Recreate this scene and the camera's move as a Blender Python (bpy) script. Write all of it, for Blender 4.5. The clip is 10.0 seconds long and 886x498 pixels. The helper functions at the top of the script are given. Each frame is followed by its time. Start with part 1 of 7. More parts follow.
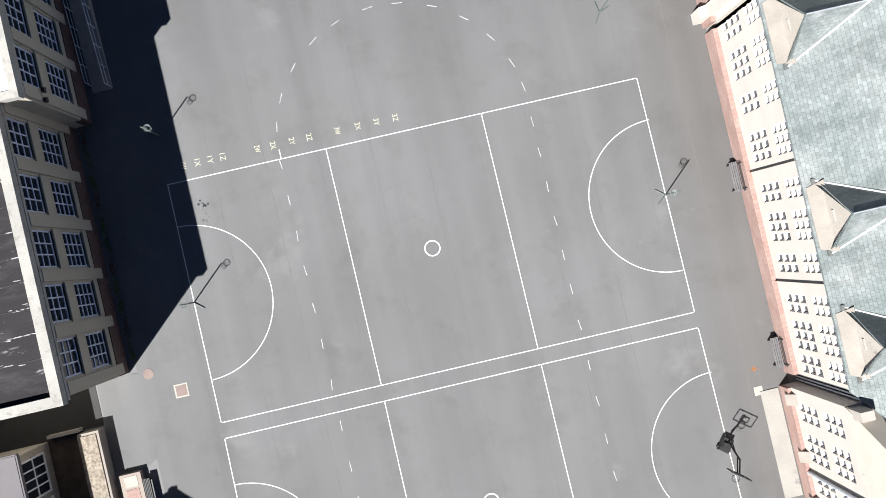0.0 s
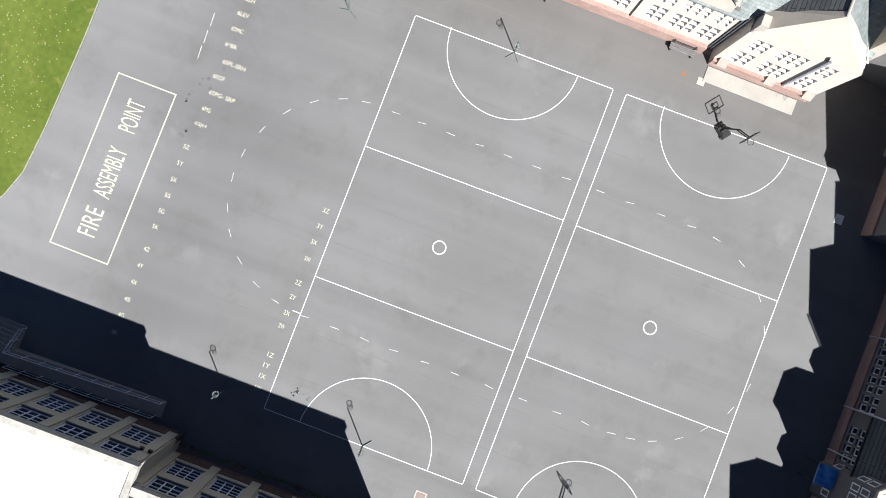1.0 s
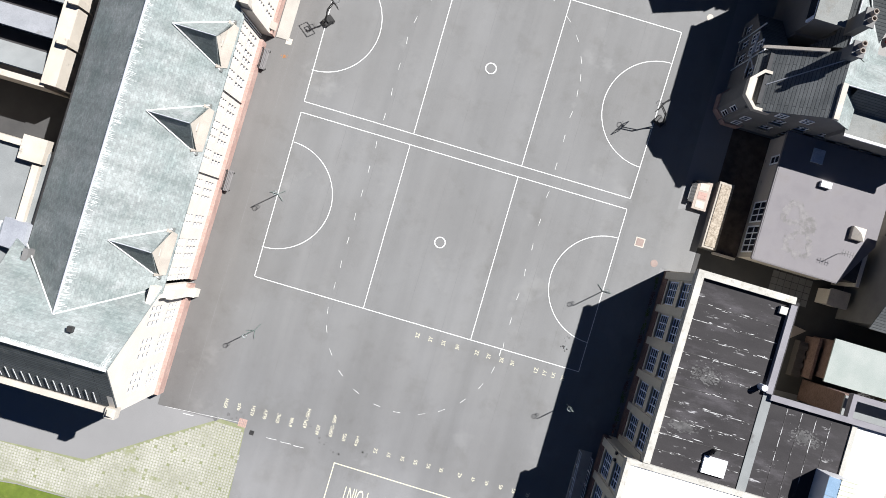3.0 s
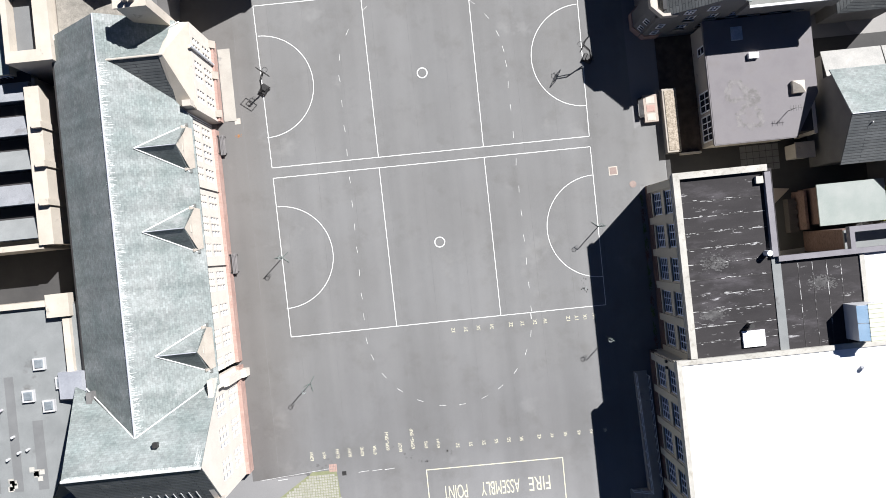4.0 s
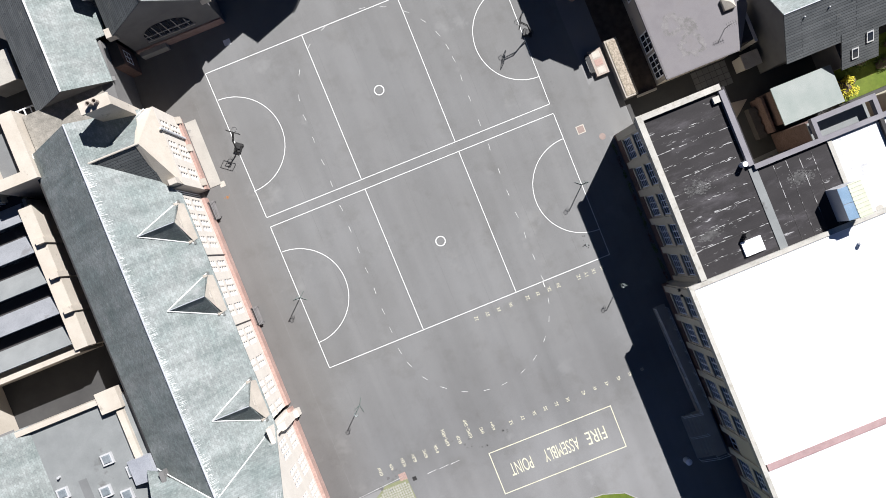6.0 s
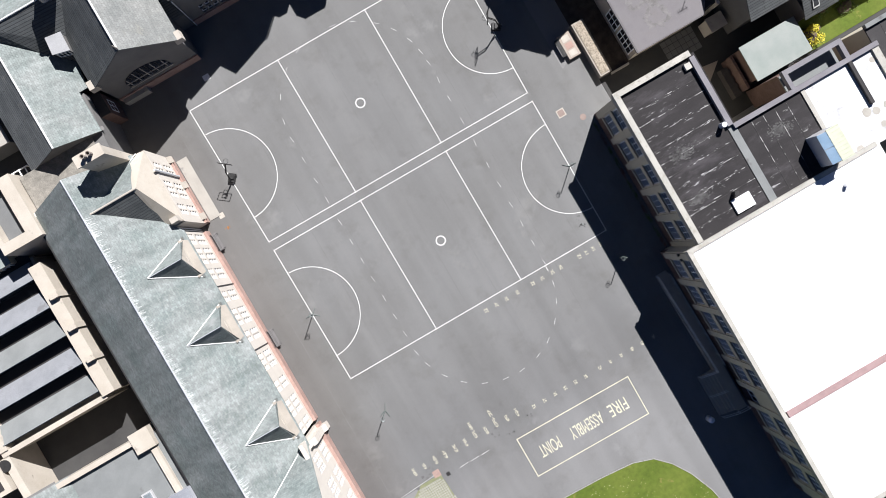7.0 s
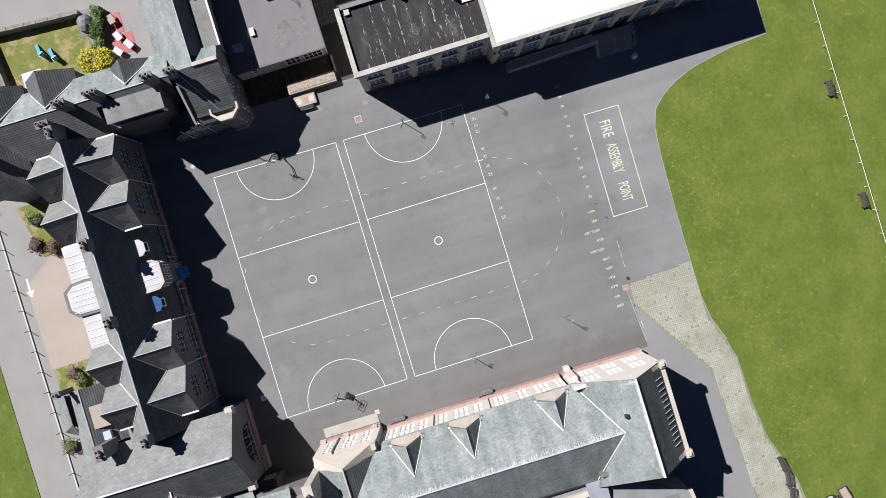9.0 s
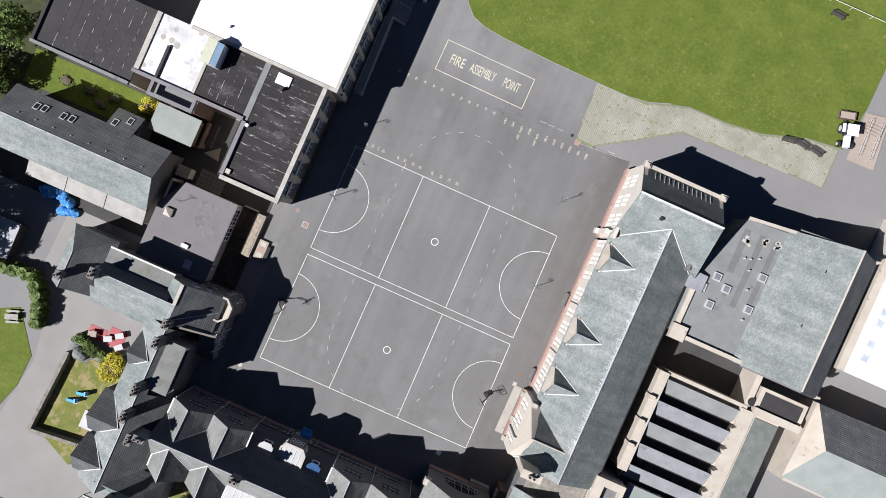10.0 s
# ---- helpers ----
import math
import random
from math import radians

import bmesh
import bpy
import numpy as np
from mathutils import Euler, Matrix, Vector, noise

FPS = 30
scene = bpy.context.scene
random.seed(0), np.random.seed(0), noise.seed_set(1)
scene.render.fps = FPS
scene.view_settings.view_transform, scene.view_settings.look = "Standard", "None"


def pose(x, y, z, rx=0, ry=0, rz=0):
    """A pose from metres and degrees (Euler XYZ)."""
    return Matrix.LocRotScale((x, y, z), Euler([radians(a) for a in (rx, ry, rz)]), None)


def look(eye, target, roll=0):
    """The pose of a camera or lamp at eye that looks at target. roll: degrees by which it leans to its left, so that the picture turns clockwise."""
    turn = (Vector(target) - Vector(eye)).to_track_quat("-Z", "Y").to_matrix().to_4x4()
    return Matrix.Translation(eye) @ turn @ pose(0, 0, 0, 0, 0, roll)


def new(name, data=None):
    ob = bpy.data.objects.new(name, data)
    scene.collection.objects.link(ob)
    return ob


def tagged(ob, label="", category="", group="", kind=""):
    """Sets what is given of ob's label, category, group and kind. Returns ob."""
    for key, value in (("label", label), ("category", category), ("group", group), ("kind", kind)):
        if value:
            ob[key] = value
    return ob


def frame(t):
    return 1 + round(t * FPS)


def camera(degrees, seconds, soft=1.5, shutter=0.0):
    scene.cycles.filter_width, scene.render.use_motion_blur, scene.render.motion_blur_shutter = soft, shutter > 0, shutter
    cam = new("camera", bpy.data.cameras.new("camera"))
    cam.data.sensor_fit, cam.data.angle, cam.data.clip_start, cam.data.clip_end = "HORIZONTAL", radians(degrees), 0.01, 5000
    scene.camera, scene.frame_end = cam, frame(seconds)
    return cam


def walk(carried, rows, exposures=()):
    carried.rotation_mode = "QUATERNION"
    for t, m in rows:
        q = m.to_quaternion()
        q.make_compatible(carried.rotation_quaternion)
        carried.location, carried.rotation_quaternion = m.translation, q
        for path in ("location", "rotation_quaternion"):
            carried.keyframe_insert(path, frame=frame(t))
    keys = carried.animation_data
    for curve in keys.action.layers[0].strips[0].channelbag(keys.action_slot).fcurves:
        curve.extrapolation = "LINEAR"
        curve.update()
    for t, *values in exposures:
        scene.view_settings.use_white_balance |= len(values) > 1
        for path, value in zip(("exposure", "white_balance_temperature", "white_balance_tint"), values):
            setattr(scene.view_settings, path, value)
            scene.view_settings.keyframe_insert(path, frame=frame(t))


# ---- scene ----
# ---- camera ----
cam = camera(62.0, 10.0, soft=0.9)
PATH = [
    (0.0, 0.432, 0.476, 46.079, 0.717, -1.217, 166.906),
    (0.5, 0.862, 0.054, 49.522, 0.717, -1.188, 138.190),
    (1.0, 0.938, -0.402, 52.768, 0.733, -1.006, 110.905),
    (1.5, 0.729, -0.686, 55.911, 0.587, -0.795, 85.842),
    (2.0, 0.498, -0.940, 59.179, 0.425, -0.608, 60.361),
    (2.5, 0.204, -1.039, 62.482, 0.383, -0.578, 36.041),
    (3.0, -0.015, -1.029, 65.710, 0.307, -0.468, 16.401),
    (3.2, -0.079, -1.014, 67.042, 0.291, -0.418, 9.333),
    (3.5, -0.05, -0.97, 68.8, 0.24, -0.33, 0.7),
    (3.85, -0.02, -0.91, 69.9, 0.16, -0.21, -4.65),
    (4.3, 0.016, -0.850, 70.638, 0.090, -0.102, -8.258),
    (4.5, 0.009, -0.814, 70.824, 0.073, -0.088, -9.813),
    (5.0, -0.160, -0.644, 71.771, -0.058, -0.191, -14.110),
    (5.5, -0.319, -0.594, 72.597, -0.136, -0.287, -17.957),
    (6.1, -0.446, -0.482, 73.569, -0.182, -0.364, -22.931),
    (6.8, -0.594, -0.352, 74.704, -0.236, -0.452, -28.733),
    (7.0, -0.615, -0.340, 75.049, -0.241, -0.462, -30.186),
    (7.2, -0.635, -0.328, 75.394, -0.245, -0.471, -31.638),
    (7.4, -0.656, -0.316, 75.739, -0.249, -0.480, -33.091),
    (7.5, -0.666, -0.310, 75.911, -0.251, -0.484, -33.817),
    (7.7, -0.650, -0.247, 77.416, -0.250, -0.464, -41.916),
    (8.0, -0.677, -0.246, 80.832, -0.268, -0.422, -58.323),
    (8.5, -0.579, -0.198, 85.819, -0.252, -0.258, -82.894),
    (9.0, -0.596, -0.274, 90.623, -0.347, -0.113, -107.016),
    (9.5, -0.485, -0.503, 96.110, -0.581, -0.241, -131.521),
    (10.0, -0.098, -0.750, 100.903, -0.891, -0.443, -156.049),
]
EXPOSURE = [(0.0, 1.11, 6350, 10), (1.5, 1.20, 6350, 10), (2.5, 1.22, 6350, 10), (4.5, 1.08, 6350, 11), (5.5, 1.01, 6350, 11), (7.5, 0.92, 6350, 12), (9.0, 0.76, 6350, 13), (10.0, 0.70, 6350, 13)]
walk(cam, [(r[0], pose(*r[1:])) for r in PATH], EXPOSURE)

# ---- light ----
SUN_TO = Vector((0.740, 0.673, 1.036)).normalized()
sky_world = bpy.data.worlds.new("sky")
sky_world.use_nodes = True
scene.world = sky_world
sky_nodes = sky_world.node_tree
sky_tex = sky_nodes.nodes.new("ShaderNodeTexSky")
sky_tex.sky_type = "NISHITA"
sky_tex.sun_disc = False
sky_tex.air_density, sky_tex.dust_density, sky_tex.ozone_density = 0.23, 0.0, 7.5
sky_tex.sun_elevation = math.asin(SUN_TO.z)
sky_tex.sun_rotation = math.atan2(SUN_TO.x, SUN_TO.y)
sky_nodes.links.new(sky_tex.outputs[0], sky_nodes.nodes["Background"].inputs[0])
sky_nodes.nodes["Background"].inputs[1].default_value = 0.05
sun_data = bpy.data.lights.new("sun", "SUN")
sun_data.energy = 5.0
sun_data.angle = radians(0.53)
sun_data.color = (1.0, 0.985, 0.965)
sun = new("sun", sun_data)
sun.matrix_world = look(SUN_TO * 200, (0, 0, 0))
# ---- tools ----
WORLD = {}
rng = random.Random(7)


def thing(name, at, label, category, group="", kind=""):
    ob = new(name)
    ob.empty_display_size = 0.5
    ob.matrix_basis = Matrix.Translation(at)
    WORLD[ob] = ob.matrix_basis.copy()
    return tagged(ob, label, category, group, kind)


def uv_metres(bm):
    uv = bm.loops.layers.uv.verify()
    up = Vector((0, 0, 1))
    for f in bm.faces:
        n = f.normal
        t = up.cross(n)
        t = Vector((1, 0, 0)) if t.length < 1e-3 else t.normalized()
        s = n.cross(t)
        for l in f.loops:
            l[uv].uv = (l.vert.co.dot(t), l.vert.co.dot(s))


def mesh_of(name, bm, material, smooth=False):
    bmesh.ops.recalc_face_normals(bm, faces=bm.faces)
    bm.normal_update()
    uv_metres(bm)
    me = bpy.data.meshes.new(name)
    bm.to_mesh(me)
    bm.free()
    for m in material if isinstance(material, (list, tuple)) else [material]:
        me.materials.append(m)
    if smooth:
        me.polygons.foreach_set("use_smooth", [True] * len(me.polygons))
    return me


def put(name, me, parent=None, m=None, label=""):
    ob = new(name, me)
    m = m or Matrix()
    if parent is not None:
        ob.parent = parent
        ob.matrix_parent_inverse = WORLD[parent].inverted()
    ob.matrix_basis = m
    WORLD[ob] = m.copy()
    return tagged(ob, label) if label else ob


def part(name, bm, material, parent, label="", m=None, smooth=False):
    return put(name, mesh_of(name, bm, material, smooth), parent, m, label)


def solo(name, bm, material, label, category, kind="", group="", m=None, smooth=False):
    return tagged(put(name, mesh_of(name, bm, material, smooth), None, m), label, category, group, kind)


def box(bm, x0, x1, y0, y1, z0, z1, taper=0.0):
    a = [bm.verts.new(p) for p in ((x0, y0, z0), (x1, y0, z0), (x1, y1, z0), (x0, y1, z0))]
    k = taper
    b = [bm.verts.new(p) for p in ((x0 + k, y0 + k, z1), (x1 - k, y0 + k, z1), (x1 - k, y1 - k, z1), (x0 + k, y1 - k, z1))]
    bm.faces.new(a[::-1]), bm.faces.new(b)
    for i in range(4):
        bm.faces.new((a[i], a[(i + 1) % 4], b[(i + 1) % 4], b[i]))
    return bm


def prism(bm, pts, z0, z1):
    a = [bm.verts.new((x, y, z0)) for x, y in pts]
    b = [bm.verts.new((x, y, z1)) for x, y in pts]
    bm.faces.new(a[::-1]), bm.faces.new(b)
    n = len(pts)
    for i in range(n):
        bm.faces.new((a[i], a[(i + 1) % n], b[(i + 1) % n], b[i]))
    return bm


def slab(bm, pts, t=0.15):
    """A flat or pitched sheet of thickness t under its upper outline."""
    b = [bm.verts.new(p) for p in pts]
    a = [bm.verts.new((p[0], p[1], p[2] - t)) for p in pts]
    bm.faces.new(a[::-1]), bm.faces.new(b)
    n = len(pts)
    for i in range(n):
        bm.faces.new((a[i], a[(i + 1) % n], b[(i + 1) % n], b[i]))
    return bm


def solid(bm, rings):
    """Skin through rings of equal vertex counts, closed at both ends."""
    vs = [[bm.verts.new(p) for p in r] for r in rings]
    n = len(vs[0])
    for u, v in zip(vs, vs[1:]):
        for i in range(n):
            bm.faces.new((u[i], u[(i + 1) % n], v[(i + 1) % n], v[i]))
    bm.faces.new(vs[0][::-1]), bm.faces.new(vs[-1])
    return bm


def tube(bm, p, q, r, n=6, r2=None):
    p, q = Vector(p), Vector(q)
    d = (q - p).normalized()
    s = d.orthogonal().normalized()
    t = d.cross(s)
    ring = lambda c, k: [c + (s * math.cos(6.28318 * i / n) + t * math.sin(6.28318 * i / n)) * k for i in range(n)]
    return solid(bm, [ring(p, r), ring(q, r if r2 is None else r2)])


def hoop(bm, c, radius, r, n=18, k=5, half=1.0):
    """A ring lying flat round c."""
    c = Vector(c)
    vs = []
    for i in range(n):
        a = 6.28318 * i / n
        d = Vector((math.cos(a), math.sin(a), 0))
        vs.append([bm.verts.new(c + d * (radius + r * math.cos(6.28318 * j / k)) + Vector((0, 0, r * math.sin(6.28318 * j / k)))) for j in range(k)])
    for i in range(n):
        for j in range(k):
            bm.faces.new((vs[i][j], vs[(i + 1) % n][j], vs[(i + 1) % n][(j + 1) % k], vs[i][(j + 1) % k]))
    return bm


def B():
    return bmesh.new()


def wall_frame(p0, p1):
    """Along the wall x, into the wall y, up z, seen from outside with p0 on the left."""
    d = (Vector((*p1, 0)) - Vector((*p0, 0))).normalized()
    m = Matrix.Identity(4)
    m.col[0][:3], m.col[1][:3], m.col[2][:3], m.col[3][:3] = d, (-d.y, d.x, 0), (0, 0, 1), (*p0, 0)
    return m


def wall(parent, p0, p1, z0, z1, openings, material, name="wall", thick=0.4, label=""):
    """A wall with real holes. openings: (u0, u1, v0, v1) along and up."""
    length = (Vector(p1) - Vector(p0)).length
    us = sorted({0.004, length - 0.004, *[o[0] for o in openings], *[o[1] for o in openings]})
    bm = B()
    for u0, u1 in zip(us, us[1:]):
        if u1 - u0 < 1e-4:
            continue
        mid = (u0 + u1) / 2
        gaps = sorted((o[2], o[3]) for o in openings if o[0] < mid < o[1])
        z = z0
        for g0, g1 in gaps + [(z1, z1)]:
            if g0 - z > 1e-4:
                box(bm, u0, u1, 0, thick, z, g0)
            z = g1
    bmesh.ops.remove_doubles(bm, verts=bm.verts, dist=1e-4)
    return part(name, bm, material, parent, label, wall_frame(p0, p1))


PANES = {}


def lattice(w, h, cols, rows, edge, bar, deep=0.08):
    """Window frame with its bars as one joined grid with real openings."""
    def breaks(size, n):
        out = [0.0, edge]
        for i in range(1, n):
            c = edge + (size - 2 * edge) * i / n
            out += [c - bar / 2, c + bar / 2]
        return out + [size - edge, size]
    xs, zs = breaks(w, cols), breaks(h, rows)
    nx, nz = len(xs) - 1, len(zs) - 1
    solid_at = lambda i, j: 0 <= i < nx and 0 <= j < nz and (i % 2 == 0 or j % 2 == 0)
    bm = bmesh.new()
    v = {(i, j, k): bm.verts.new((x, k * deep, z)) for i, x in enumerate(xs) for j, z in enumerate(zs) for k in (0, 1)}
    for i in range(nx):
        for j in range(nz):
            if not solid_at(i, j):
                continue
            for k in (0, 1):
                bm.faces.new((v[i, j, k], v[i + 1, j, k], v[i + 1, j + 1, k], v[i, j + 1, k]))
            for (di, dj), (a, b) in (((-1, 0), ((i, j), (i, j + 1))), ((1, 0), ((i + 1, j), (i + 1, j + 1))), ((0, -1), ((i, j), (i + 1, j))), ((0, 1), ((i, j + 1), (i + 1, j + 1)))):
                if not solid_at(i + di, j + dj):
                    bm.faces.new((v[(*a, 0)], v[(*b, 0)], v[(*b, 1)], v[(*a, 1)]))
    return bm


def window(parent, frame_m, u0, u1, v0, v1, cols, rows, frame_mat, bar=0.07, edge=0.09, depth=0.16, sill=None, kind="window"):
    """A glazed window: frame and bars as one mesh, the glass under it, a sill if wanted."""
    w, h = round(u1 - u0, 3), round(v1 - v0, 3)
    key = (w, h, cols, rows, frame_mat.name, bar, edge)
    if key not in PANES:
        bm = lattice(w, h, cols, rows, edge, bar)
        g = B()
        box(g, edge * 0.5, w - edge * 0.5, 0.045, 0.06, edge * 0.5, h - edge * 0.5)
        PANES[key] = mesh_of("window_frame", bm, frame_mat), mesh_of("pane", g, GLASS)
    m = frame_m @ Matrix.Translation((u0, depth, v0))
    f = put(kind, PANES[key][0], parent, m)
    put("pane", PANES[key][1], f, m)
    if sill:
        s = B()
        box(s, u0 - 0.08, u1 + 0.08, -0.1, depth, v0 - 0.12, v0)
        put("sill", mesh_of("sill", s, sill), f, frame_m)
    return f


def block(parent, x0, x1, y0, y1, z0, z1, name="core", material=None):
    return part(name, box(B(), x0, x1, y0, y1, z0, z1), material or INSIDE, parent)


def rail(parent, pts, height, mat, posts=1.2, r=0.025, mid=True):
    """Handrail of tubes along a line of points at the foot."""
    bm = B()
    for p, q in zip(pts, pts[1:]):
        p, q = Vector(p), Vector(q)
        up = Vector((0, 0, height))
        tube(bm, p + up, q + up, r)
        if mid:
            tube(bm, p + up * 0.5, q + up * 0.5, r * 0.8)
    part("handrail", bm, mat, parent)
    for p, q in zip(pts, pts[1:]):
        p, q = Vector(p), Vector(q)
        n = max(1, round((q - p).length / posts))
        for i in range(n + 1):
            if i == n and q != Vector(pts[-1]):
                continue
            c = p.lerp(q, i / n)
            part("post", tube(B(), c, c + Vector((0, 0, height)), r), mat, parent)


def chimney(parent, x, y, z0, z1, w, d, pots, mat, along="x"):
    bm = B()
    box(bm, x - w / 2, x + w / 2, y - d / 2, y + d / 2, z0, z1 - 0.25)
    box(bm, x - w / 2 - 0.1, x + w / 2 + 0.1, y - d / 2 - 0.1, y + d / 2 + 0.1, z1 - 0.25, z1)
    stack = part("chimney", bm, mat, parent)
    for i in range(pots):
        k = (i - (pots - 1) / 2) * 0.55
        px, py = (x + k, y) if along == "x" else (x, y + k)
        p = B()
        ring = lambda r, z: [(px + r * math.cos(6.28318 * a / 10), py + r * math.sin(6.28318 * a / 10), z) for a in range(10)]
        solid(p, [ring(0.2, z1), ring(0.17, z1 + 0.5), ring(0.21, z1 + 0.52), ring(0.21, z1 + 0.62), ring(0.15, z1 + 0.62), ring(0.14, z1 + 0.03)])
        part("chimney_pot", p, POT, stack)
    return stack


def letters(text, width, height, m, mat, name, label, group=""):
    """Painted lettering of that width and height, centred on m."""
    cu = bpy.data.curves.new("lettering", "FONT")
    cu.body, cu.size, cu.extrude, cu.offset = text, 1.0, 0.002, 0.0
    tmp = bpy.data.objects.new("lettering", cu)
    scene.collection.objects.link(tmp)
    bpy.context.view_layer.update()
    me = bpy.data.meshes.new_from_object(tmp.evaluated_get(bpy.context.evaluated_depsgraph_get()))
    bpy.data.objects.remove(tmp)
    xs, ys = [v.co.x for v in me.vertices], [v.co.y for v in me.vertices]
    kx, ky = width / (max(xs) - min(xs)), height / (max(ys) - min(ys))
    cx, cy = (max(xs) + min(xs)) / 2, (max(ys) + min(ys)) / 2
    for v in me.vertices:
        v.co.x, v.co.y = (v.co.x - cx) * kx, (v.co.y - cy) * ky
    me.materials.clear()
    me.materials.append(mat)
    return tagged(put(name, me, None, m), label, "ground marking", group)
# ---- materials ----
def material(name, colours, rough=0.8, scale=3.0, fine=40.0, contrast=0.5, bump=0.3, bump_scale=None, metallic=0.0,
             coord="Object", stretch=(1, 1, 1), spots=None, spot_scale=0.6, spot_at=0.62, island=0.0, spec=0.4, streak=0.0,
             streak_scale=(0.42, 0.018, 1), stain=None):
    """Principled surface: two colours mixed by large noise, fine grain over it, optional stains, relief by noise."""
    m = bpy.data.materials.new(name)
    m.use_nodes = True
    t = m.node_tree
    n, l = t.nodes, t.links
    p = n["Principled BSDF"]
    p.inputs["Roughness"].default_value = rough
    p.inputs["Metallic"].default_value = metallic
    p.inputs["Specular IOR Level"].default_value = spec
    tc = n.new("ShaderNodeTexCoord")
    mp = n.new("ShaderNodeMapping")
    mp.inputs["Scale"].default_value = stretch
    l.new(tc.outputs[coord], mp.inputs[0])

    def noise_tex(s, detail=5.0, rough_=0.6):
        x = n.new("ShaderNodeTexNoise")
        x.inputs["Scale"].default_value, x.inputs["Detail"].default_value, x.inputs["Roughness"].default_value = s, detail, rough_
        l.new(mp.outputs[0], x.inputs[0])
        return x

    def ramp(src, lo, hi):
        x = n.new("ShaderNodeMapRange")
        x.inputs[1].default_value, x.inputs[2].default_value = lo, hi
        l.new(src, x.inputs[0])
        return x.outputs[0]

    def mix(a, b, f, mode="MIX"):
        x = n.new("ShaderNodeMix")
        x.data_type, x.blend_type = "RGBA", mode
        for sock, v in ((x.inputs[0], f), (x.inputs[6], a), (x.inputs[7], b)):
            if hasattr(v, "is_linked"):
                l.new(v, sock)
            else:
                sock.default_value = v if isinstance(v, float) else (*v, 1.0)
        return x.outputs[2]

    big = noise_tex(scale)
    c = mix(colours[0], colours[1], ramp(big.outputs[0], 0.5 - 0.25 / max(contrast, 0.05) * 0.5, 0.5 + 0.25 / max(contrast, 0.05) * 0.5))
    small = noise_tex(fine, 3.0)
    g = ramp(small.outputs[0], 0.25, 0.75)
    gm = n.new("ShaderNodeMapRange")
    gm.inputs[3].default_value, gm.inputs[4].default_value = 0.82, 1.18
    l.new(g, gm.inputs[0])
    grey = n.new("ShaderNodeCombineColor")
    for i in range(3):
        l.new(gm.outputs[0], grey.inputs[i])
    c = mix(c, grey.outputs[0], 1.0, "MULTIPLY")
    if island:
        info = n.new("ShaderNodeObjectInfo")
        geo = n.new("ShaderNodeNewGeometry")
        add = n.new("ShaderNodeMath")
        add.operation = "ADD"
        l.new(info.outputs["Random"], add.inputs[0]), l.new(geo.outputs["Random Per Island"], add.inputs[1])
        im = n.new("ShaderNodeMapRange")
        im.inputs[2].default_value = 2.0
        im.inputs[3].default_value, im.inputs[4].default_value = 1 - island, 1 + island
        l.new(add.outputs[0], im.inputs[0])
        ic = n.new("ShaderNodeCombineColor")
        for i in range(3):
            l.new(im.outputs[0], ic.inputs[i])
        c = mix(c, ic.outputs[0], 1.0, "MULTIPLY")
    if streak:
        sm = n.new("ShaderNodeMapping")
        sm.inputs["Scale"].default_value = streak_scale
        l.new(tc.outputs[coord], sm.inputs[0])
        sn = n.new("ShaderNodeTexNoise")
        sn.inputs["Scale"].default_value, sn.inputs["Detail"].default_value = 1.0, 4.0
        l.new(sm.outputs[0], sn.inputs[0])
        sr = n.new("ShaderNodeMapRange")
        for i, v in enumerate((0.36, 0.64, 1 - streak, 1 + streak)):
            sr.inputs[i + 1].default_value = v
        l.new(sn.outputs[0], sr.inputs[0])
        sc_ = n.new("ShaderNodeCombineColor")
        for i in range(3):
            l.new(sr.outputs[0], sc_.inputs[i])
        c = mix(c, sc_.outputs[0], 1.0, "MULTIPLY")
    if spots:
        sp = noise_tex(spot_scale, 6.0, 0.65)
        c = mix(c, spots, ramp(sp.outputs[0], spot_at, spot_at + 0.08))
    if stain:
        tint, size, low, high = stain
        warp = noise_tex(size, 7.0, 0.7)
        c = mix(c, mix(c, tint, 1.0, "MULTIPLY"), ramp(warp.outputs[0], low, high))
    l.new(c, p.inputs["Base Color"])
    if bump:
        bt = noise_tex(bump_scale or fine, 4.0)
        bn = n.new("ShaderNodeBump")
        bn.inputs["Strength"].default_value, bn.inputs["Distance"].default_value = bump, 0.02
        l.new(bt.outputs[0], bn.inputs["Height"])
        l.new(bn.outputs[0], p.inputs["Normal"])
    m["mix_out"] = 0
    return m


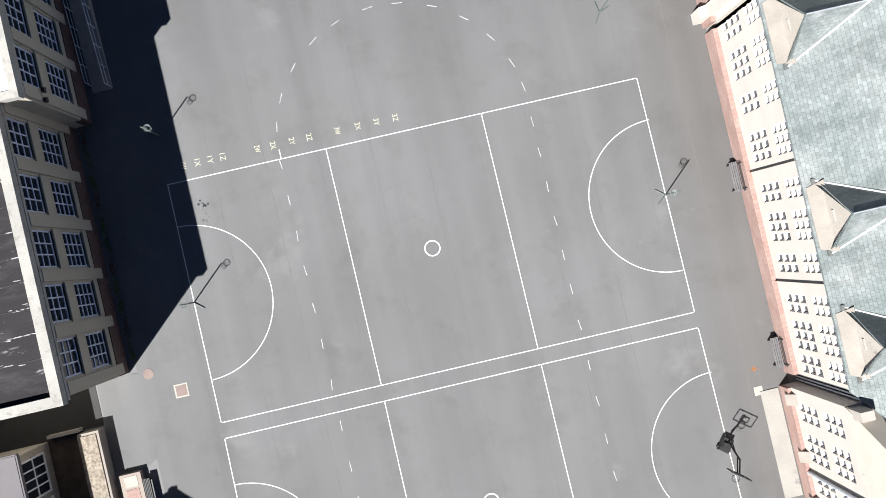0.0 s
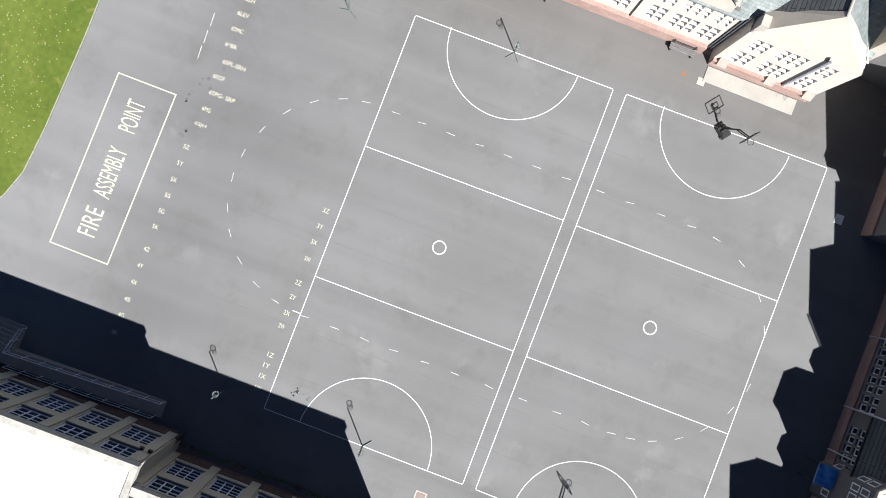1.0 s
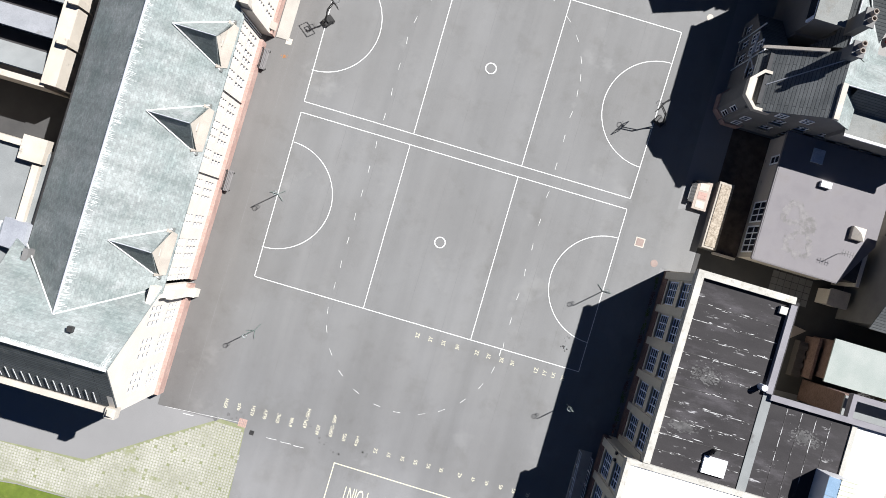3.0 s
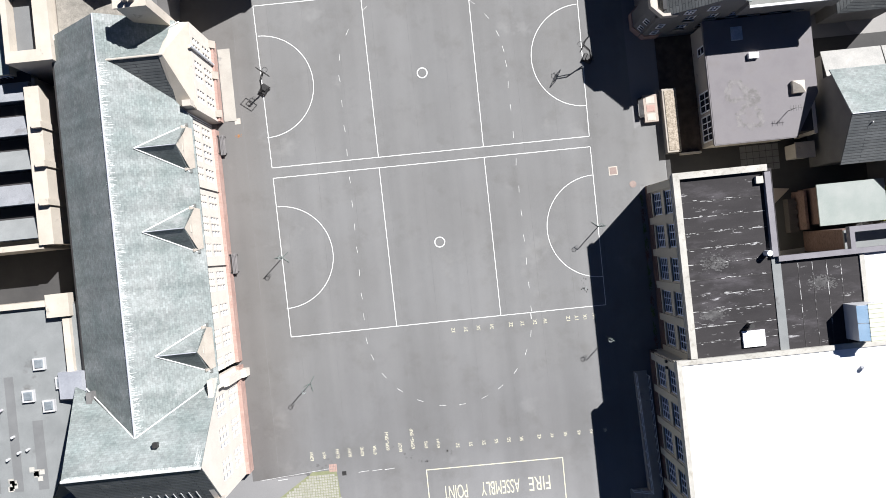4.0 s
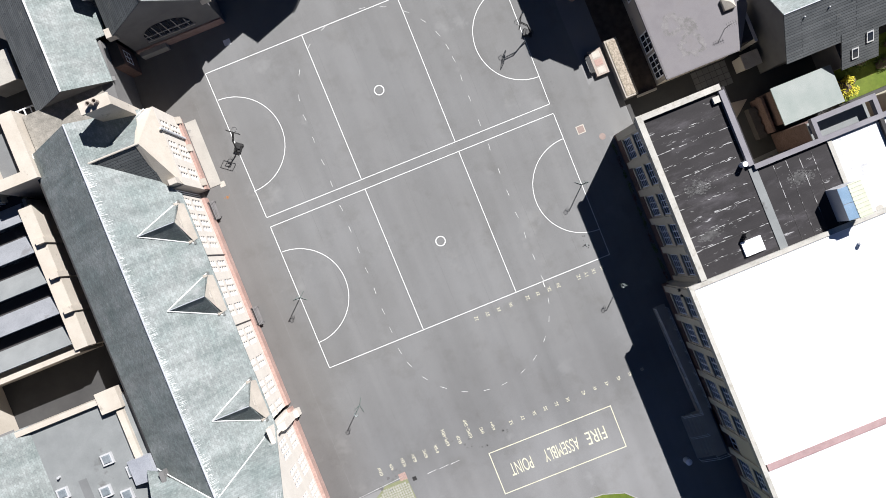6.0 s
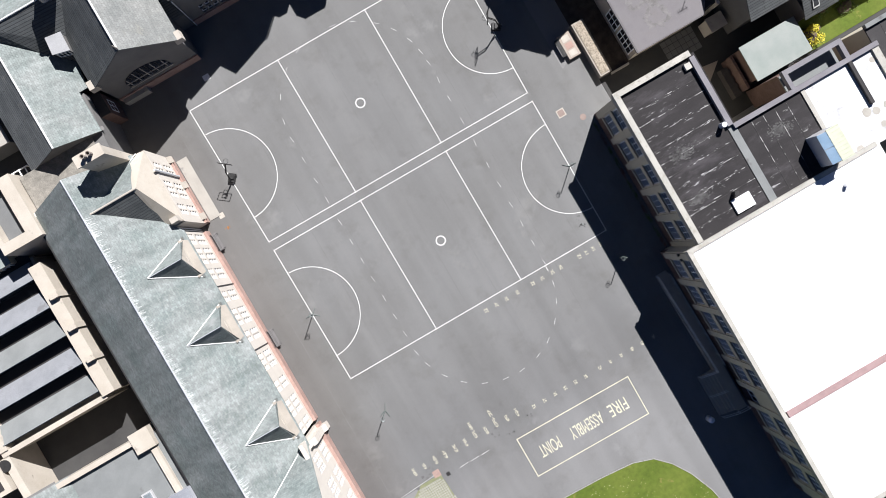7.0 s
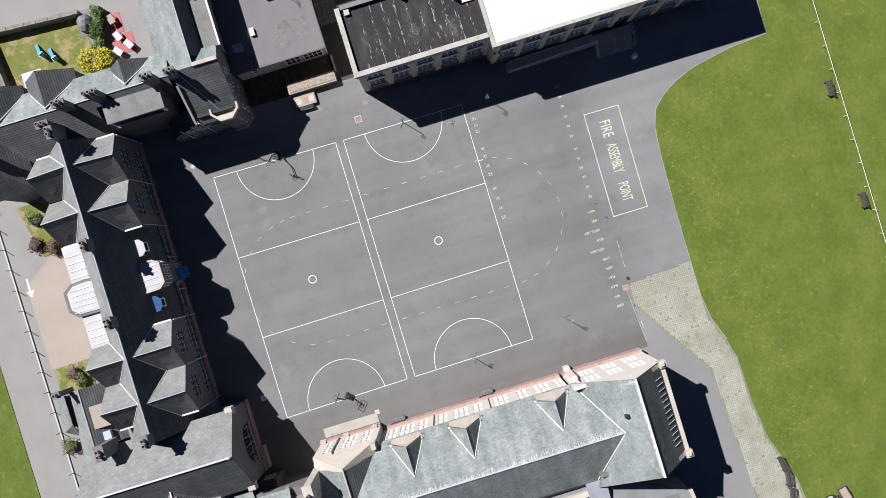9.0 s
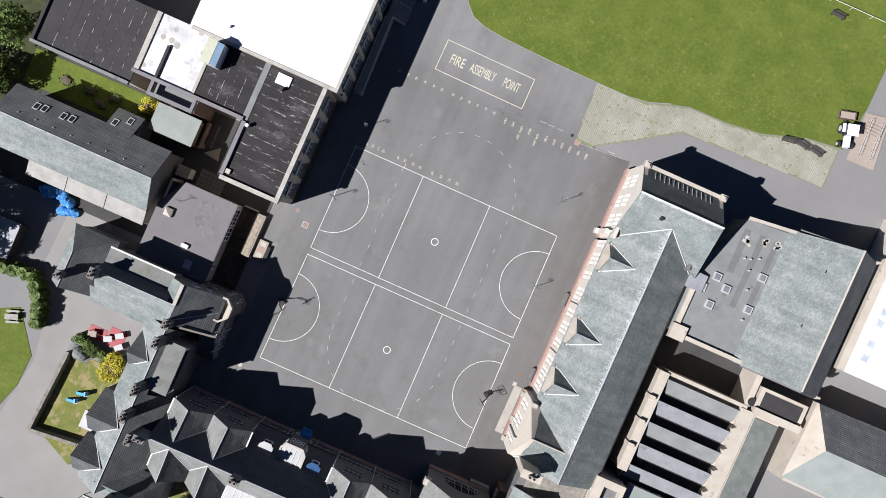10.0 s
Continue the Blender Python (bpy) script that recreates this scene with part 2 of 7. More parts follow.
def coursed(m, width, height, mortar, joint, offset=0.5, depth=0.6, coord="UV", vary=0.25):
    """Adds courses (slates, blocks, boards) to a material: each piece a little lighter or darker, joints recessed."""
    t = m.node_tree
    n, l = t.nodes, t.links
    p = n["Principled BSDF"]
    tc = n.new("ShaderNodeTexCoord")
    br = n.new("ShaderNodeTexBrick")
    br.offset = offset
    br.inputs["Scale"].default_value = 1.0
    br.inputs["Brick Width"].default_value, br.inputs["Row Height"].default_value = width, height
    br.inputs["Mortar Size"].default_value, br.inputs["Mortar Smooth"].default_value = mortar, 0.3
    br.inputs["Color1"].default_value = (1 - vary,) * 3 + (1,)
    br.inputs["Color2"].default_value = (1 + vary,) * 3 + (1,)
    br.inputs["Mortar"].default_value = (*joint, 1)
    l.new(tc.outputs[coord], br.inputs[0])
    old = p.inputs["Base Color"].links[0].from_socket
    x = n.new("ShaderNodeMix")
    x.data_type, x.blend_type = "RGBA", "MULTIPLY"
    x.inputs[0].default_value = 1.0
    l.new(old, x.inputs[6]), l.new(br.outputs[0], x.inputs[7])
    l.new(x.outputs[2], p.inputs["Base Color"])
    bn = n.new("ShaderNodeBump")
    bn.invert = True
    bn.inputs["Strength"].default_value, bn.inputs["Distance"].default_value = depth, 0.02
    l.new(br.outputs["Fac"], bn.inputs["Height"])
    if p.inputs["Normal"].links:
        l.new(p.inputs["Normal"].links[0].from_socket, bn.inputs["Normal"])
    l.new(bn.outputs[0], p.inputs["Normal"])
    return m


ASPHALT = material("asphalt_yard", [(0.140, 0.138, 0.135), (0.168, 0.168, 0.167)], 0.9, 0.09, 55, 0.6, 0.3, spots=(0.182, 0.181, 0.178), spot_scale=0.16, spot_at=0.60, streak=0.07, stain=((0.86, 0.85, 0.83), 0.3, 0.52, 0.72))
ASPHALT_PALE = material("asphalt_pale", [(0.178, 0.175, 0.174), (0.208, 0.205, 0.203)], 0.9, 0.15, 55, 0.5, 0.3)


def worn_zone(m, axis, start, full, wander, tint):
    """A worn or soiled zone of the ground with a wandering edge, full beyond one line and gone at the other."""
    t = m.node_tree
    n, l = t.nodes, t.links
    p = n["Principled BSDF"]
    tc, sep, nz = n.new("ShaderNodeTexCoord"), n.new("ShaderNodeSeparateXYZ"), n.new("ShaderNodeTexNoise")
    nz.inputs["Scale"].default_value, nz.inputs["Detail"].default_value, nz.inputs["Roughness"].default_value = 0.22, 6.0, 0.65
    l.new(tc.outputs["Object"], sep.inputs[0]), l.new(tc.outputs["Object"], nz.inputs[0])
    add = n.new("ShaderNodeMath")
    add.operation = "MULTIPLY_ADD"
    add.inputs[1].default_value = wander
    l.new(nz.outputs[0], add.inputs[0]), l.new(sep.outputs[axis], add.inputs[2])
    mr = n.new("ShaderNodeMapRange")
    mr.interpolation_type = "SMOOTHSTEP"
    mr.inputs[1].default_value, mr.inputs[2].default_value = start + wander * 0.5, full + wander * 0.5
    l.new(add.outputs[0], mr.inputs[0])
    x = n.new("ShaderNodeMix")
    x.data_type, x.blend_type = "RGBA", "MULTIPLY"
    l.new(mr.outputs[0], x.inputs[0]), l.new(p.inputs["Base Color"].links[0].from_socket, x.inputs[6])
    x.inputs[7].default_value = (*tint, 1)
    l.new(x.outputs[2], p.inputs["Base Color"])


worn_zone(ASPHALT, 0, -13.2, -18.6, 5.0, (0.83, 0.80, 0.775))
worn_zone(ASPHALT, 1, -18.5, -26.0, 6.0, (1.26, 1.26, 1.26))
worn_zone(ASPHALT, 1, -8.0, -17.5, 9.0, (0.93, 0.93, 0.94))
CONCRETE = material("concrete", [(0.30, 0.28, 0.25), (0.38, 0.36, 0.32)], 0.9, 0.4, 30, 0.6, 0.3, spots=(0.22, 0.21, 0.2), spot_scale=0.7)
COVER_PINK = material("pinkish_cover_mortar", [(0.22, 0.165, 0.145), (0.27, 0.21, 0.185)], 0.9, 2.0, 40, 0.6, 0.2)
PAVING_PINK = material("pinkish_road", [(0.30, 0.25, 0.21), (0.34, 0.29, 0.25)], 0.9, 0.3, 40, 0.5, 0.2)
LINE = material("line_paint", [(0.72, 0.72, 0.70), (0.80, 0.80, 0.78)], 0.7, 1.5, 60, 0.5, 0.1)
LINE_WORN = material("worn_line_paint", [(0.34, 0.338, 0.33), (0.62, 0.615, 0.60)], 0.75, 2.5, 40, 0.8, 0.1)
LETTER = material("letter_paint", [(0.42, 0.40, 0.30), (0.62, 0.59, 0.45)], 0.7, 1.5, 60, 0.5, 0.1)
GRASS = material("grass", [(0.074, 0.108, 0.011), (0.104, 0.134, 0.019)], 0.95, 0.25, 2.2, 0.9, 0.8, 30, spots=(0.155, 0.155, 0.035), spot_scale=0.9, spot_at=0.60)
GRASS_DRY = material("garden_grass", [(0.17, 0.165, 0.045), (0.11, 0.135, 0.028)], 0.95, 0.5, 4, 0.9, 0.8, 30, spots=(0.25, 0.21, 0.10), spot_scale=0.45, spot_at=0.50)
# very dark soil: the shade under the trees is put into this colour
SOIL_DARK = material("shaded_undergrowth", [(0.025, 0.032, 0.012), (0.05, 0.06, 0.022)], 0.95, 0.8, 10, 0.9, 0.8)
SOIL_GREEN = material("turf_filling", [(0.15, 0.165, 0.085), (0.22, 0.225, 0.14)], 0.95, 1.0, 20, 0.6, 0.5)
GRID_BLOCK = material("grid_block", [(0.25, 0.245, 0.205), (0.34, 0.33, 0.295)], 0.9, 0.35, 6, 0.9, 0.3, island=0.12, spots=(0.20, 0.21, 0.12), spot_scale=0.5, spot_at=0.60)
KERB = material("kerb_stone", [(0.24, 0.235, 0.22), (0.30, 0.295, 0.275)], 0.9, 1.0, 25, 0.5, 0.2)
HARL = material("cream_harling", [(0.50, 0.457, 0.405), (0.565, 0.523, 0.465)], 0.9, 0.5, 45, 0.6, 0.35)
# deeper cream harling; on the hall gables it stands for less light
HARL_DULL = material("dull_cream_harling", [(0.40, 0.356, 0.298), (0.47, 0.425, 0.365)], 0.9, 0.5, 30, 0.7, 0.35, spots=(0.24, 0.22, 0.19), spot_scale=0.8, spot_at=0.62)
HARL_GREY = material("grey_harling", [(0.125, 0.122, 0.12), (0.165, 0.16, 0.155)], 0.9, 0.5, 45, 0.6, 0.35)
SANDSTONE = coursed(material("red_sandstone", [(0.315, 0.20, 0.168), (0.375, 0.262, 0.225)], 0.9, 0.8, 30, 0.6, 0.3), 0.7, 0.3, 0.010, (0.8, 0.78, 0.75), vary=0.08)
STONE = material("pale_dressed_stone", [(0.36, 0.325, 0.28), (0.45, 0.41, 0.36)], 0.9, 0.9, 25, 0.6, 0.3, spots=(0.3, 0.27, 0.22), spot_scale=1.2, spot_at=0.66)
RENDER = material("beige_render", [(0.44, 0.40, 0.32), (0.50, 0.46, 0.37)], 0.9, 0.4, 40, 0.5, 0.2)
BROWN_BRICK = coursed(material("brown_brick", [(0.105, 0.068, 0.058), (0.15, 0.095, 0.08)], 0.9, 1.0, 30, 0.5, 0.2), 0.22, 0.075, 0.01, (1.3, 1.3, 1.3))
COPING = material("weathered_coping", [(0.33, 0.32, 0.29), (0.45, 0.43, 0.39)], 0.9, 0.8, 20, 0.7, 0.3, spots=(0.24, 0.23, 0.2), spot_scale=1.3, spot_at=0.62, stain=((0.66, 0.65, 0.62), 1.6, 0.50, 0.66))
FELT = material("dark_roofing_felt", [(0.028, 0.026, 0.027), (0.042, 0.039, 0.040)], 0.85, 0.4, 30, 0.6, 0.3, spots=(0.075, 0.072, 0.07), spot_scale=0.35, spot_at=0.62)
SCUFF = material("scuffed_seam", [(0.026, 0.024, 0.024), (0.045, 0.042, 0.041)], 0.85, 1.1, 9, 0.8, 0.2, spots=(0.36, 0.355, 0.35), spot_scale=1.3, spot_at=0.505)
SCUFF_PALE = material("flaked_pale_coating", [(0.22, 0.218, 0.22), (0.48, 0.475, 0.47)], 0.85, 3.0, 14, 0.9, 0.1)
BLOTCH = material("thin_worn_felt", [(0.045, 0.043, 0.043), (0.085, 0.083, 0.082)], 0.85, 1.8, 20, 1.2, 0.1)
COPING_MAUVE = material("mauve_felted_coping", [(0.150, 0.142, 0.155), (0.205, 0.196, 0.210)], 0.85, 0.6, 30, 0.6, 0.3)
# darkened to cancel the extra sunlight on sloping wall tops
SKEW = material("toned_down_stone", [(0.27, 0.24, 0.205), (0.34, 0.305, 0.262)], 0.9, 0.6, 30, 0.8, 0.35)
RUST = material("rusty_iron", [(0.20, 0.085, 0.03), (0.30, 0.15, 0.07)], 0.85, 6.0, 30, 0.9, 0.3)
FELT_GREY = material("grey_roofing_felt", [(0.160, 0.168, 0.167), (0.208, 0.216, 0.214)], 0.85, 0.5, 30, 0.6, 0.3, spots=(0.11, 0.108, 0.105), spot_scale=0.3, spot_at=0.6)
FELT_MAUVE = material("mauve_grey_felt", [(0.142, 0.132, 0.138), (0.176, 0.166, 0.172)], 0.85, 0.5, 30, 0.6, 0.3, spots=(0.105, 0.094, 0.09), spot_scale=0.28, spot_at=0.66, stain=((0.85, 0.83, 0.80), 0.5, 0.5, 0.7))
LEAD_ROOF = material("weathered_lead_roof", [(0.120, 0.127, 0.121), (0.165, 0.168, 0.158)], 0.7, 0.5, 12, 0.7, 0.15, stain=((0.80, 0.72, 0.64), 0.6, 0.5, 0.66))
MEMBRANE_DIRTY = material("soiled_white_membrane", [(0.40, 0.40, 0.405), (0.66, 0.66, 0.66)], 0.6, 0.3, 20, 0.6, 0.05, spots=(0.34, 0.34, 0.34), spot_scale=0.55, spot_at=0.64, stain=((0.60, 0.60, 0.61), 0.8, 0.52, 0.70))
ROOF_MOSS = material("mossy_green_felt", [(0.115, 0.128, 0.120), (0.165, 0.178, 0.168)], 0.85, 0.5, 14, 0.8, 0.2, spots=(0.07, 0.07, 0.062), spot_scale=1.3, spot_at=0.64, stain=((0.80, 0.81, 0.80), 0.4, 0.5, 0.7))
MEMBRANE = material("white_membrane", [(0.80, 0.80, 0.80), (0.85, 0.85, 0.85)], 0.6, 0.3, 20, 0.4, 0.05, stain=((0.72, 0.73, 0.75), 0.3, 0.58, 0.76))
PINK = material("pink_capping", [(0.26, 0.175, 0.172), (0.36, 0.25, 0.245)], 0.7, 1.0, 20, 0.5, 0.1)
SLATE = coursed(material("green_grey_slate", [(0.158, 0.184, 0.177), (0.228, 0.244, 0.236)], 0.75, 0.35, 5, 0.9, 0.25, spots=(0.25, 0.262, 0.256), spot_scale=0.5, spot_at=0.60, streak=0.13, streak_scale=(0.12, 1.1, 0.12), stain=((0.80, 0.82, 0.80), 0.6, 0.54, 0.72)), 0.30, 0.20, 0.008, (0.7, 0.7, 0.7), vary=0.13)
# darker slate copy with shade painted in, mostly for slopes turned from the sun
SLATE_SHADE = coursed(material("shade_toned_slate", [(0.086, 0.092, 0.094), (0.126, 0.132, 0.133)], 0.8, 0.5, 12, 0.8, 0.25, spots=(0.15, 0.152, 0.145), spot_scale=0.7, spot_at=0.62, spec=0.2), 5.3, 0.27, 0.03, (0.45, 0.45, 0.47), offset=0.37, vary=0.10, depth=0.9)
# paler slate copy with sunlight painted in, for slopes turned to the sun
SLATE_SUN = coursed(material("sun_toned_slate", [(0.165, 0.172, 0.166), (0.225, 0.228, 0.218)], 0.8, 0.4, 8, 0.8, 0.25, spots=(0.27, 0.268, 0.25), spot_scale=0.5, spot_at=0.60, spec=0.25, stain=((0.74, 0.74, 0.70), 0.5, 0.54, 0.74)), 0.42, 0.28, 0.012, (0.72, 0.72, 0.72), vary=0.10)
FELT_STREAK = material("scuffed_felt", [(0.024, 0.022, 0.023), (0.037, 0.034, 0.035)], 0.85, 0.4, 30, 0.6, 0.3, spots=(0.24, 0.235, 0.235), spot_scale=1.5, spot_at=0.625, stretch=(0.5, 1.6, 1), spec=0.2, stain=((2.5, 2.5, 2.6), 0.3, 0.53, 0.74))
HOOD = material("dull_lead_hood", [(0.31, 0.32, 0.35), (0.38, 0.39, 0.42)], 0.5, 0.8, 10, 0.7, 0.2)
LICHEN = material("white_lichen_on_slate", [(0.36, 0.37, 0.36), (0.56, 0.565, 0.55)], 0.85, 1.5, 4, 1.2, 0.2)
LEAD = material("lead_flashing", [(0.55, 0.55, 0.54), (0.68, 0.68, 0.66)], 0.6, 1.0, 20, 0.5, 0.1)
RUBBLE = material("grey_rubble", [(0.16, 0.15, 0.13), (0.26, 0.24, 0.21)], 0.95, 1.5, 12, 0.8, 0.6)
ROOF_GREEN = material("pale_green_sheet", [(0.20, 0.23, 0.215), (0.26, 0.28, 0.265)], 0.7, 0.5, 20, 0.6, 0.1)
SHEET_WHITE = material("white_painted_sheet", [(0.36, 0.36, 0.365), (0.45, 0.45, 0.455)], 0.6, 0.6, 20, 0.6, 0.1)
WHITE_FRAME = material("white_window_frame", [(0.74, 0.75, 0.78), (0.80, 0.81, 0.84)], 0.5, 2.0, 30, 0.4, 0.0)
BLUE_FRAME = material("pale_blue_window_frame", [(0.58, 0.64, 0.78), (0.64, 0.70, 0.82)], 0.5, 2.0, 30, 0.4, 0.0)
BLACK_METAL = material("black_iron", [(0.02, 0.02, 0.02), (0.035, 0.033, 0.032)], 0.5, 3.0, 30, 0.5, 0.1)
GALV = material("galvanised_rail", [(0.55, 0.58, 0.62), (0.65, 0.68, 0.72)], 0.45, 3.0, 30, 0.5, 0.0, metallic=0.3)
GREEN_STEEL = material("pale_green_steel", [(0.09, 0.115, 0.105), (0.14, 0.17, 0.155)], 0.5, 3.0, 30, 0.5, 0.0)
NET = material("pale_cord_net", [(0.5, 0.55, 0.55), (0.6, 0.64, 0.64)], 0.9, 3.0, 30, 0.5, 0.0)
INSIDE = material("dim_interior", [(0.03, 0.03, 0.032), (0.045, 0.045, 0.047)], 0.9, 1.0, 10, 0.5, 0.0)
POT = material("clay_chimney_pot", [(0.19, 0.155, 0.135), (0.30, 0.26, 0.225)], 0.85, 2.0, 20, 0.5, 0.1)
WOOD_DARK = material("dark_stained_wood", [(0.045, 0.04, 0.04), (0.075, 0.065, 0.06)], 0.7, 2.0, 30, 0.5, 0.2, stretch=(1, 8, 1))
WOOD_SILVER = material("silvered_dark_wood", [(0.12, 0.115, 0.115), (0.19, 0.18, 0.178)], 0.8, 2.0, 30, 0.6, 0.2, stretch=(1, 8, 1))
WOOD_GREY = material("weathered_grey_wood", [(0.30, 0.28, 0.26), (0.38, 0.36, 0.33)], 0.8, 2.0, 30, 0.5, 0.2, stretch=(1, 8, 1))
BROWN_GRAVEL = material("dark_brown_gravel", [(0.045, 0.034, 0.028), (0.085, 0.065, 0.055)], 0.95, 1.2, 30, 0.9, 0.6)
GRAVEL = material("tan_gravel", [(0.20, 0.165, 0.125), (0.36, 0.31, 0.25)], 0.95, 5.0, 9, 1.2, 0.9, 9)
LEAF = material("dark_leaf", [(0.06, 0.10, 0.016), (0.11, 0.165, 0.03)], 0.7, 1.0, 12, 0.6, 0.2, island=0.35)
LEAF_YELLOW = material("yellow_leaf", [(0.42, 0.36, 0.02), (0.52, 0.46, 0.04)], 0.7, 1.0, 12, 0.6, 0.2, island=0.3)
LEAF_RED = material("reddish_leaf", [(0.09, 0.04, 0.03), (0.16, 0.08, 0.06)], 0.7, 1.0, 12, 0.6, 0.2, island=0.35)
DANDELION = material("dandelion_heads", [(0.30, 0.29, 0.09), (0.42, 0.41, 0.26)], 0.9, 3.0, 20, 0.9, 0.0)
BARK = material("bark", [(0.08, 0.06, 0.045), (0.12, 0.09, 0.07)], 0.95, 4.0, 20, 0.6, 0.6)
RED_PAINT = material("red_plastic", [(0.24, 0.015, 0.022), (0.32, 0.025, 0.03)], 0.5, 3.0, 30, 0.4, 0.0)
BLUE_PAINT = material("bright_blue_plastic", [(0.05, 0.25, 0.60), (0.08, 0.32, 0.70)], 0.45, 3.0, 30, 0.4, 0.0)
BLUE_TARP = material("blue_tarpaulin", [(0.02, 0.13, 0.40), (0.10, 0.35, 0.72)], 0.45, 1.6, 10, 0.9, 0.6, 3.0)
GLASS = bpy.data.materials.new("window_glass")
GLASS.use_nodes = True
gp = GLASS.node_tree.nodes["Principled BSDF"]
gp.inputs["Base Color"].default_value = (0.02, 0.025, 0.035, 1)
gp.inputs["Roughness"].default_value = 0.06
gp.inputs["Specular IOR Level"].default_value = 0.6
DOME = material("pale_dome_glazing", [(0.34, 0.39, 0.45), (0.46, 0.50, 0.56)], 0.25, 1.5, 10, 0.8, 0.0)
CABIN_BLUE = material("blue_cabin_sheet", [(0.22, 0.34, 0.47), (0.30, 0.42, 0.55)], 0.4, 0.8, 20, 0.5, 0.05)
CREAM = material("cream_sheet", [(0.42, 0.43, 0.33), (0.50, 0.51, 0.41)], 0.6, 0.8, 20, 0.6, 0.1)
LEAN = material("weathered_sheet", [(0.26, 0.255, 0.24), (0.34, 0.33, 0.31)], 0.8, 0.7, 15, 0.7, 0.2)
BLUE_GLASS = material("blue_roof_glass", [(0.03, 0.07, 0.16), (0.05, 0.11, 0.24)], 0.15, 2.0, 10, 0.5, 0.0)
# ---- ground ----
solo("ground", box(B(), -320, 320, -320, 320, -0.5, -0.02), ASPHALT_PALE, "pale worn asphalt ground all round the school", "ground", "structure")
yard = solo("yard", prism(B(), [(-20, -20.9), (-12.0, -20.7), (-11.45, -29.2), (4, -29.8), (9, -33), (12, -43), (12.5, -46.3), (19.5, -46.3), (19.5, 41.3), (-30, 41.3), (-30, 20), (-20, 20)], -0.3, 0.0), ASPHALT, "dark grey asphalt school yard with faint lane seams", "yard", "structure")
# near-black asphalt: the shade between the buildings is put into its colour
ASPHALT_SHADE = material("shade_dark_asphalt", [(0.037, 0.036, 0.036), (0.058, 0.056, 0.054)], 0.85, 0.4, 40, 0.5, 0.2)
solo("path_east", prism(B(), [(22.2, 3.2), (22.2, 6.0), (25.5, 6.0), (25.5, 15.6), (60, 15.6), (60, -3), (28, -4.4), (28, 3.2)], -0.3, 0.002), ASPHALT_SHADE, "asphalt passage between the school buildings, shade in its colour", "path", "structure")
# seams of the laid asphalt lanes
SEAM_MAT = material("tar_seam", [(0.122, 0.119, 0.117), (0.158, 0.156, 0.154)], 0.9, 0.5, 30, 0.8, 0.1)
seam = thing("asphalt_seam", (0, 0, 0), "faint long seams between the laid asphalt lanes", "seam", kind="structure")
for i in range(11):
    x = -17.5 + i * 3.3
    part("seam_strip", box(B(), x, x + 0.03, -20, 26, 0.0, 0.002), SEAM_MAT, seam)


def lawn_outline():
    return [(60, -100), (60, -44.5), (38, -44.5), (18, -46.2), (12.6, -46.0), (12.2, -41), (11.2, -36), (10.2, -33.5), (9.0, -31.6), (7.6, -30.2), (5.5, -29.5), (2.0, -29.2),
            (-5, -28.95), (-12, -28.9), (-16, -28.9), (-19, -29.3), (-22, -30.4), (-24.5, -31.1), (-30, -31.2), (-35, -31.8), (-38, -32.8), (-41, -33.8), (-46, -34.4),
            (-46.8, -41), (-47, -60), (-90, -60), (-90, -100)]


solo("lawn", prism(B(), lawn_outline(), -0.3, 0.04), GRASS, "mown green playing field with dandelion flecks", "lawn", "structure")
kerb = thing("kerb", (0, -29, 0), "narrow pale concrete kerb along the lawn edge", "kerb", kind="structure")
lo = lawn_outline()[4:17]
for (ax, ay), (bx, by) in zip(lo, lo[1:]):
    d = Vector((bx - ax, by - ay, 0))
    n = max(1, round(d.length / 0.9))
    s = Vector((d.y, -d.x, 0)).normalized() * 0.09
    for i in range(n):
        p, q = Vector((ax, ay, 0)) + d * (i / n), Vector((ax, ay, 0)) + d * ((i + 0.97) / n)
        part("kerb_stone", prism(B(), [(p.x, p.y), (q.x, q.y), (q.x - s.x, q.y - s.y), (p.x - s.x, p.y - s.y)], -0.2, 0.07), KERB, kerb)

# ---- court markings ----
SE, SW, NW, NE = (15.10, -7.62), (-15.0, -7.60), (-15.17, 7.59), (15.17, 7.51)
SE2, SW2, NW2, NE2 = (15.18, 8.51), (-15.17, 8.59), (-15.42, 24.10), (15.42, 24.09)
LW = 0.054


def strip(p, q, w=LW, z=0.004):
    p, q = Vector((*p, 0)), Vector((*q, 0))
    d = (q - p).normalized()
    s = Vector((d.y, -d.x, 0)) * w / 2
    p, q = p - d * w / 2, q + d * w / 2
    return prism(B(), [(p - s)[:2], (q - s)[:2], (q + s)[:2], (p + s)[:2]], 0.0, z)


def arc_band(c, r, a0, a1, w=LW, n=40, z=0.0055):
    bm = B()
    inner, outer = [], []
    for i in range(n + 1):
        a = radians(a0 + (a1 - a0) * i / n)
        inner.append((c[0] + (r - w / 2) * math.cos(a), c[1] + (r - w / 2) * math.sin(a)))
        outer.append((c[0] + (r + w / 2) * math.cos(a), c[1] + (r + w / 2) * math.sin(a)))
    for i in range(n):
        prism(bm, [inner[i], outer[i], outer[i + 1], inner[i + 1]], 0.0, z)
    bmesh.ops.remove_doubles(bm, verts=bm.verts, dist=1e-4)
    return bm


def lerp2(p, q, k):
    return (p[0] + (q[0] - p[0]) * k, p[1] + (q[1] - p[1]) * k)


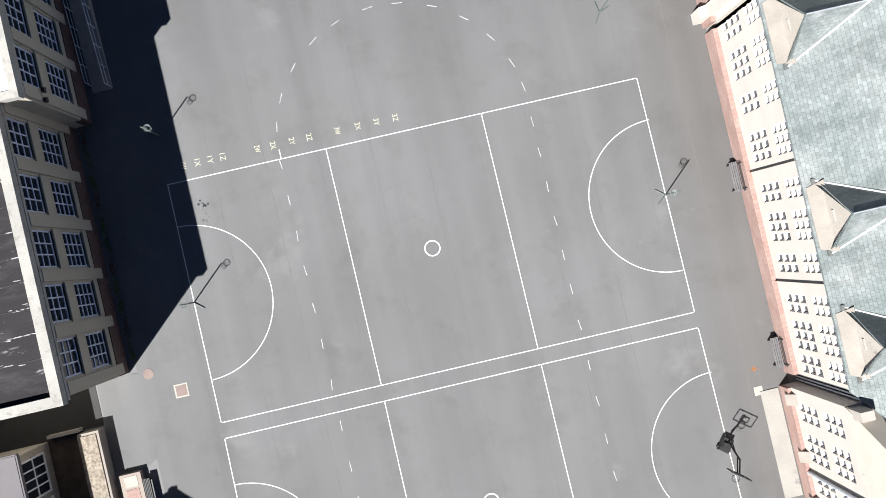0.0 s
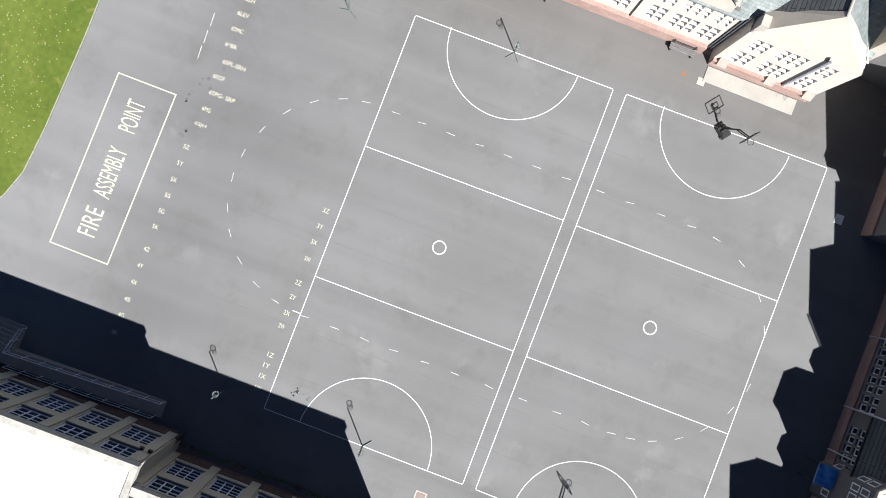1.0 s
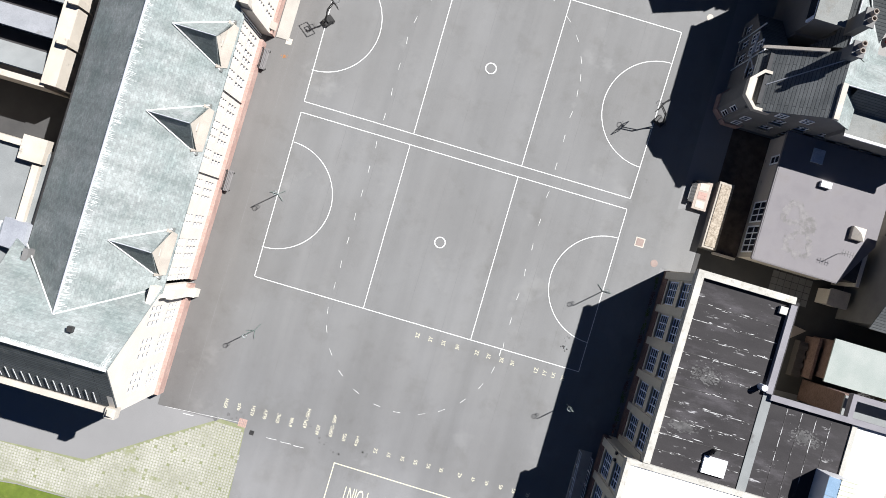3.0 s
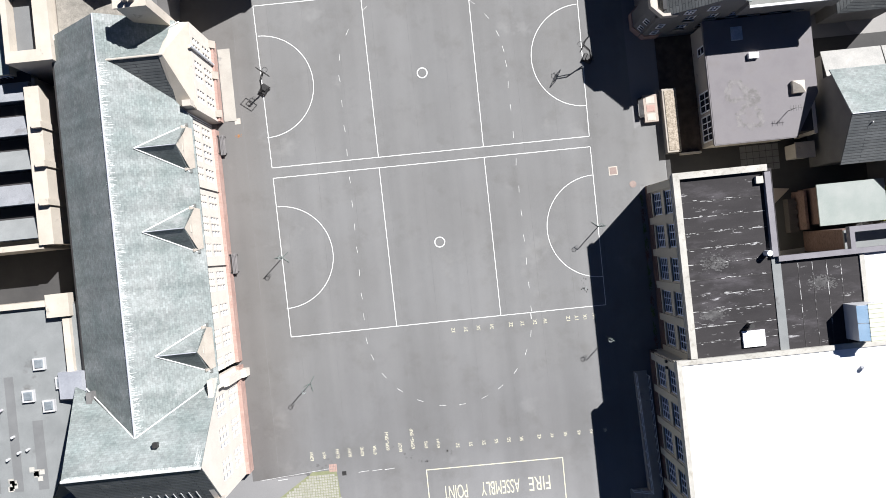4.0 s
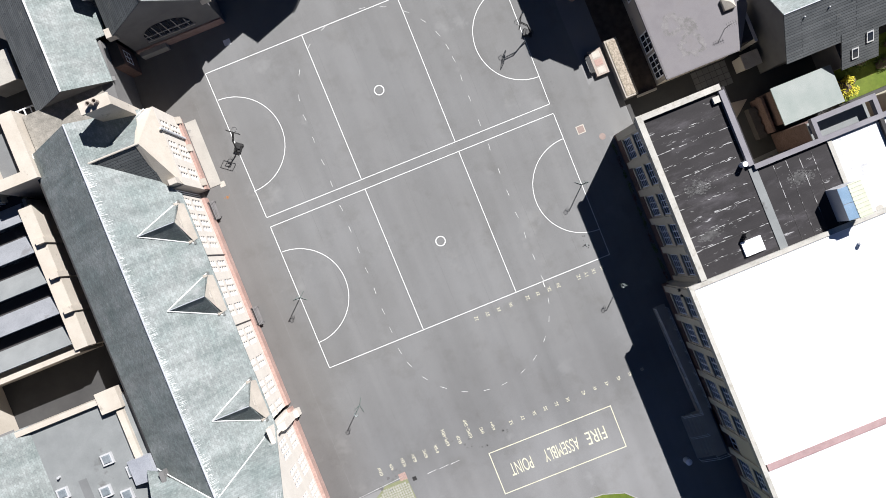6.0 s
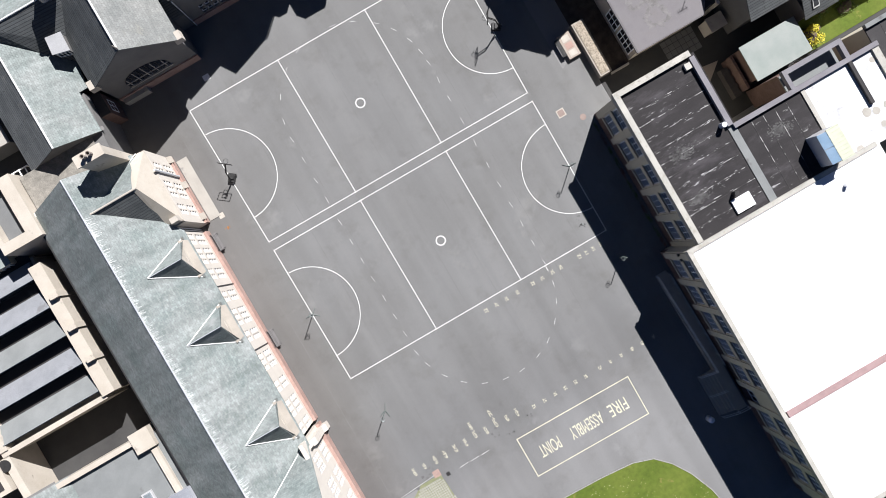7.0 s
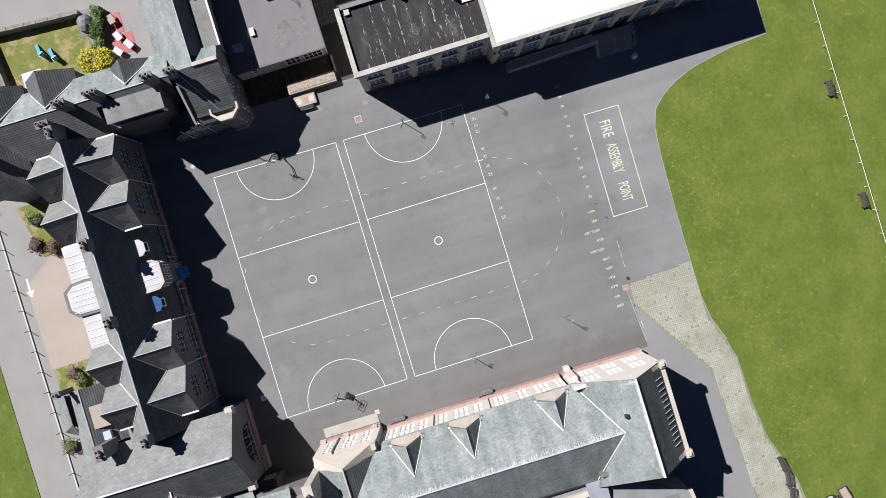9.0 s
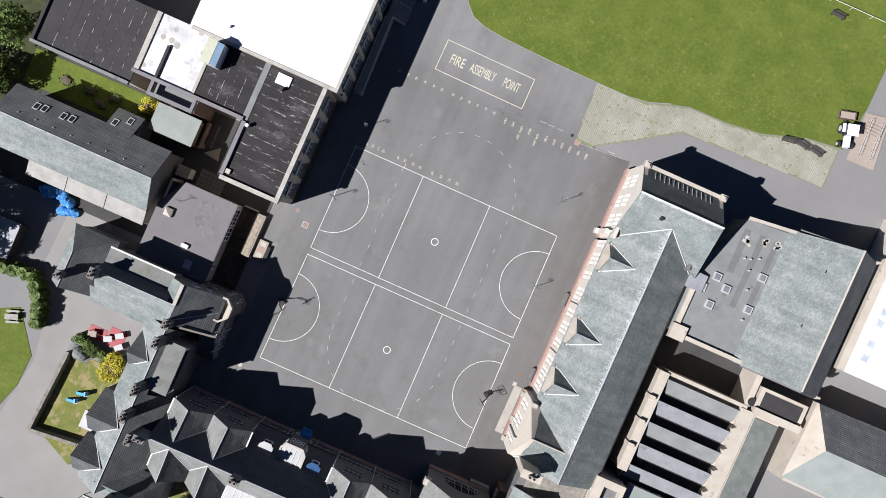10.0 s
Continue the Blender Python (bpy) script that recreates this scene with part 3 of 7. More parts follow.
def netball_court(sw, se, ne, nw, centre):
    court = thing("netball_court_markings", (*centre, 0), "white painted netball court lines on dark asphalt", "court markings", "court markings")
    for p, q in ((sw, se), (se, ne), (ne, nw), (nw, sw)):
        part("boundary_line", strip(p, q), LINE, court)
    for k, kn in ((0.335, 0.334), (0.666, 0.665)):
        part("third_line", strip(lerp2(sw, se, k), lerp2(nw, ne, kn), z=0.005), LINE, court)
    wc, ec = lerp2(sw, nw, 0.5), lerp2(se, ne, 0.5)
    part("goal_circle", arc_band(wc, 4.86, -90.5, 89.5), LINE, court)
    part("goal_circle", arc_band(ec, 4.86, 90.5, 269.5), LINE, court)
    part("centre_circle", arc_band(centre, 0.47, 0, 360, 0.08, 28), LINE, court)
    return court


netball_court(SW, SE, NE, NW, (-0.02, -0.06))
netball_court(SW2, SE2, NE2, NW2, (-0.04, 16.14))
part_line = solo("track_tick", strip((7.9, -7.6), (7.9, -8.2)), LINE, "short white tick across the court line", "ground marking")
track = thing("dashed_track", (0, 4.4, 0), "white dashed oval running track across both courts", "track markings")
for x, ys in ((-7.93, (-6.4, -4.4, -2.2, 0.0, 2.2, 4.4, 6.7, 9.3, 11.6, 14.0, 16.4)), (8.0, (-7.3, -5.0, -2.7, -0.5, 1.9, 4.2, 6.8, 9.4, 12.0, 14.2, 16.2))):
    for y in ys:
        lean = rng.uniform(-0.04, 0.04)
        part("dash", strip((x - lean, y - 0.3), (x + lean, y + 0.3), 0.042, 0.0045), LINE_WORN, track)
for cy, angles in ((-7.7, (-14, -27, -42, -57, -70, -86, -99.5, -115.5, -131, -146, -161, -173)), (16.5, (8, 19.5, 33.5, 47.5, 64.5, 79.5, 111, 128, 148, 166))):
    for deg in angles:
        a = radians(deg)
        p = Vector((7.95 * math.cos(a), cy + 7.95 * math.sin(a), 0))
        d = Vector((-math.sin(a + 0.05), math.cos(a + 0.05), 0)) * 0.3
        part("dash", strip((p - d)[:2], (p + d)[:2], 0.042, 0.0065), LINE_WORN, track)
tl = thing("boundary_dashes", (-9, -21, 0), "worn white dashes at the yard edge", "ground marking")
for x in (-17.6, -9.9, -8.6, -7.4):
    part("dash", strip((x, -21.05), (x + 0.9, -21.0), 0.05), LINE_WORN, tl)
solo("yard_edge_line", strip((-19.3, -20.9), (-12.3, -20.4), 0.035, 0.006), LINE_WORN, "thin pale line across the yard mouth", "ground marking")

# class rows and fire assembly box
CODES = [("3Z", 0.4), ("3Y", 1.6), ("3X", 2.8), ("3W", 4.1), ("2Z", 5.9), ("2Y", 7.0), ("2X", 8.2), ("2W", 9.2), ("1Z", 11.4), ("1Y", 12.2), ("1X", 13.0), ("1W", 13.9)]
for text, x in CODES:
    letters(text, 0.46, 0.34, pose(x, -8.55, 0.003, 0, 0, 90), LETTER, "class_code", "cream painted class code on asphalt", "class codes")
ROW = ["6SRW", "6JS", "6LEH", "6LEV", "6DMC", "6*BR", "6SPL-SRH", "6KOF", "6SPG- SRP", "6MG", "6SJH", "5Z", "5Y", "5X", "5S", "5G", "5K", "4Z", "4Y", "4X", "4S", "4G", "4K"]
XS = [-14.2, -13.0, -11.75, -10.6, -9.4, -8.2, -6.95, -5.75, -4.55, -3.3, -2.1, -0.3, 0.95, 2.2, 3.4, 4.6, 5.8, 7.5, 8.75, 10.0, 11.3, 12.5, 13.8]
for text, x in zip(ROW, XS):
    letters(text, 0.215 * len(text), 0.32, pose(x, -18.4 if "-" in text else -19.1 if x < -1 else -19.45, 0.003, 0, 0, 90), LETTER, "class_code", "cream painted class code on asphalt", "class codes")
fire = thing("assembly_box", (3, -23.7, 0), "white painted rectangle round the assembly lettering", "ground marking")
FB = [(-3.5, -25.85), (9.45, -26.0), (9.5, -21.65), (-3.5, -21.5)]
for i in range(4):
    part("box_line", strip(FB[i], FB[(i + 1) % 4], 0.09, 0.004 + 0.001 * (i % 2)), LETTER, fire)
for text, x0, x1 in (("FIRE", 8.1, 6.05), ("ASSEMBLY", 5.2, 1.5), ("POINT", 0.2, -2.1)):
    letters(text, x0 - x1, 1.30, pose((x0 + x1) / 2, -23.85, 0.003, 0, 0, 180), LETTER, "assembly_lettering", "tall cream stencilled word on the asphalt", "assembly lettering")
# ---- east block ----
EH = 8.5


def felt_seams(parent, x0, x1, y0, y1, z, step, along="x"):
    n = int((y1 - y0) / step) if along == "x" else int((x1 - x0) / step)
    for i in range(1, n):
        if along == "x":
            y = y0 + i * step
            part("felt_seam", box(B(), x0, x1, y - 0.028, y + 0.028, z - 0.01, z + 0.02), SCUFF, parent)
        else:
            x = x0 + i * step
            part("felt_seam", box(B(), x - 0.028, x + 0.028, y0, y1, z - 0.01, z + 0.02), SCUFF, parent)


def parapet(parent, x0, x1, y0, y1, z0, z1, w, mat, sides="nsew"):
    if "w" in sides:
        part("parapet", box(B(), x0, x0 + w, y0, y1, z0, z1), mat, parent)
    if "e" in sides:
        part("parapet", box(B(), x1 - w, x1, y0, y1, z0, z1), mat, parent)
    if "s" in sides:
        part("parapet", box(B(), x0 + w, x1 - w, y0, y0 + w, z0, z1), mat, parent)
    if "n" in sides:
        part("parapet", box(B(), x0 + w, x1 - w, y1 - w, y1, z0, z1), mat, parent)


def pilaster_facade(parent, x, y_list, y0, y1, skip=()):
    """West front: windows in two storeys between rendered piers over a brick plinth."""
    f = wall_frame((x, y1), (x, y0))
    ops, wins = [], []
    for yc in y_list:
        u = y1 - yc
        for v0, v1, rows in ((2.15, 4.45, 4), (5.6, 7.6, 3)):
            ops.append((u - 1.02, u + 1.02, v0, v1))
            wins.append((u - 1.02, u + 1.02, v0, v1, rows))
    ops += list(skip)
    wall(parent, (x, y1), (x, y0), 1.45, EH - 0.5, ops, RENDER, thick=0.45)
    wall(parent, (x - 0.06, y1), (x - 0.06, y0), 0.0, 1.45, [o for o in skip], BROWN_BRICK, "plinth", 0.5)
    for w in wins:
        window(parent, f, *w[:4], 3, w[4], BLUE_FRAME, 0.075, 0.1, 0.09, RENDER)
    ys = sorted(y_list)
    edges = [ys[0] - 1.5] + [(a + b) / 2 for a, b in zip(ys, ys[1:]) if b - a < 3.5] + [k for a, b in zip(ys, ys[1:]) if b - a >= 3.5 for k in (a + 1.5, b - 1.5)] + [ys[-1] + 1.5]
    for yp in edges:
        a, b = max(y0 + 0.02, yp - 0.32), min(y1 - 0.02, yp + 0.32)
        part("pier", box(B(), x - 0.14, x, a, b, 0.85, EH - 0.75), RENDER, parent)


e1 = thing("east_block_north", (24, -5, 0), "two storey rendered school block with dark felt flat roof", "school building")
block(e1, 20.5, 27.9, -12.3, 2.75, 0, EH - 0.45)
pilaster_facade(e1, 20.0, [-10.6, -7.6, -4.6, -1.65, 1.3], -12.6, 3.2)
wall(e1, (28.4, 3.2), (20.0, 3.2), 0, EH - 0.5, [], RENDER, thick=0.44)
wall(e1, (28.4, -4.5), (28.4, 3.2), 0, EH - 0.5, [], RENDER, thick=0.44)
part("cornice", box(B(), 19.9, 20.0, -12.6, 3.4, EH - 0.75, EH - 0.5), COPING, e1)
part("roof_deck", box(B(), 20.0, 28.4, -12.6, 3.2, EH - 0.5, EH - 0.38), FELT_STREAK, e1)
parapet(e1, 19.93, 28.45, -12.1, 3.55, EH - 0.5, EH, 0.55, COPING, "wn")
part("parapet", box(B(), 27.6, 28.1, -4.25, 2.9, EH - 0.5, EH + 0.05), COPING_MAUVE, e1)
felt_seams(e1, 20.3, 27.5, -12.2, 2.8, EH - 0.38, 1.32)
flrng = random.Random(5)
for k in range(105):
    row, fx = flrng.randrange(1, 11), 20.7 + 6.5 * flrng.random() ** 0.8
    fy, fl, fw = -12.2 + row * 1.32 + flrng.gauss(0, 0.1), 0.05 + 0.42 * flrng.random() ** 2.2, flrng.uniform(0.01, 0.032)
    part("flake", prism(B(), [(fx + fl * math.cos(a) * flrng.uniform(0.5, 1.2), fy - 0.03 * fl * math.cos(a) + fw * math.sin(a) * flrng.uniform(0.2, 1.5)) for a in [j * math.tau / 11 for j in range(11)]], EH - 0.38, EH - 0.355 + 0.00002 * k), SCUFF_PALE, e1)
part("roof_strip", box(B(), 27.6, 28.35, -12.3, -4.3, EH - 0.4, EH - 0.3), FELT_GREY, e1)
part("roof_hatch", box(B(), 24.5, 26.35, -11.6, -10.25, EH - 0.4, EH - 0.15), MEMBRANE, e1)
part("roof_hatch", box(B(), 26.9, 27.5, 2.0, 2.6, EH - 0.4, EH - 0.05), COPING, e1)
part("roof_vent", tube(B(), (25.1, -9.8, EH - 0.4), (25.1, -9.8, EH + 0.45), 0.22, 10), BLACK_METAL, e1)
part("roof_vent", tube(B(), (27.2, -3.9, EH - 0.4), (27.2, -3.9, EH + 0.5), 0.25, 10), GALV, e1)

e1b = thing("school_rear_wing", (34, -8, 0), "rear flat roofed school wing with dark felt and white painted patch", "school building")
block(e1b, 28.5, 43.0, -12.4, -4.8, 0, EH - 0.5, "body", RENDER)
part("roof_deck", box(B(), 28.4, 35.0, -12.5, -4.6, EH - 0.5, EH - 0.38), FELT_STREAK, e1b)
part("roof_deck", box(B(), 35.0, 43.1, -12.5, -4.7, EH - 0.5, EH - 0.37), MEMBRANE_DIRTY, e1b)
part("divider", box(B(), 39.95, 40.3, -9.05, -4.7, EH - 0.5, EH - 0.02), FELT, e1b)
part("deck_kerb", box(B(), 35.0, 35.4, -12.4, -4.7, EH - 0.4, EH - 0.25), COPING, e1b)
felt_seams(e1b, 28.6, 34.9, -12.3, -5.0, EH - 0.38, 1.2, "y")
for p in ((28.1, 43.2, -4.7, -4.25), (34.25, 34.65, -4.25, -2.85), (39.98, 40.4, -4.25, -2.85), (34.25, 40.4, -2.85, -2.4)):
    part("parapet", box(B(), *p, EH - 0.6, EH), COPING_MAUVE, e1b)
part("roof_deck", box(B(), 34.5, 40.1, -4.4, -2.7, EH - 1.6, EH - 1.4), FELT_GREY, e1b)
block(e1b, 34.5, 40.1, -4.5, -2.6, 0, EH - 1.6, "body", BROWN_BRICK)
for cx, cy, rad in ((22.9, -4.3, 0.6), (22.3, -8.6, 0.4), (31.6, -6.8, 0.5)):
    wb = B()
    for k in range(260):
        x, y, r = cx + flrng.gauss(0, 1.1 * rad), cy + flrng.gauss(0, 0.55 * rad), flrng.uniform(0.02, 0.09)
        prism(wb, [(x + r * 1.5 * math.cos(a) * flrng.uniform(0.7, 1.2), y + r * math.sin(a) * flrng.uniform(0.7, 1.2)) for a in (0, 1.2, 2.5, 3.7, 5.0)], EH - 0.39, EH - 0.374 + 0.00003 * k)
    tagged(part("worn_blotch", wb, BLOTCH, e1 if cx < 28 else e1b), kind="stuff")
e1c = thing("school_end_wing", (50, -8, 0), "long dark felted flat roof at the back of the school", "school building")
block(e1c, 43.1, 56.0, -12.3, -2.8, 0, EH - 0.6, "body", RENDER)
part("roof_deck", box(B(), 43.0, 56.2, -12.5, -2.6, EH - 0.6, EH - 0.45), FELT, e1c)
felt_seams(e1c, 43.2, 56.0, -12.3, -2.8, EH - 0.45, 1.3, "y")
part("parapet", box(B(), 43.0, 56.3, -2.9, -2.5, EH - 0.6, EH - 0.1), FELT_GREY, e1c)
part("parapet", box(B(), 55.9, 56.3, -12.5, -2.9, EH - 0.6, EH - 0.1), FELT, e1c)
cabin = thing("roof_plant_cabin", (34.2, -10.2, EH), "small blue and cream roof cabin with sloping top", "roof cabin")
part("cabin_body", solid(B(), [[(33.25, y, EH - 0.38), (35.1, y, EH - 0.38), (35.1, y, EH + 2.0), (34.0, y, EH + 2.0), (33.25, y, EH + 1.7)] for y in (-11.75, -8.8)]), SHEET_WHITE, cabin)
for a, b in ((-11.72, -10.31), (-10.25, -8.83)):
    part("cabin_glazing", solid(B(), [[(33.18, y, EH + 1.7), (33.95, y, EH + 2.04), (34.0, y, EH + 1.98), (33.25, y, EH + 1.64)] for y in (a, b)]), CABIN_BLUE, cabin)
part("cabin_roof", box(B(), 33.95, 35.2, -11.85, -8.7, EH + 2.0, EH + 2.06), CREAM, cabin)
for i in range(9):
    y = -11.75 + i * 0.37
    part("roof_rib", box(B(), 33.95, 35.2, y, y + 0.05, EH + 2.06, EH + 2.1), CREAM, cabin)
for x, y, r in ((39.35, -9.5, 0.42), (40.2, -9.8, 0.36), (41.35, -9.8, 0.34), (40.25, -11.2, 0.32), (37.2, -12.1, 0.35), (36.1, -9.9, 0.25), (42.2, -5.6, 0.3)):
    part("worn_spot", prism(B(), [(x + r * (1 + 0.1 * math.sin(3 * a + x)) * math.cos(a), y + r * (1 + 0.1 * math.cos(2 * a + y)) * math.sin(a)) for a in [k * 0.4833 for k in range(13)]], EH - 0.37, EH - 0.362), CONCRETE, e1b)
part("parapet", box(B(), 42.5, 43.15, -12.5, -4.7, EH - 0.5, EH - 0.15), COPING, e1b)

e2 = thing("east_block_south", (28, -26, 0), "long two storey school block with dazzling white flat roof", "school building")
block(e2, 19.35, 38.3, -39.7, -12.8, 0, EH - 0.5)
pilaster_facade(e2, 18.8, [-14.25, -17.2, -20.15, -23.1, -26.0, -31.4, -34.4, -37.4], -40.2, -12.3, [(14.95, 17.55, 1.0, 3.6)])
f2 = wall_frame((18.8, -12.3), (18.8, -40.2))
door = window(e2, f2, 14.95, 17.55, 1.0, 3.6, 4, 2, BLUE_FRAME, 0.08, 0.1, 0.3, None, "entrance_door")
wall(e2, (20.0, -12.3), (19.26, -12.3), 0, EH - 0.5, [], RENDER, thick=0.4)
wall(e2, (18.8, -40.2), (38.8, -40.2), 0, EH - 0.5, [(u, u + 2.0, v, v + 1.9) for u in (3, 7, 11, 15) for v in (2.0, 5.6)], RENDER, thick=0.45)
fs = wall_frame((18.8, -40.2), (38.8, -40.2))
for u in (3, 7, 11, 15):
    for v in (2.0, 5.6):
        window(e2, fs, u, u + 2.0, v, v + 1.9, 3, 3, BLUE_FRAME, 0.07, 0.1, 0.2)
wall(e2, (38.8, -40.2), (38.8, -12.75), 0, EH - 0.5, [], RENDER, thick=0.44)
part("roof_deck", box(B(), 18.8, 38.8, -29.3, -12.3, EH - 0.5, EH - 0.12), MEMBRANE, e2)
part("roof_deck", box(B(), 18.8, 38.8, -40.2, -29.9, EH - 0.5, EH - 0.12), MEMBRANE, e2)
part("roof_capping", box(B(), 19.2, 38.8, -29.9, -29.3, EH - 0.4, EH + 0.02), PINK, e2)
part("roof_hatch", box(B(), 34.2, 36.15, -28.6, -26.75, EH - 0.2, EH + 0.02), FELT_GREY, e2)
part("roof_vent", tube(B(), (34.2, -14.2, EH - 0.2), (34.2, -14.2, EH + 0.4), 0.18, 8), MEMBRANE, e2)
part("cornice", box(B(), 18.68, 18.8, -40.4, -12.3, EH - 0.75, EH - 0.5), COPING, e2)
parapet(e2, 18.68, 38.9, -40.5, -12.15, EH - 0.5, EH, 0.42, COPING, "nws")
for y in (-12.5, -13.05):
    lamp = part("floodlight", box(B(), 18.42, 18.62, y - 0.14, y + 0.14, 5.9, 6.12, 0.03), BLACK_METAL, e2)
    part("bracket", box(B(), 18.6, 18.81, y - 0.03, y + 0.03, 5.95, 6.02), BLACK_METAL, lamp)

# ramp, landing, steps
ramp = thing("access_ramp", (17.8, -22, 0), "concrete access ramp and steps with pale tubular handrails", "ramp")
part("ramp_slab", solid(B(), [[(17.05, -14.2, 0), (18.3, -14.2, 0), (18.3, -14.2, 0.05), (17.05, -14.2, 0.05)], [(17.25, -25.3, 0), (18.3, -25.3, 0), (18.3, -25.3, 1.0), (17.25, -25.3, 1.0)]]), CONCRETE, ramp)
part("landing", box(B(), 17.3, 18.3, -30.0, -25.3, 0, 1.0), CONCRETE, ramp)
for i in range(6):
    part("step", box(B(), 15.6 + 0.29 * i, 15.89 + 0.29 * i, -29.8, -25.3, 0, 0.167 * (i + 1) - 0.003), CONCRETE, ramp)
rail(ramp, [(17.1, -14.3, 0.05), (17.3, -25.3, 1.0), (15.7, -25.25, 0.1)], 1.0, GALV, 1.2, 0.034)
rail(ramp, [(18.25, -14.6, 0.05), (18.25, -25.0, 0.95)], 1.0, GALV)
rail(ramp, [(17.2, -27.5, 0.95), (15.7, -27.5, 0.1)], 0.9, GALV)
rail(ramp, [(18.3, -30.0, 1.0), (17.2, -29.95, 1.0), (15.7, -29.9, 0.1)], 1.0, GALV)
# ---- west hall ----
hall = thing("school_hall", (-25, 0, 0), "long cream harled Victorian school hall with green slate roof", "school building")
XE, XW, RX, RZ, EZ, WZ = -20.15, -31.4, -25.9, 11.1, 7.0, 6.6
block(hall, XW + 0.45, XE - 0.45, -9.0, 20.6, 0, 6.6)
# east front: groups of small lights, three rows over three or two over three
pitch_e = (RZ - EZ) / (XE - RX)
GROUPS = [(-8.75, 2), (-6.6, 3), (-4.2, 2), (-1.55, 3), (1.25, 2), (3.35, 3), (5.55, 2), (8.0, 2), (9.95, 3), (11.75, 2)]
fe = wall_frame((XE, -9.3), (XE, 12.55))
ops, lights = [], []
for yc, n in GROUPS:
    for base, top in ((1.95, 4.35), (4.95, 6.75)):
        k = 0.62
        for i in range(n):
            for j in range(3):
                u = yc + 9.3 + (i - (n - 1) / 2) * k - 0.24
                v = base + j * (top - base) / 3
                o = (u, u + 0.48, v, v + (top - base) / 3 - 0.14)
                ops.append(o), lights.append(o)
wall(hall, (XE, -9.3), (XE, 12.55), 0, EZ - 0.05, ops, HARL, thick=0.42)
# grey in place of the hall's cream: the recess shade is in its colour
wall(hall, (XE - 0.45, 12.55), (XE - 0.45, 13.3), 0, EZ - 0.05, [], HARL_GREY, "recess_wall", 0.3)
for o in lights:
    window(hall, fe, *o, 1, 1, WHITE_FRAME, 0.04, 0.06, 0.1)
part("plinth", box(B(), XE, XE + 0.32, -9.3, 12.55, 0, 1.25), SANDSTONE, hall)
for y in (-0.2, 6.65):
    p = B()
    tube(p, (XE + 0.06, y, 0.1), (XE + 0.06, y, EZ), 0.045, 8)
    part("downpipe", p, BLACK_METAL, hall)
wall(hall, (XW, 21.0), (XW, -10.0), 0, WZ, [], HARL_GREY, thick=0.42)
part("gutter", box(B(), XW - 0.3, XW - 0.12, -10, 21, WZ - 0.2, WZ - 0.06), BLACK_METAL, hall)
# main roof
part("roof_slope", slab(B(), [(XE + 0.12, -10.3, EZ), (XE + 0.12, 12.6, EZ), (XE - 0.4, 13.3, EZ + 0.35), (XE - 2.0, 15.6, EZ + 2.1 * pitch_e), (RX, 17.4, RZ), (RX, -13.35, RZ)], 0.16), SLATE, hall)
part("roof_slope", slab(B(), [(RX, 20.9, RZ), (XW - 0.2, 20.9, WZ - 0.1), (XW - 0.2, -9.9, WZ - 0.1), (RX, -13.35, RZ)], 0.16), SLATE, hall)
part("ridge", tube(B(), (RX, -13.35, RZ), (RX, 20.9, RZ), 0.07, 8), HOOD, hall)


def lichen(p, q, fall, n, lo, hi, bias=2.6):
    """Ragged pale fringe of lichen under a ridge from p to q; fall is the slope's step outward and down."""
    p, q, fall = Vector(p), Vector(q), Vector(fall)
    bm = B()
    for i in range(n):
        a, b = p.lerp(q, i / n), p.lerp(q, (i + rng.uniform(0.35, 1.0)) / n)
        k = lo + (hi - lo) * rng.random() ** bias * (0.55 + 0.9 * abs(noise.noise(a * 0.35)))
        lean = (q - p).normalized() * rng.uniform(-0.06, 0.06)
        slab(bm, [a, b, b + fall * k + lean, a + fall * k * rng.uniform(0.6, 1.0) + lean], 0.02)
    tagged(part("lichen_fringe", bm, LICHEN, hall), kind="stuff")


lichen((RX + 0.06, -13.0, RZ - 0.03), (RX + 0.06, 17.0, RZ - 0.03), (1, 0, -pitch_e), 900, 0.03, 0.85)
lichen((RX - 0.06, -12.0, RZ - 0.04), (RX - 0.06, 20.0, RZ - 0.04), (-1, 0, -(RZ - WZ) / (RX - XW)), 500, 0.02, 0.35)
part("roof_slope", slab(B(), [(RX, 20.95, RZ - 0.012), (RX, 16.3, RZ - 0.012), (-20.6, 19.9, RZ - 5.3 * pitch_e - 0.012), (-20.6, 20.95, RZ - 5.3 * pitch_e - 0.012)], 0.16), SLATE, hall)


def valley(parent, p, q, w=0.055):
    p, q = Vector(p), Vector(q)
    part("valley_flashing", tube(B(), p + Vector((0, 0, 0.03)), q + Vector((0, 0, 0.03)), w, 6), LEAD, parent)


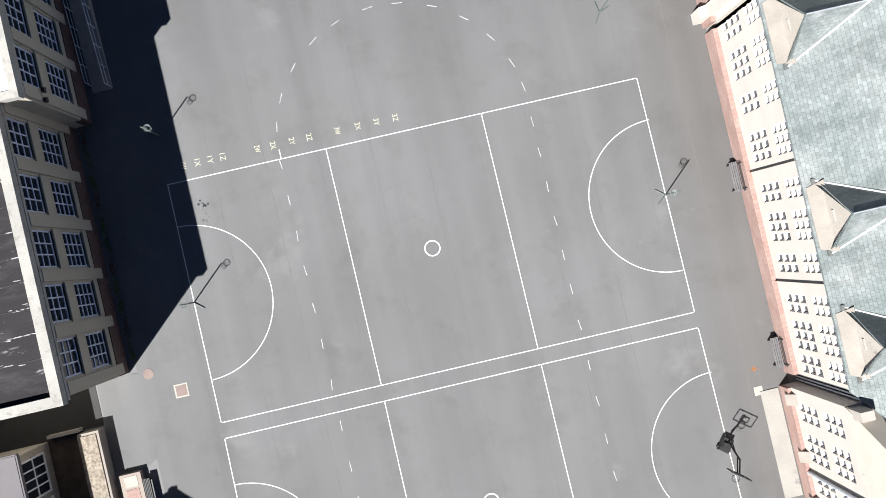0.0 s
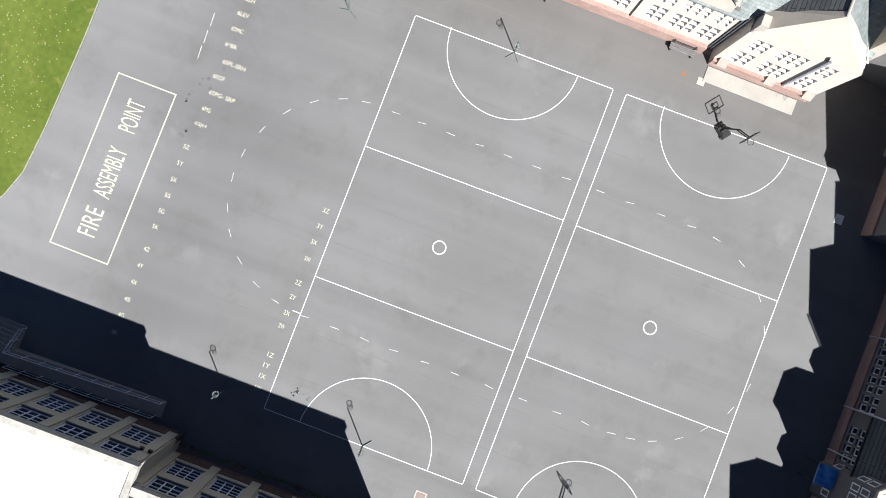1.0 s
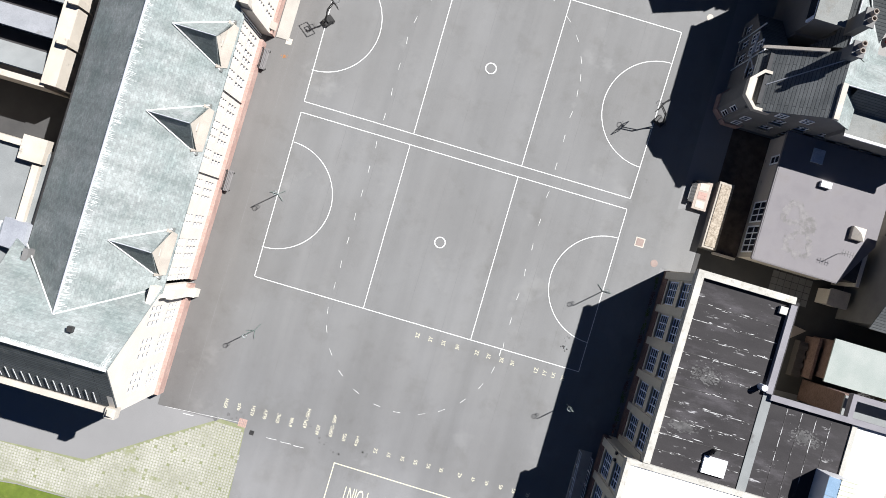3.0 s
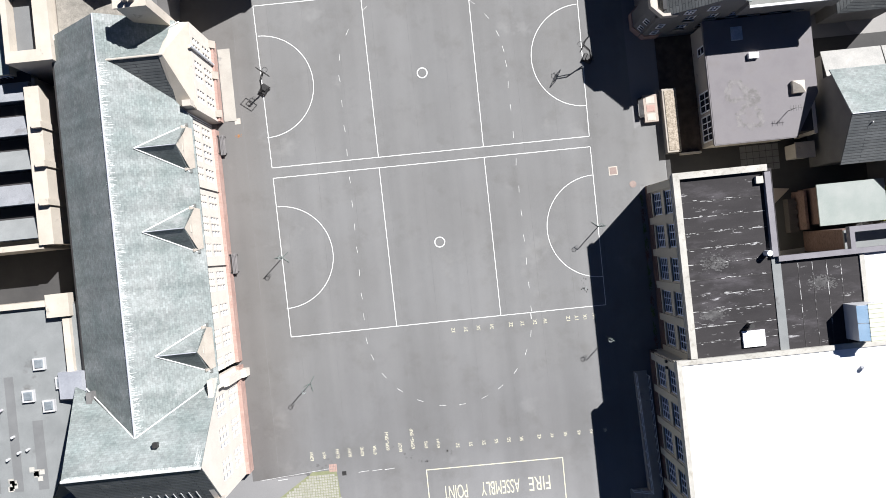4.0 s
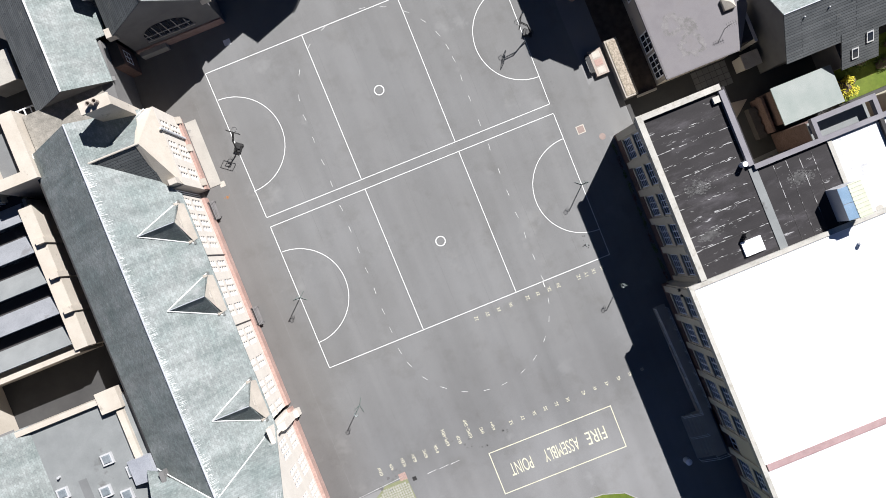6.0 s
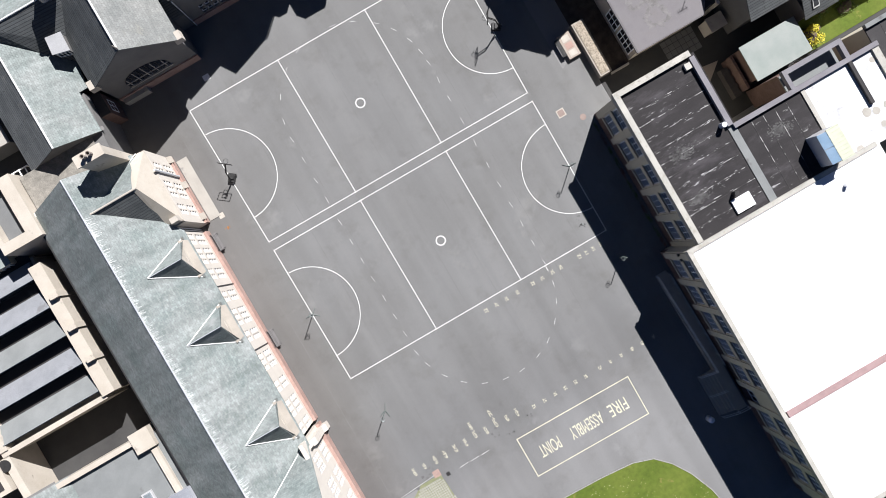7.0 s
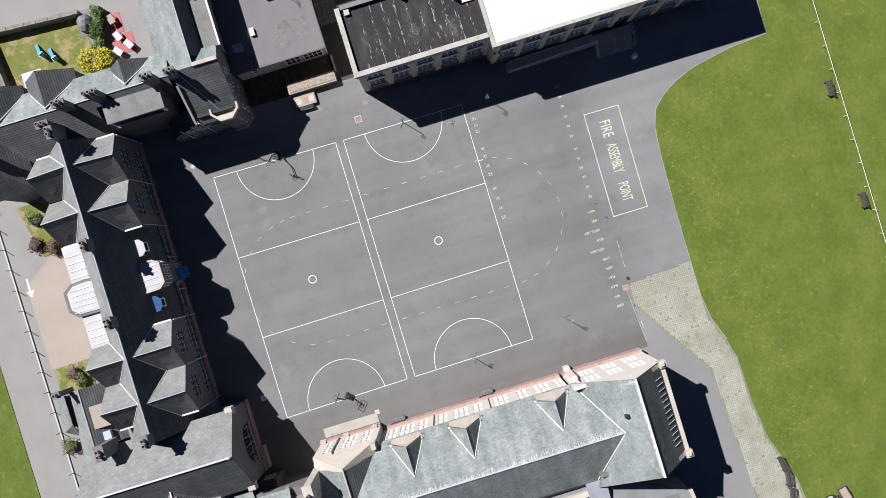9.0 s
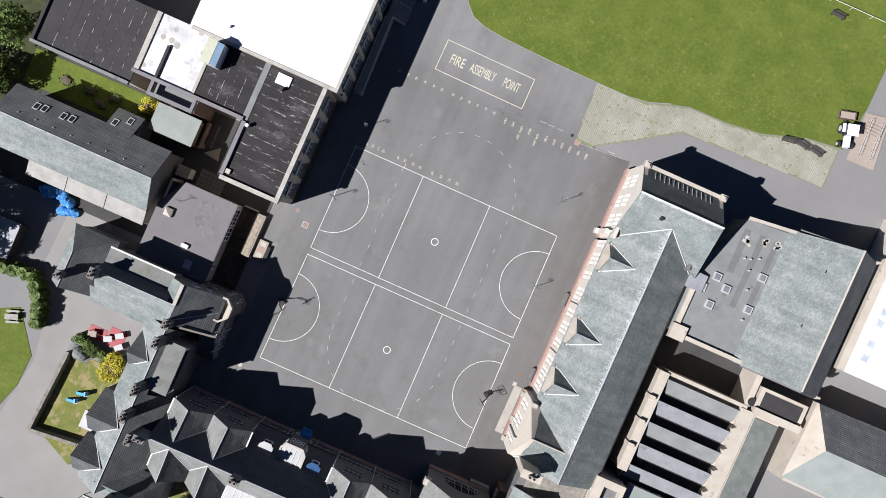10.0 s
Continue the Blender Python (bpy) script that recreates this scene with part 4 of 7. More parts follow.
def wallhead_dormer(parent, yc, half, front, eave, top, slope_x, mat, wall_mat):
    """Gabled dormer set back behind the wall to fit the camera's view, its ridge running back into the main slope."""
    tip = XE + 0.12 - (top - EZ) / slope_x
    low = XE + 0.12 - (eave - EZ) / slope_x
    d = part("dormer", solid(B(), [[(x, yc - half, EZ - 0.1), (x, yc + half, EZ - 0.1), (x, yc + half, eave), (x, yc, top - 0.08), (x, yc - half, eave)] for x in (front, front - 0.5)]), wall_mat, parent)
    # sloping filler added up to the dormer, coloured darker against the sun it catches
    part("wall_head", solid(B(), [[(x, yc - half * k, z0), (x, yc + half * k, z0), (x, yc + half * k, z1), (x, yc - half * k, z1)] for x, k, z0, z1 in ((XE + 0.02, 0.86, EZ - 0.06, EZ + 0.12), (front - 0.1, 1.0, EZ - 0.06, EZ + 0.75))]), SKEW, d)
    for s in (-1, 1):
        part("dormer_roof", slab(B(), [(front + 0.04, yc, top), (tip, yc, top), (low, yc + s * (half + 0.1), eave - 0.08), (front + 0.04, yc + s * (half + 0.1), eave - 0.08)], 0.13), mat, d)
        valley(d, (tip, yc, top), (low, yc + s * (half + 0.1), eave - 0.06), 0.06)
        part("kneeler", box(B(), front - 0.1, front + 0.35, yc + s * half - 0.16, yc + s * half + 0.16, EZ + 0.05, eave + 0.1), LEAD_ROOF, d)
    part("dormer_ridge", tube(B(), (front, yc, top + 0.01), (tip, yc, top + 0.01), 0.04, 6), HOOD, d)
    part("vent_slit", box(B(), front, front + 0.06, yc - 0.3, yc + 0.3, eave + 0.75, eave + 0.9), STONE, d)
    return d


# gable fronts take a deeper cream, painting in less light than the wall
for yc in (-7.1, 3.1, 10.0):
    wallhead_dormer(hall, yc, 1.95, -20.72, 7.3, 9.9, pitch_e, SLATE, HARL_DULL)

# north gable bay with its stone apron
NX, NY0, NY1, NR = -19.55, 13.3, 20.9, 17.2
NF = -20.75
NPZ, NEZ = 10.6, 6.9
fn = wall_frame((NX, NY0), (NX, NY1))
ops, lights = [], []
for yc, n in ((19.2, 2), (16.9, 3), (14.7, 2)):
    for base, top in ((1.6, 3.8), (4.4, 6.4)):
        for i in range(n):
            for j in range(3):
                u = yc - NY0 + (i - (n - 1) / 2) * 0.62 - 0.24
                v = base + j * (top - base) / 3
                lights.append((u, u + 0.48, v, v + (top - base) / 3 - 0.14))
wall(hall, (NX, NY0), (NX, NY1), 0, NEZ, lights, HARL, thick=0.42)
for o in lights:
    window(hall, fn, *o, 1, 1, WHITE_FRAME, 0.04, 0.06, 0.1)
block(hall, -20.6, NX - 0.45, NY0 + 0.42, NY1 - 0.42, 0, 6.7)
wall(hall, (XE - 0.5, NY0), (NX, NY0), 0, NEZ, [], HARL, thick=0.42)
wall(hall, (NX, NY1), (XW, NY1), 0, NEZ, [], HARL, thick=0.42)
gb = B()
for p in ((NX - 0.01, NY0 + 0.05, NEZ - 0.1), (NX - 0.01, NY1 - 0.05, NEZ - 0.1), (NX - 0.01, NY0 + 0.05, NEZ + 0.05), (NX - 0.01, NY1 - 0.05, NEZ + 0.05), (NF, NR, NPZ + 0.1), (NF - 0.35, NY0 + 0.1, NEZ + 0.12), (NF - 0.35, NY1 - 0.1, NEZ + 0.12), (NF - 0.35, NR, NPZ + 0.05), (NF - 0.35, NY0 + 0.1, NEZ - 0.1), (NF - 0.35, NY1 - 0.1, NEZ - 0.1)):
    gb.verts.new(p)
bmesh.ops.convex_hull(gb, input=gb.verts)
# deeper cream painted in to offset strong light on this leaning face
part("gable_wall", gb, HARL_DULL, hall)
part("plinth", box(B(), NX, NX + 0.25, NY0, NY1, 0, 1.1), SANDSTONE, hall)
# south slope gets the darker slate: its shade is put into the colour
for s, y in ((-1, NY0), (1, NY1)):
    part("roof_slope", slab(B(), [(NF + 0.05, NR, NPZ), (-25.7, NR, NPZ), (-21.6 if s < 0 else -21.2, y + s * 0.1, NEZ), (NF - 0.35, y + s * 0.1, NEZ)], 0.15), SLATE_SHADE if s < 0 else SLATE, hall)
valley(hall, (-25.6, NR, NPZ), (-20.6, NY0, 7.0))
valley(hall, (-25.6, NR, NPZ), (-20.3, NY1, 7.05))
part("ridge", tube(B(), (NF, NR, NPZ), (-25.7, NR, NPZ), 0.1, 8), STONE, hall)
for y in (13.12, 12.92, 12.72):
    part("downpipe", tube(B(), (XE - 0.3, y, 0.1), (XE - 0.3, y, 7.0), 0.055, 8), GALV, hall)
for y in (14.0, 17.6, 20.5):
    part("plinth_hood", solid(B(), [[(NX, y - 0.35, 1.55), (NX + 0.45, y - 0.35, 0.95), (NX, y - 0.35, 0.95)], [(NX, y + 0.35, 1.55), (NX + 0.45, y + 0.35, 0.95), (NX, y + 0.35, 0.95)]]), SKEW, hall)
part("downpipe", tube(B(), (NX + 0.14, 18.6, 0.1), (NX + 0.14, 18.6, 7.6), 0.11, 8), GALV, hall)
part("stub_chimney", box(B(), NX - 0.9, NX - 0.1, 13.4, 14.0, 6.6, 8.1, 0.04), STONE, hall)
chimney(hall, -22.1, 20.9, 4.0, 13.0, 2.4, 0.85, 2, HARL_DULL)
solo("hall_apron", box(B(), -19.2, -18.05, 13.4, 20.3, 0, 0.06), CONCRETE, "pale concrete apron before the hall gable", "paving", "structure")

# south cross wing
SR, SZ, SY0, SY1 = -15.6, 13.5, -19.75, -9.7
s_slope = 1.12
block(hall, -30.4, XE - 0.45, SY0 + 0.45, -11.2, 0, 8.6)
fw = wall_frame((XE, SY0), (XE, SY1))
ops = []
for yc, n in ((-12.2, 3), (-14.9, 3), (-17.6, 3)):
    for base, top in ((1.9, 4.4), (5.4, 8.0)):
        for i in range(n):
            for j in range(3):
                u = yc - SY0 + (i - (n - 1) / 2) * 0.62 - 0.24
                v = base + j * (top - base) / 3
                ops.append((u, u + 0.48, v, v + (top - base) / 3 - 0.14))
wall(hall, (XE, SY0), (XE, SY1), 0, 8.5, ops, HARL, thick=0.42)
for o in ops:
    window(hall, fw, *o, 1, 1, WHITE_FRAME, 0.04, 0.06, 0.1)
part("plinth", box(B(), XE, XE + 0.35, SY0, SY1, 0, 1.4), SANDSTONE, hall)
zs, zn = SZ - (SR - SY0) * s_slope, 8.5
yn = SR + (SZ - 8.5) / s_slope
for x in (XE, -30.75):
    part("gable_wall", solid(B(), [[(a, SY0, 8.5), (a, yn, 8.5), (a, SR, SZ - 0.05), (a, SY0, zs)] for a in ((x, x - 0.45) if x > -25 else (x, x + 0.45))]), HARL, hall)
wall(hall, (-30.75, SY0), (XE, SY0), 0, zs, [(1.2 + 2.4 * i, 2.4 + 2.4 * i, v, v + 2.0) for i in range(4) for v in (1.5, 5.2)], HARL, thick=0.42)
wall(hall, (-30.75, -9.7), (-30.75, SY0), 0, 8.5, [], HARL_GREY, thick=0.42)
fsw = wall_frame((-30.75, SY0), (XE, SY0))
for i in range(4):
    for v in (1.5, 5.2):
        window(hall, fsw, 1.2 + 2.4 * i, 2.4 + 2.4 * i, v, v + 2.0, 2, 4, WHITE_FRAME, 0.06, 0.08, 0.2, STONE)
ye = SR + (SZ - EZ) / s_slope
part("roof_slope", slab(B(), [(XE + 0.1, SR, SZ), (-30.85, SR, SZ), (-32.2, -9.3, 7.2), (-31.4, -9.6, 7.5), (RX, -13.35, RZ + 0.03), (XE + 0.1, ye, EZ)], 0.16), SLATE, hall)
# slope turned from the sun, its shade painted in with the darker slate
part("roof_slope", slab(B(), [(XE + 0.1, SR, SZ), (-30.85, SR, SZ), (-30.85, SY0 + 0.4, zs + 0.42), (XE + 0.1, SY0 + 0.4, zs + 0.42)], 0.16), SLATE_SHADE, hall)
part("ridge", tube(B(), (XE + 0.1, SR, SZ), (-30.85, SR, SZ), 0.11, 8), LEAD, hall)
lichen((XE, SR + 0.05, SZ - 0.04), (-30.8, SR + 0.05, SZ - 0.04), (0, 1, -s_slope), 620, 0.05, 2.6, 1.5)
part("parapet", box(B(), -30.9, XE + 0.15, SY0 - 0.1, SY0 + 0.35, zs - 0.1, zs + 0.55), STONE, hall)
for x in (XE - 0.15, -30.6):
    f = B()
    box(f, x - 0.4, x + 0.4, SY0 - 0.3, SY0 + 0.5, zs, zs + 0.9)
    box(f, x - 0.3, x + 0.3, SY0 - 0.2, SY0 + 0.4, zs + 0.9, zs + 1.3, 0.2)
    part("finial", f, STONE, hall)
for i in range(13):
    x = -21.6 - i * 0.62
    a, b = (SR - SY0) * 0.62, (SR - SY0) * 0.86
    part("glazing_bar", solid(B(), [[(x - 0.03, SR - k, SZ - k * s_slope + 0.02), (x + 0.03, SR - k, SZ - k * s_slope + 0.02), (x + 0.03, SR - k, SZ - k * s_slope + 0.1), (x - 0.03, SR - k, SZ - k * s_slope + 0.1)] for k in (a, b)]), LEAD, hall)
valley(hall, (RX, -13.35, RZ), (XE, ye, EZ + 0.05))
valley(hall, (RX, -13.35, RZ), (-31.3, -9.5, 7.1))
bt = B()
solid(bt, [[(XE, y, 0), (XE + 0.9, y, 0), (XE + 0.9, y, 1.3), (XE + 0.55, y, 1.6), (XE + 0.55, y, 5.6), (XE, y, 6.9)] for y in (-10.75, -10.05)])
part("buttress", bt, HARL, hall)
part("downpipe", tube(B(), (XE + 0.2, -10.7, 0.1), (XE + 0.2, -10.7, 7.2), 0.08, 8), BLACK_METAL, hall)
part("roof_vent", box(B(), -24.1, -23.7, -14.0, -13.6, SZ - 1.6, SZ - 1.2), BLACK_METAL, hall)
# ---- north terrace ----
north = thing("north_terrace", (2, 36, 0), "long grey school terrace with many slated gables", "school building")
NS, NN, NRY, NRZ, NEAVE, NBAY = 31.4, 41.2, 35.9, 11.1, 3.85, 7.4
X0, X1 = -12.0, 22.2
BAYS = ((11.35, 22.15, (19.4, 14.05)), (-10.5, 0.3, (-2.5, -7.75)))
block(north, X0 + 0.4, X1 - 0.4, NS + 0.5, NN - 0.45, 0, NEAVE - 0.2)
PITCH = {-1: (NRZ - NEAVE) / (NRY - NS + 0.25), 1: (NRZ - NEAVE) / (NN + 0.2 - NRY)}


def sash_group(c, v0, cols, rows, w=0.5, h=0.86):
    """Openings of a bank of small sashes centred on c."""
    return [(c + (i - (cols - 1) / 2) * 0.66 - w / 2, c + (i - (cols - 1) / 2) * 0.66 + w / 2, v0 + j * 1.1, v0 + j * 1.1 + h) for i in range(cols) for j in range(rows)]


def terrace_front(x0, x1, top, centres, upper):
    ops = []
    for c in centres:
        ops += sash_group(c - x0, 1.35, 4, 2)
        for k in (-2.05, 2.05):
            if x0 + 0.7 < c + k < x1 - 0.7:
                ops += sash_group(c + k - x0, 1.35, 2, 2)
        if upper:
            ops += sash_group(c - x0, 5.2, 4, 2)
    wall(north, (x0, NS), (x1, NS), 0, top, ops, HARL_GREY, thick=0.42)
    for o in ops:
        window(north, wall_frame((x0, NS), (x1, NS)), *o, 1, 1, WHITE_FRAME, 0.05, 0.08, 0.16)
    part("plinth", box(B(), x0, x1, NS - 0.14, NS, 0, 1.15), SANDSTONE, north)


for x0, x1, cs in BAYS:
    terrace_front(x0, x1, NBAY, cs, True)
    block(north, x0 + 0.4, x1 - 0.4, NS + 0.5, 33.2, NEAVE - 0.2, NBAY - 0.1)
    for x in (x0, x1 - 0.3):
        part("cheek_wall", box(B(), x, x + 0.3, NS + 0.42, 33.5, 3.4, NBAY - 0.05), HARL_GREY, north)
terrace_front(0.3, 11.35, NEAVE, (2.6, 9.0), False)
wall(north, (X0, NS), (-10.5, NS), 0, NEAVE, [], HARL_GREY, thick=0.42)
wall(north, (X1, NN), (X0, NN), 0, NEAVE, [], HARL_GREY, thick=0.42)
wall(north, (X1, NS + 0.42), (X1, NN - 0.42), 0, NEAVE, [], HARL_GREY, thick=0.4)
# yard slopes in the darker slate, street slope in the paler: light painted in
for xa, xb, y in ((X0 - 0.1, -10.5, NS - 0.25), (-10.5, 0.3, 33.4), (0.3, 11.35, NS - 0.25), (11.35, X1 + 0.1, 33.4)):
    part("roof_slope", slab(B(), [(xa, NRY, NRZ), (xb, NRY, NRZ), (xb, y, NRZ - (NRY - y) * PITCH[-1]), (xa, y, NRZ - (NRY - y) * PITCH[-1])], 0.16), SLATE_SHADE, north)
part("roof_slope", slab(B(), [(X0 - 0.1, NRY, NRZ), (X1 + 0.1, NRY, NRZ), (X1 + 0.1, NN + 0.2, NEAVE), (X0 - 0.1, NN + 0.2, NEAVE)], 0.16), SLATE_SUN, north)
part("ridge", tube(B(), (X0, NRY, NRZ), (X1, NRY, NRZ), 0.07, 8), HOOD, north)
part("gutter", box(B(), 0.3, 11.35, NS - 0.36, NS - 0.24, NEAVE - 0.16, NEAVE - 0.04), BLACK_METAL, north)
for x, top in ((22.0, 7.3), (16.72, 7.3), (11.45, 7.3), (7.5, 3.8), (3.5, 3.8), (0.2, 7.3), (-5.12, 7.3), (-10.4, 7.3)):
    part("downpipe", tube(B(), (x, NS - 0.2, 0.1), (x, NS - 0.2, top), 0.06, 8), GALV, north)


def cross_gable(parent, xc, half, side, wall_y, eave, top, crest=10.45):
    """Gable at right angles to the long roof, side -1 to the yard, +1 to the street."""
    tip = NRY + side * (NRZ - crest) / PITCH[side]
    low = NRY + side * (NRZ - eave) / PITCH[side]
    g = part("gable", solid(B(), [[(xc - half, y, eave - 0.02), (xc + half, y, eave - 0.02), (xc, y, top - 0.08)] for y in (wall_y, wall_y - side * 0.45)]), HARL_GREY, parent)
    # sunward face in the paler slate, the other darker, as the light falls
    for s in (-1, 1):
        part("gable_roof", slab(B(), [(xc, wall_y + side * 0.08, top), (xc, tip, crest), (xc + s * (half + 0.02), low, eave), (xc + s * (half + 0.02), wall_y + side * 0.08, eave)], 0.14), SLATE_SUN if s > 0 else SLATE_SHADE, g)
        valley(g, (xc, tip, crest), (xc + s * half, low, eave + 0.05), 0.05)
        part("lead_gutter", box(B(), xc + s * half - 0.16, xc + s * half + 0.16, min(low, wall_y), max(low, wall_y), eave - 0.05, eave + 0.03), LEAD, g)
    part("gable_ridge", tube(B(), (xc, wall_y + side * 0.06, top), (xc, tip, crest), 0.05, 6), HOOD, g)
    return g


for cs, cn in ((19.4, 19.5), (14.05, 14.3), (-2.5, -2.45), (-7.75, -7.55)):
    cross_gable(north, cs, 2.68, -1, NS, NBAY, 9.75)
    cross_gable(north, cn, 2.55, 1, NN - 0.1, 6.4, 9.7)
    for k in (-2.4, 2.4):
        part("bay_wall", box(B(), cn + k - 0.15, cn + k + 0.15, 39.4, NN - 0.1, 0, 6.35), HARL_GREY, north)
    part("bay_wall", box(B(), cn - 2.5, cn + 2.5, NN - 0.5, NN - 0.1, 0, 6.4), HARL_GREY, north)
for x in (22.9, 10.4, 1.75, -11.5):
    chimney(north, x, NRY + 0.1, 9.3, 12.5, 1.25, 0.6, 2, HARL_GREY)
# canted bay with a white flat roof behind a stone rim, and two small canted dormers
BAYP = [(7.35, 33.7), (7.3, 31.7), (6.75, 31.0), (4.6, 31.0), (4.0, 31.7), (3.95, 33.7)]
shrink = lambda k: [(5.65 + (x - 5.65) * k, 32.4 + (y - 32.4) * k) for x, y in BAYP]
d = part("dormer", prism(B(), shrink(1.0), 0, 6.9), HARL_GREY, north)
rimb = B()
ro, ri = shrink(1.06), shrink(0.92)
for i in range(5):
    prism(rimb, [ro[i], ro[i + 1], ri[i + 1], ri[i]], 6.9, 7.15)
bmesh.ops.remove_doubles(rimb, verts=rimb.verts, dist=1e-3)
part("stone_rim", rimb, STONE, d)
part("dormer_roof", prism(B(), shrink(0.92), 6.9, 7.05), SHEET_WHITE, d)
for i in range(4):
    part("roof_rib", box(B(), 4.6 + i * 0.68, 4.65 + i * 0.68, 31.3, 33.5, 7.05, 7.11), LEAD, d)
for c0, c1 in ((BAYP[4], BAYP[3]), (BAYP[3], BAYP[2]), (BAYP[2], BAYP[1])):
    L_ = (Vector(c1) - Vector(c0)).length
    for v in (1.4, 4.3, 5.4):
        n = 3 if L_ > 1.5 else 1
        for i in range(n):
            u = L_ / 2 + (i - (n - 1) / 2) * 0.66
            window(d, wall_frame(c0, c1), u - 0.25, u + 0.25, v, v + 0.9, 1, 1, WHITE_FRAME, 0.05, 0.08, -0.04)
for xa, xb, mat_ in ((8.1, 10.1, SHEET_WHITE), (1.5, 3.4, BLUE_GLASS)):
    foot = [(xa, 33.4), (xb, 33.4), (xb - 0.05, 32.6), (xb - 0.5, 32.15), (xa + 0.5, 32.15), (xa + 0.05, 32.6)]
    d = part("dormer", prism(B(), foot, 5.2, 6.6), WHITE_FRAME, north)
    part("dormer_roof", prism(B(), [(x, y - 0.05) for x, y in foot], 6.6, 6.72), mat_, d)
    for p, q in ((foot[5], foot[4]), (foot[4], foot[3]), (foot[3], foot[2])):
        L_ = (Vector(q) - Vector(p)).length
        part("pane", box(B(), 0.1, L_ - 0.1, -0.02, 0.01, 5.75, 6.45), GLASS, d, "", wall_frame(p, q))
awn = thing("door_canopy", (5.2, 30.3, 0), "dark blue canopy over a doorway of the terrace", "canopy")
part("canopy_sheet", solid(B(), [[(4.5, y, z), (5.95, y, z), (5.95, y, z - 0.1), (4.5, y, z - 0.1)] for y, z in ((29.7, 2.35), (30.9, 2.65))]), BLUE_TARP, awn)
for x in (4.6, 5.85):
    part("canopy_post", tube(B(), (x, 29.8, 0), (x, 29.8, 2.3), 0.04, 6), BLACK_METAL, awn)
street = thing("street_side_annexe", (5, 40, 0), "white ribbed flat annexe roofs with a bay on the street side", "annexe")
for x0, x1, y0, y1, z in ((7.4, 11.5, 38.3, 40.9, 7.0), (-0.4, 3.4, 38.3, 40.9, 7.0)):
    block(street, x0, x1, 38.0, y1, 0, z - 0.15, "annexe_wall", HARL_GREY)
    part("flat_roof", box(B(), x0 - 0.1, x1 + 0.1, 37.6, y1 + 0.2, z - 0.15, z), SHEET_WHITE, street)
    for i in range(int((x1 - x0) / 0.85)):
        part("roof_rib", box(B(), x0 + 0.4 + i * 0.85, x0 + 0.46 + i * 0.85, 37.7, y1 + 0.1, z, z + 0.06), LEAD, street)
bay = [(3.45, 37.9), (7.25, 37.9), (7.5, 39.4), (7.35, 41.2), (6.6, 42.2), (4.3, 42.2), (3.5, 41.3)]
part("bay_wall", prism(B(), bay, 0, 7.3), HARL_GREY, street)
part("bay_roof", prism(B(), [(5.4 + (x - 5.4) * 0.84, 39.6 + (y - 39.6) * 0.84) for x, y in bay], 7.3, 7.38), SHEET_WHITE, street)

# big west cross block
nw = thing("north_west_gable_block", (-16, 33, 0), "large slated cross gable with arched window to the yard", "school building")
GX0, GX1, GY0, GY1, GR, GZ, GE = -20.6, -11.7, 28.2, 45.5, -15.9, 11.3, 6.8
block(nw, GX0 + 0.45, GX1 - 0.45, GY0 + 0.45, GY1 - 0.45, 0, GE - 0.1)
wall(nw, (GX0, GY0), (GX1, GY0), 0, GE, [], HARL_GREY, thick=0.42)
wall(nw, (GX1, GY0), (GX1, 31.2), 0, GE, [], HARL_GREY, thick=0.42)
wall(nw, (GX0, GY1), (GX0, GY0), 0, GE, [], HARL_GREY, thick=0.42)
wall(nw, (GX1, GY1), (GX0, GY1), 0, GE, [], HARL_GREY, thick=0.42)
for y in (GY0, GY1 - 0.45):
    part("gable_wall", solid(B(), [[(GX0, a, GE), (GX1, a, GE), (GR, a, GZ - 0.05)] for a in (y, y + 0.45)]), HARL_GREY, nw)
# west slope darker, east slope paler: light and shade are in the slate colours
for s, x in ((-1, GX0 - 0.2), (1, GX1 + 0.2)):
    part("roof_slope", slab(B(), [(GR, GY0 - 0.15, GZ), (GR, GY1 + 0.1, GZ), (x, GY1 + 0.1, GE - 0.15), (x, GY0 - 0.15, GE - 0.15)], 0.16), SLATE_SHADE if s < 0 else SLATE_SUN, nw)
part("ridge", tube(B(), (GR, GY0, GZ), (GR, GY1, GZ), 0.09, 8), LEAD, nw)
aw = B()
AH, A0, A1, A2 = 2.25, 2.7, 3.6, 5.6
AC = GR - 0.5
arch = [(AC - AH, A0), (AC + AH, A0)] + [(AC + AH * math.cos(radians(a)), A1 + (A2 - A1) * math.sin(radians(a))) for a in range(0, 181, 12)]
solid(aw, [[(x, y, z) for x, z in arch] for y in (GY0 - 0.03, GY0 - 0.07)])
arch_win = part("arched_window", aw, GLASS, nw)
for i in range(9):
    x = AC - 1.92 + i * 0.48
    part("glazing_bar", box(B(), x - 0.035, x + 0.035, GY0 - 0.12, GY0 - 0.07, A0, A1 + (A2 - A1) * math.sqrt(1 - ((x - AC) / AH) ** 2)), BLACK_METAL if i % 2 else WOOD_GREY, arch_win)
part("transom", box(B(), AC - AH, AC + AH, GY0 - 0.13, GY0 - 0.07, A1 - 0.06, A1 + 0.06), WOOD_GREY, arch_win)
part("window_sill", box(B(), AC - AH - 0.15, AC + AH + 0.15, GY0 - 0.2, GY0 - 0.01, A0 - 0.14, A0), STONE, arch_win)
part("sandstone_band", box(B(), GX0, GX1, GY0 - 0.15, GY0, 0, 1.4), SANDSTONE, nw)
part("ledge", box(B(), GX0 + 0.2, GX0 + 2.9, GY0 - 0.6, GY0 - 0.15, 0, 1.1), CONCRETE, nw)
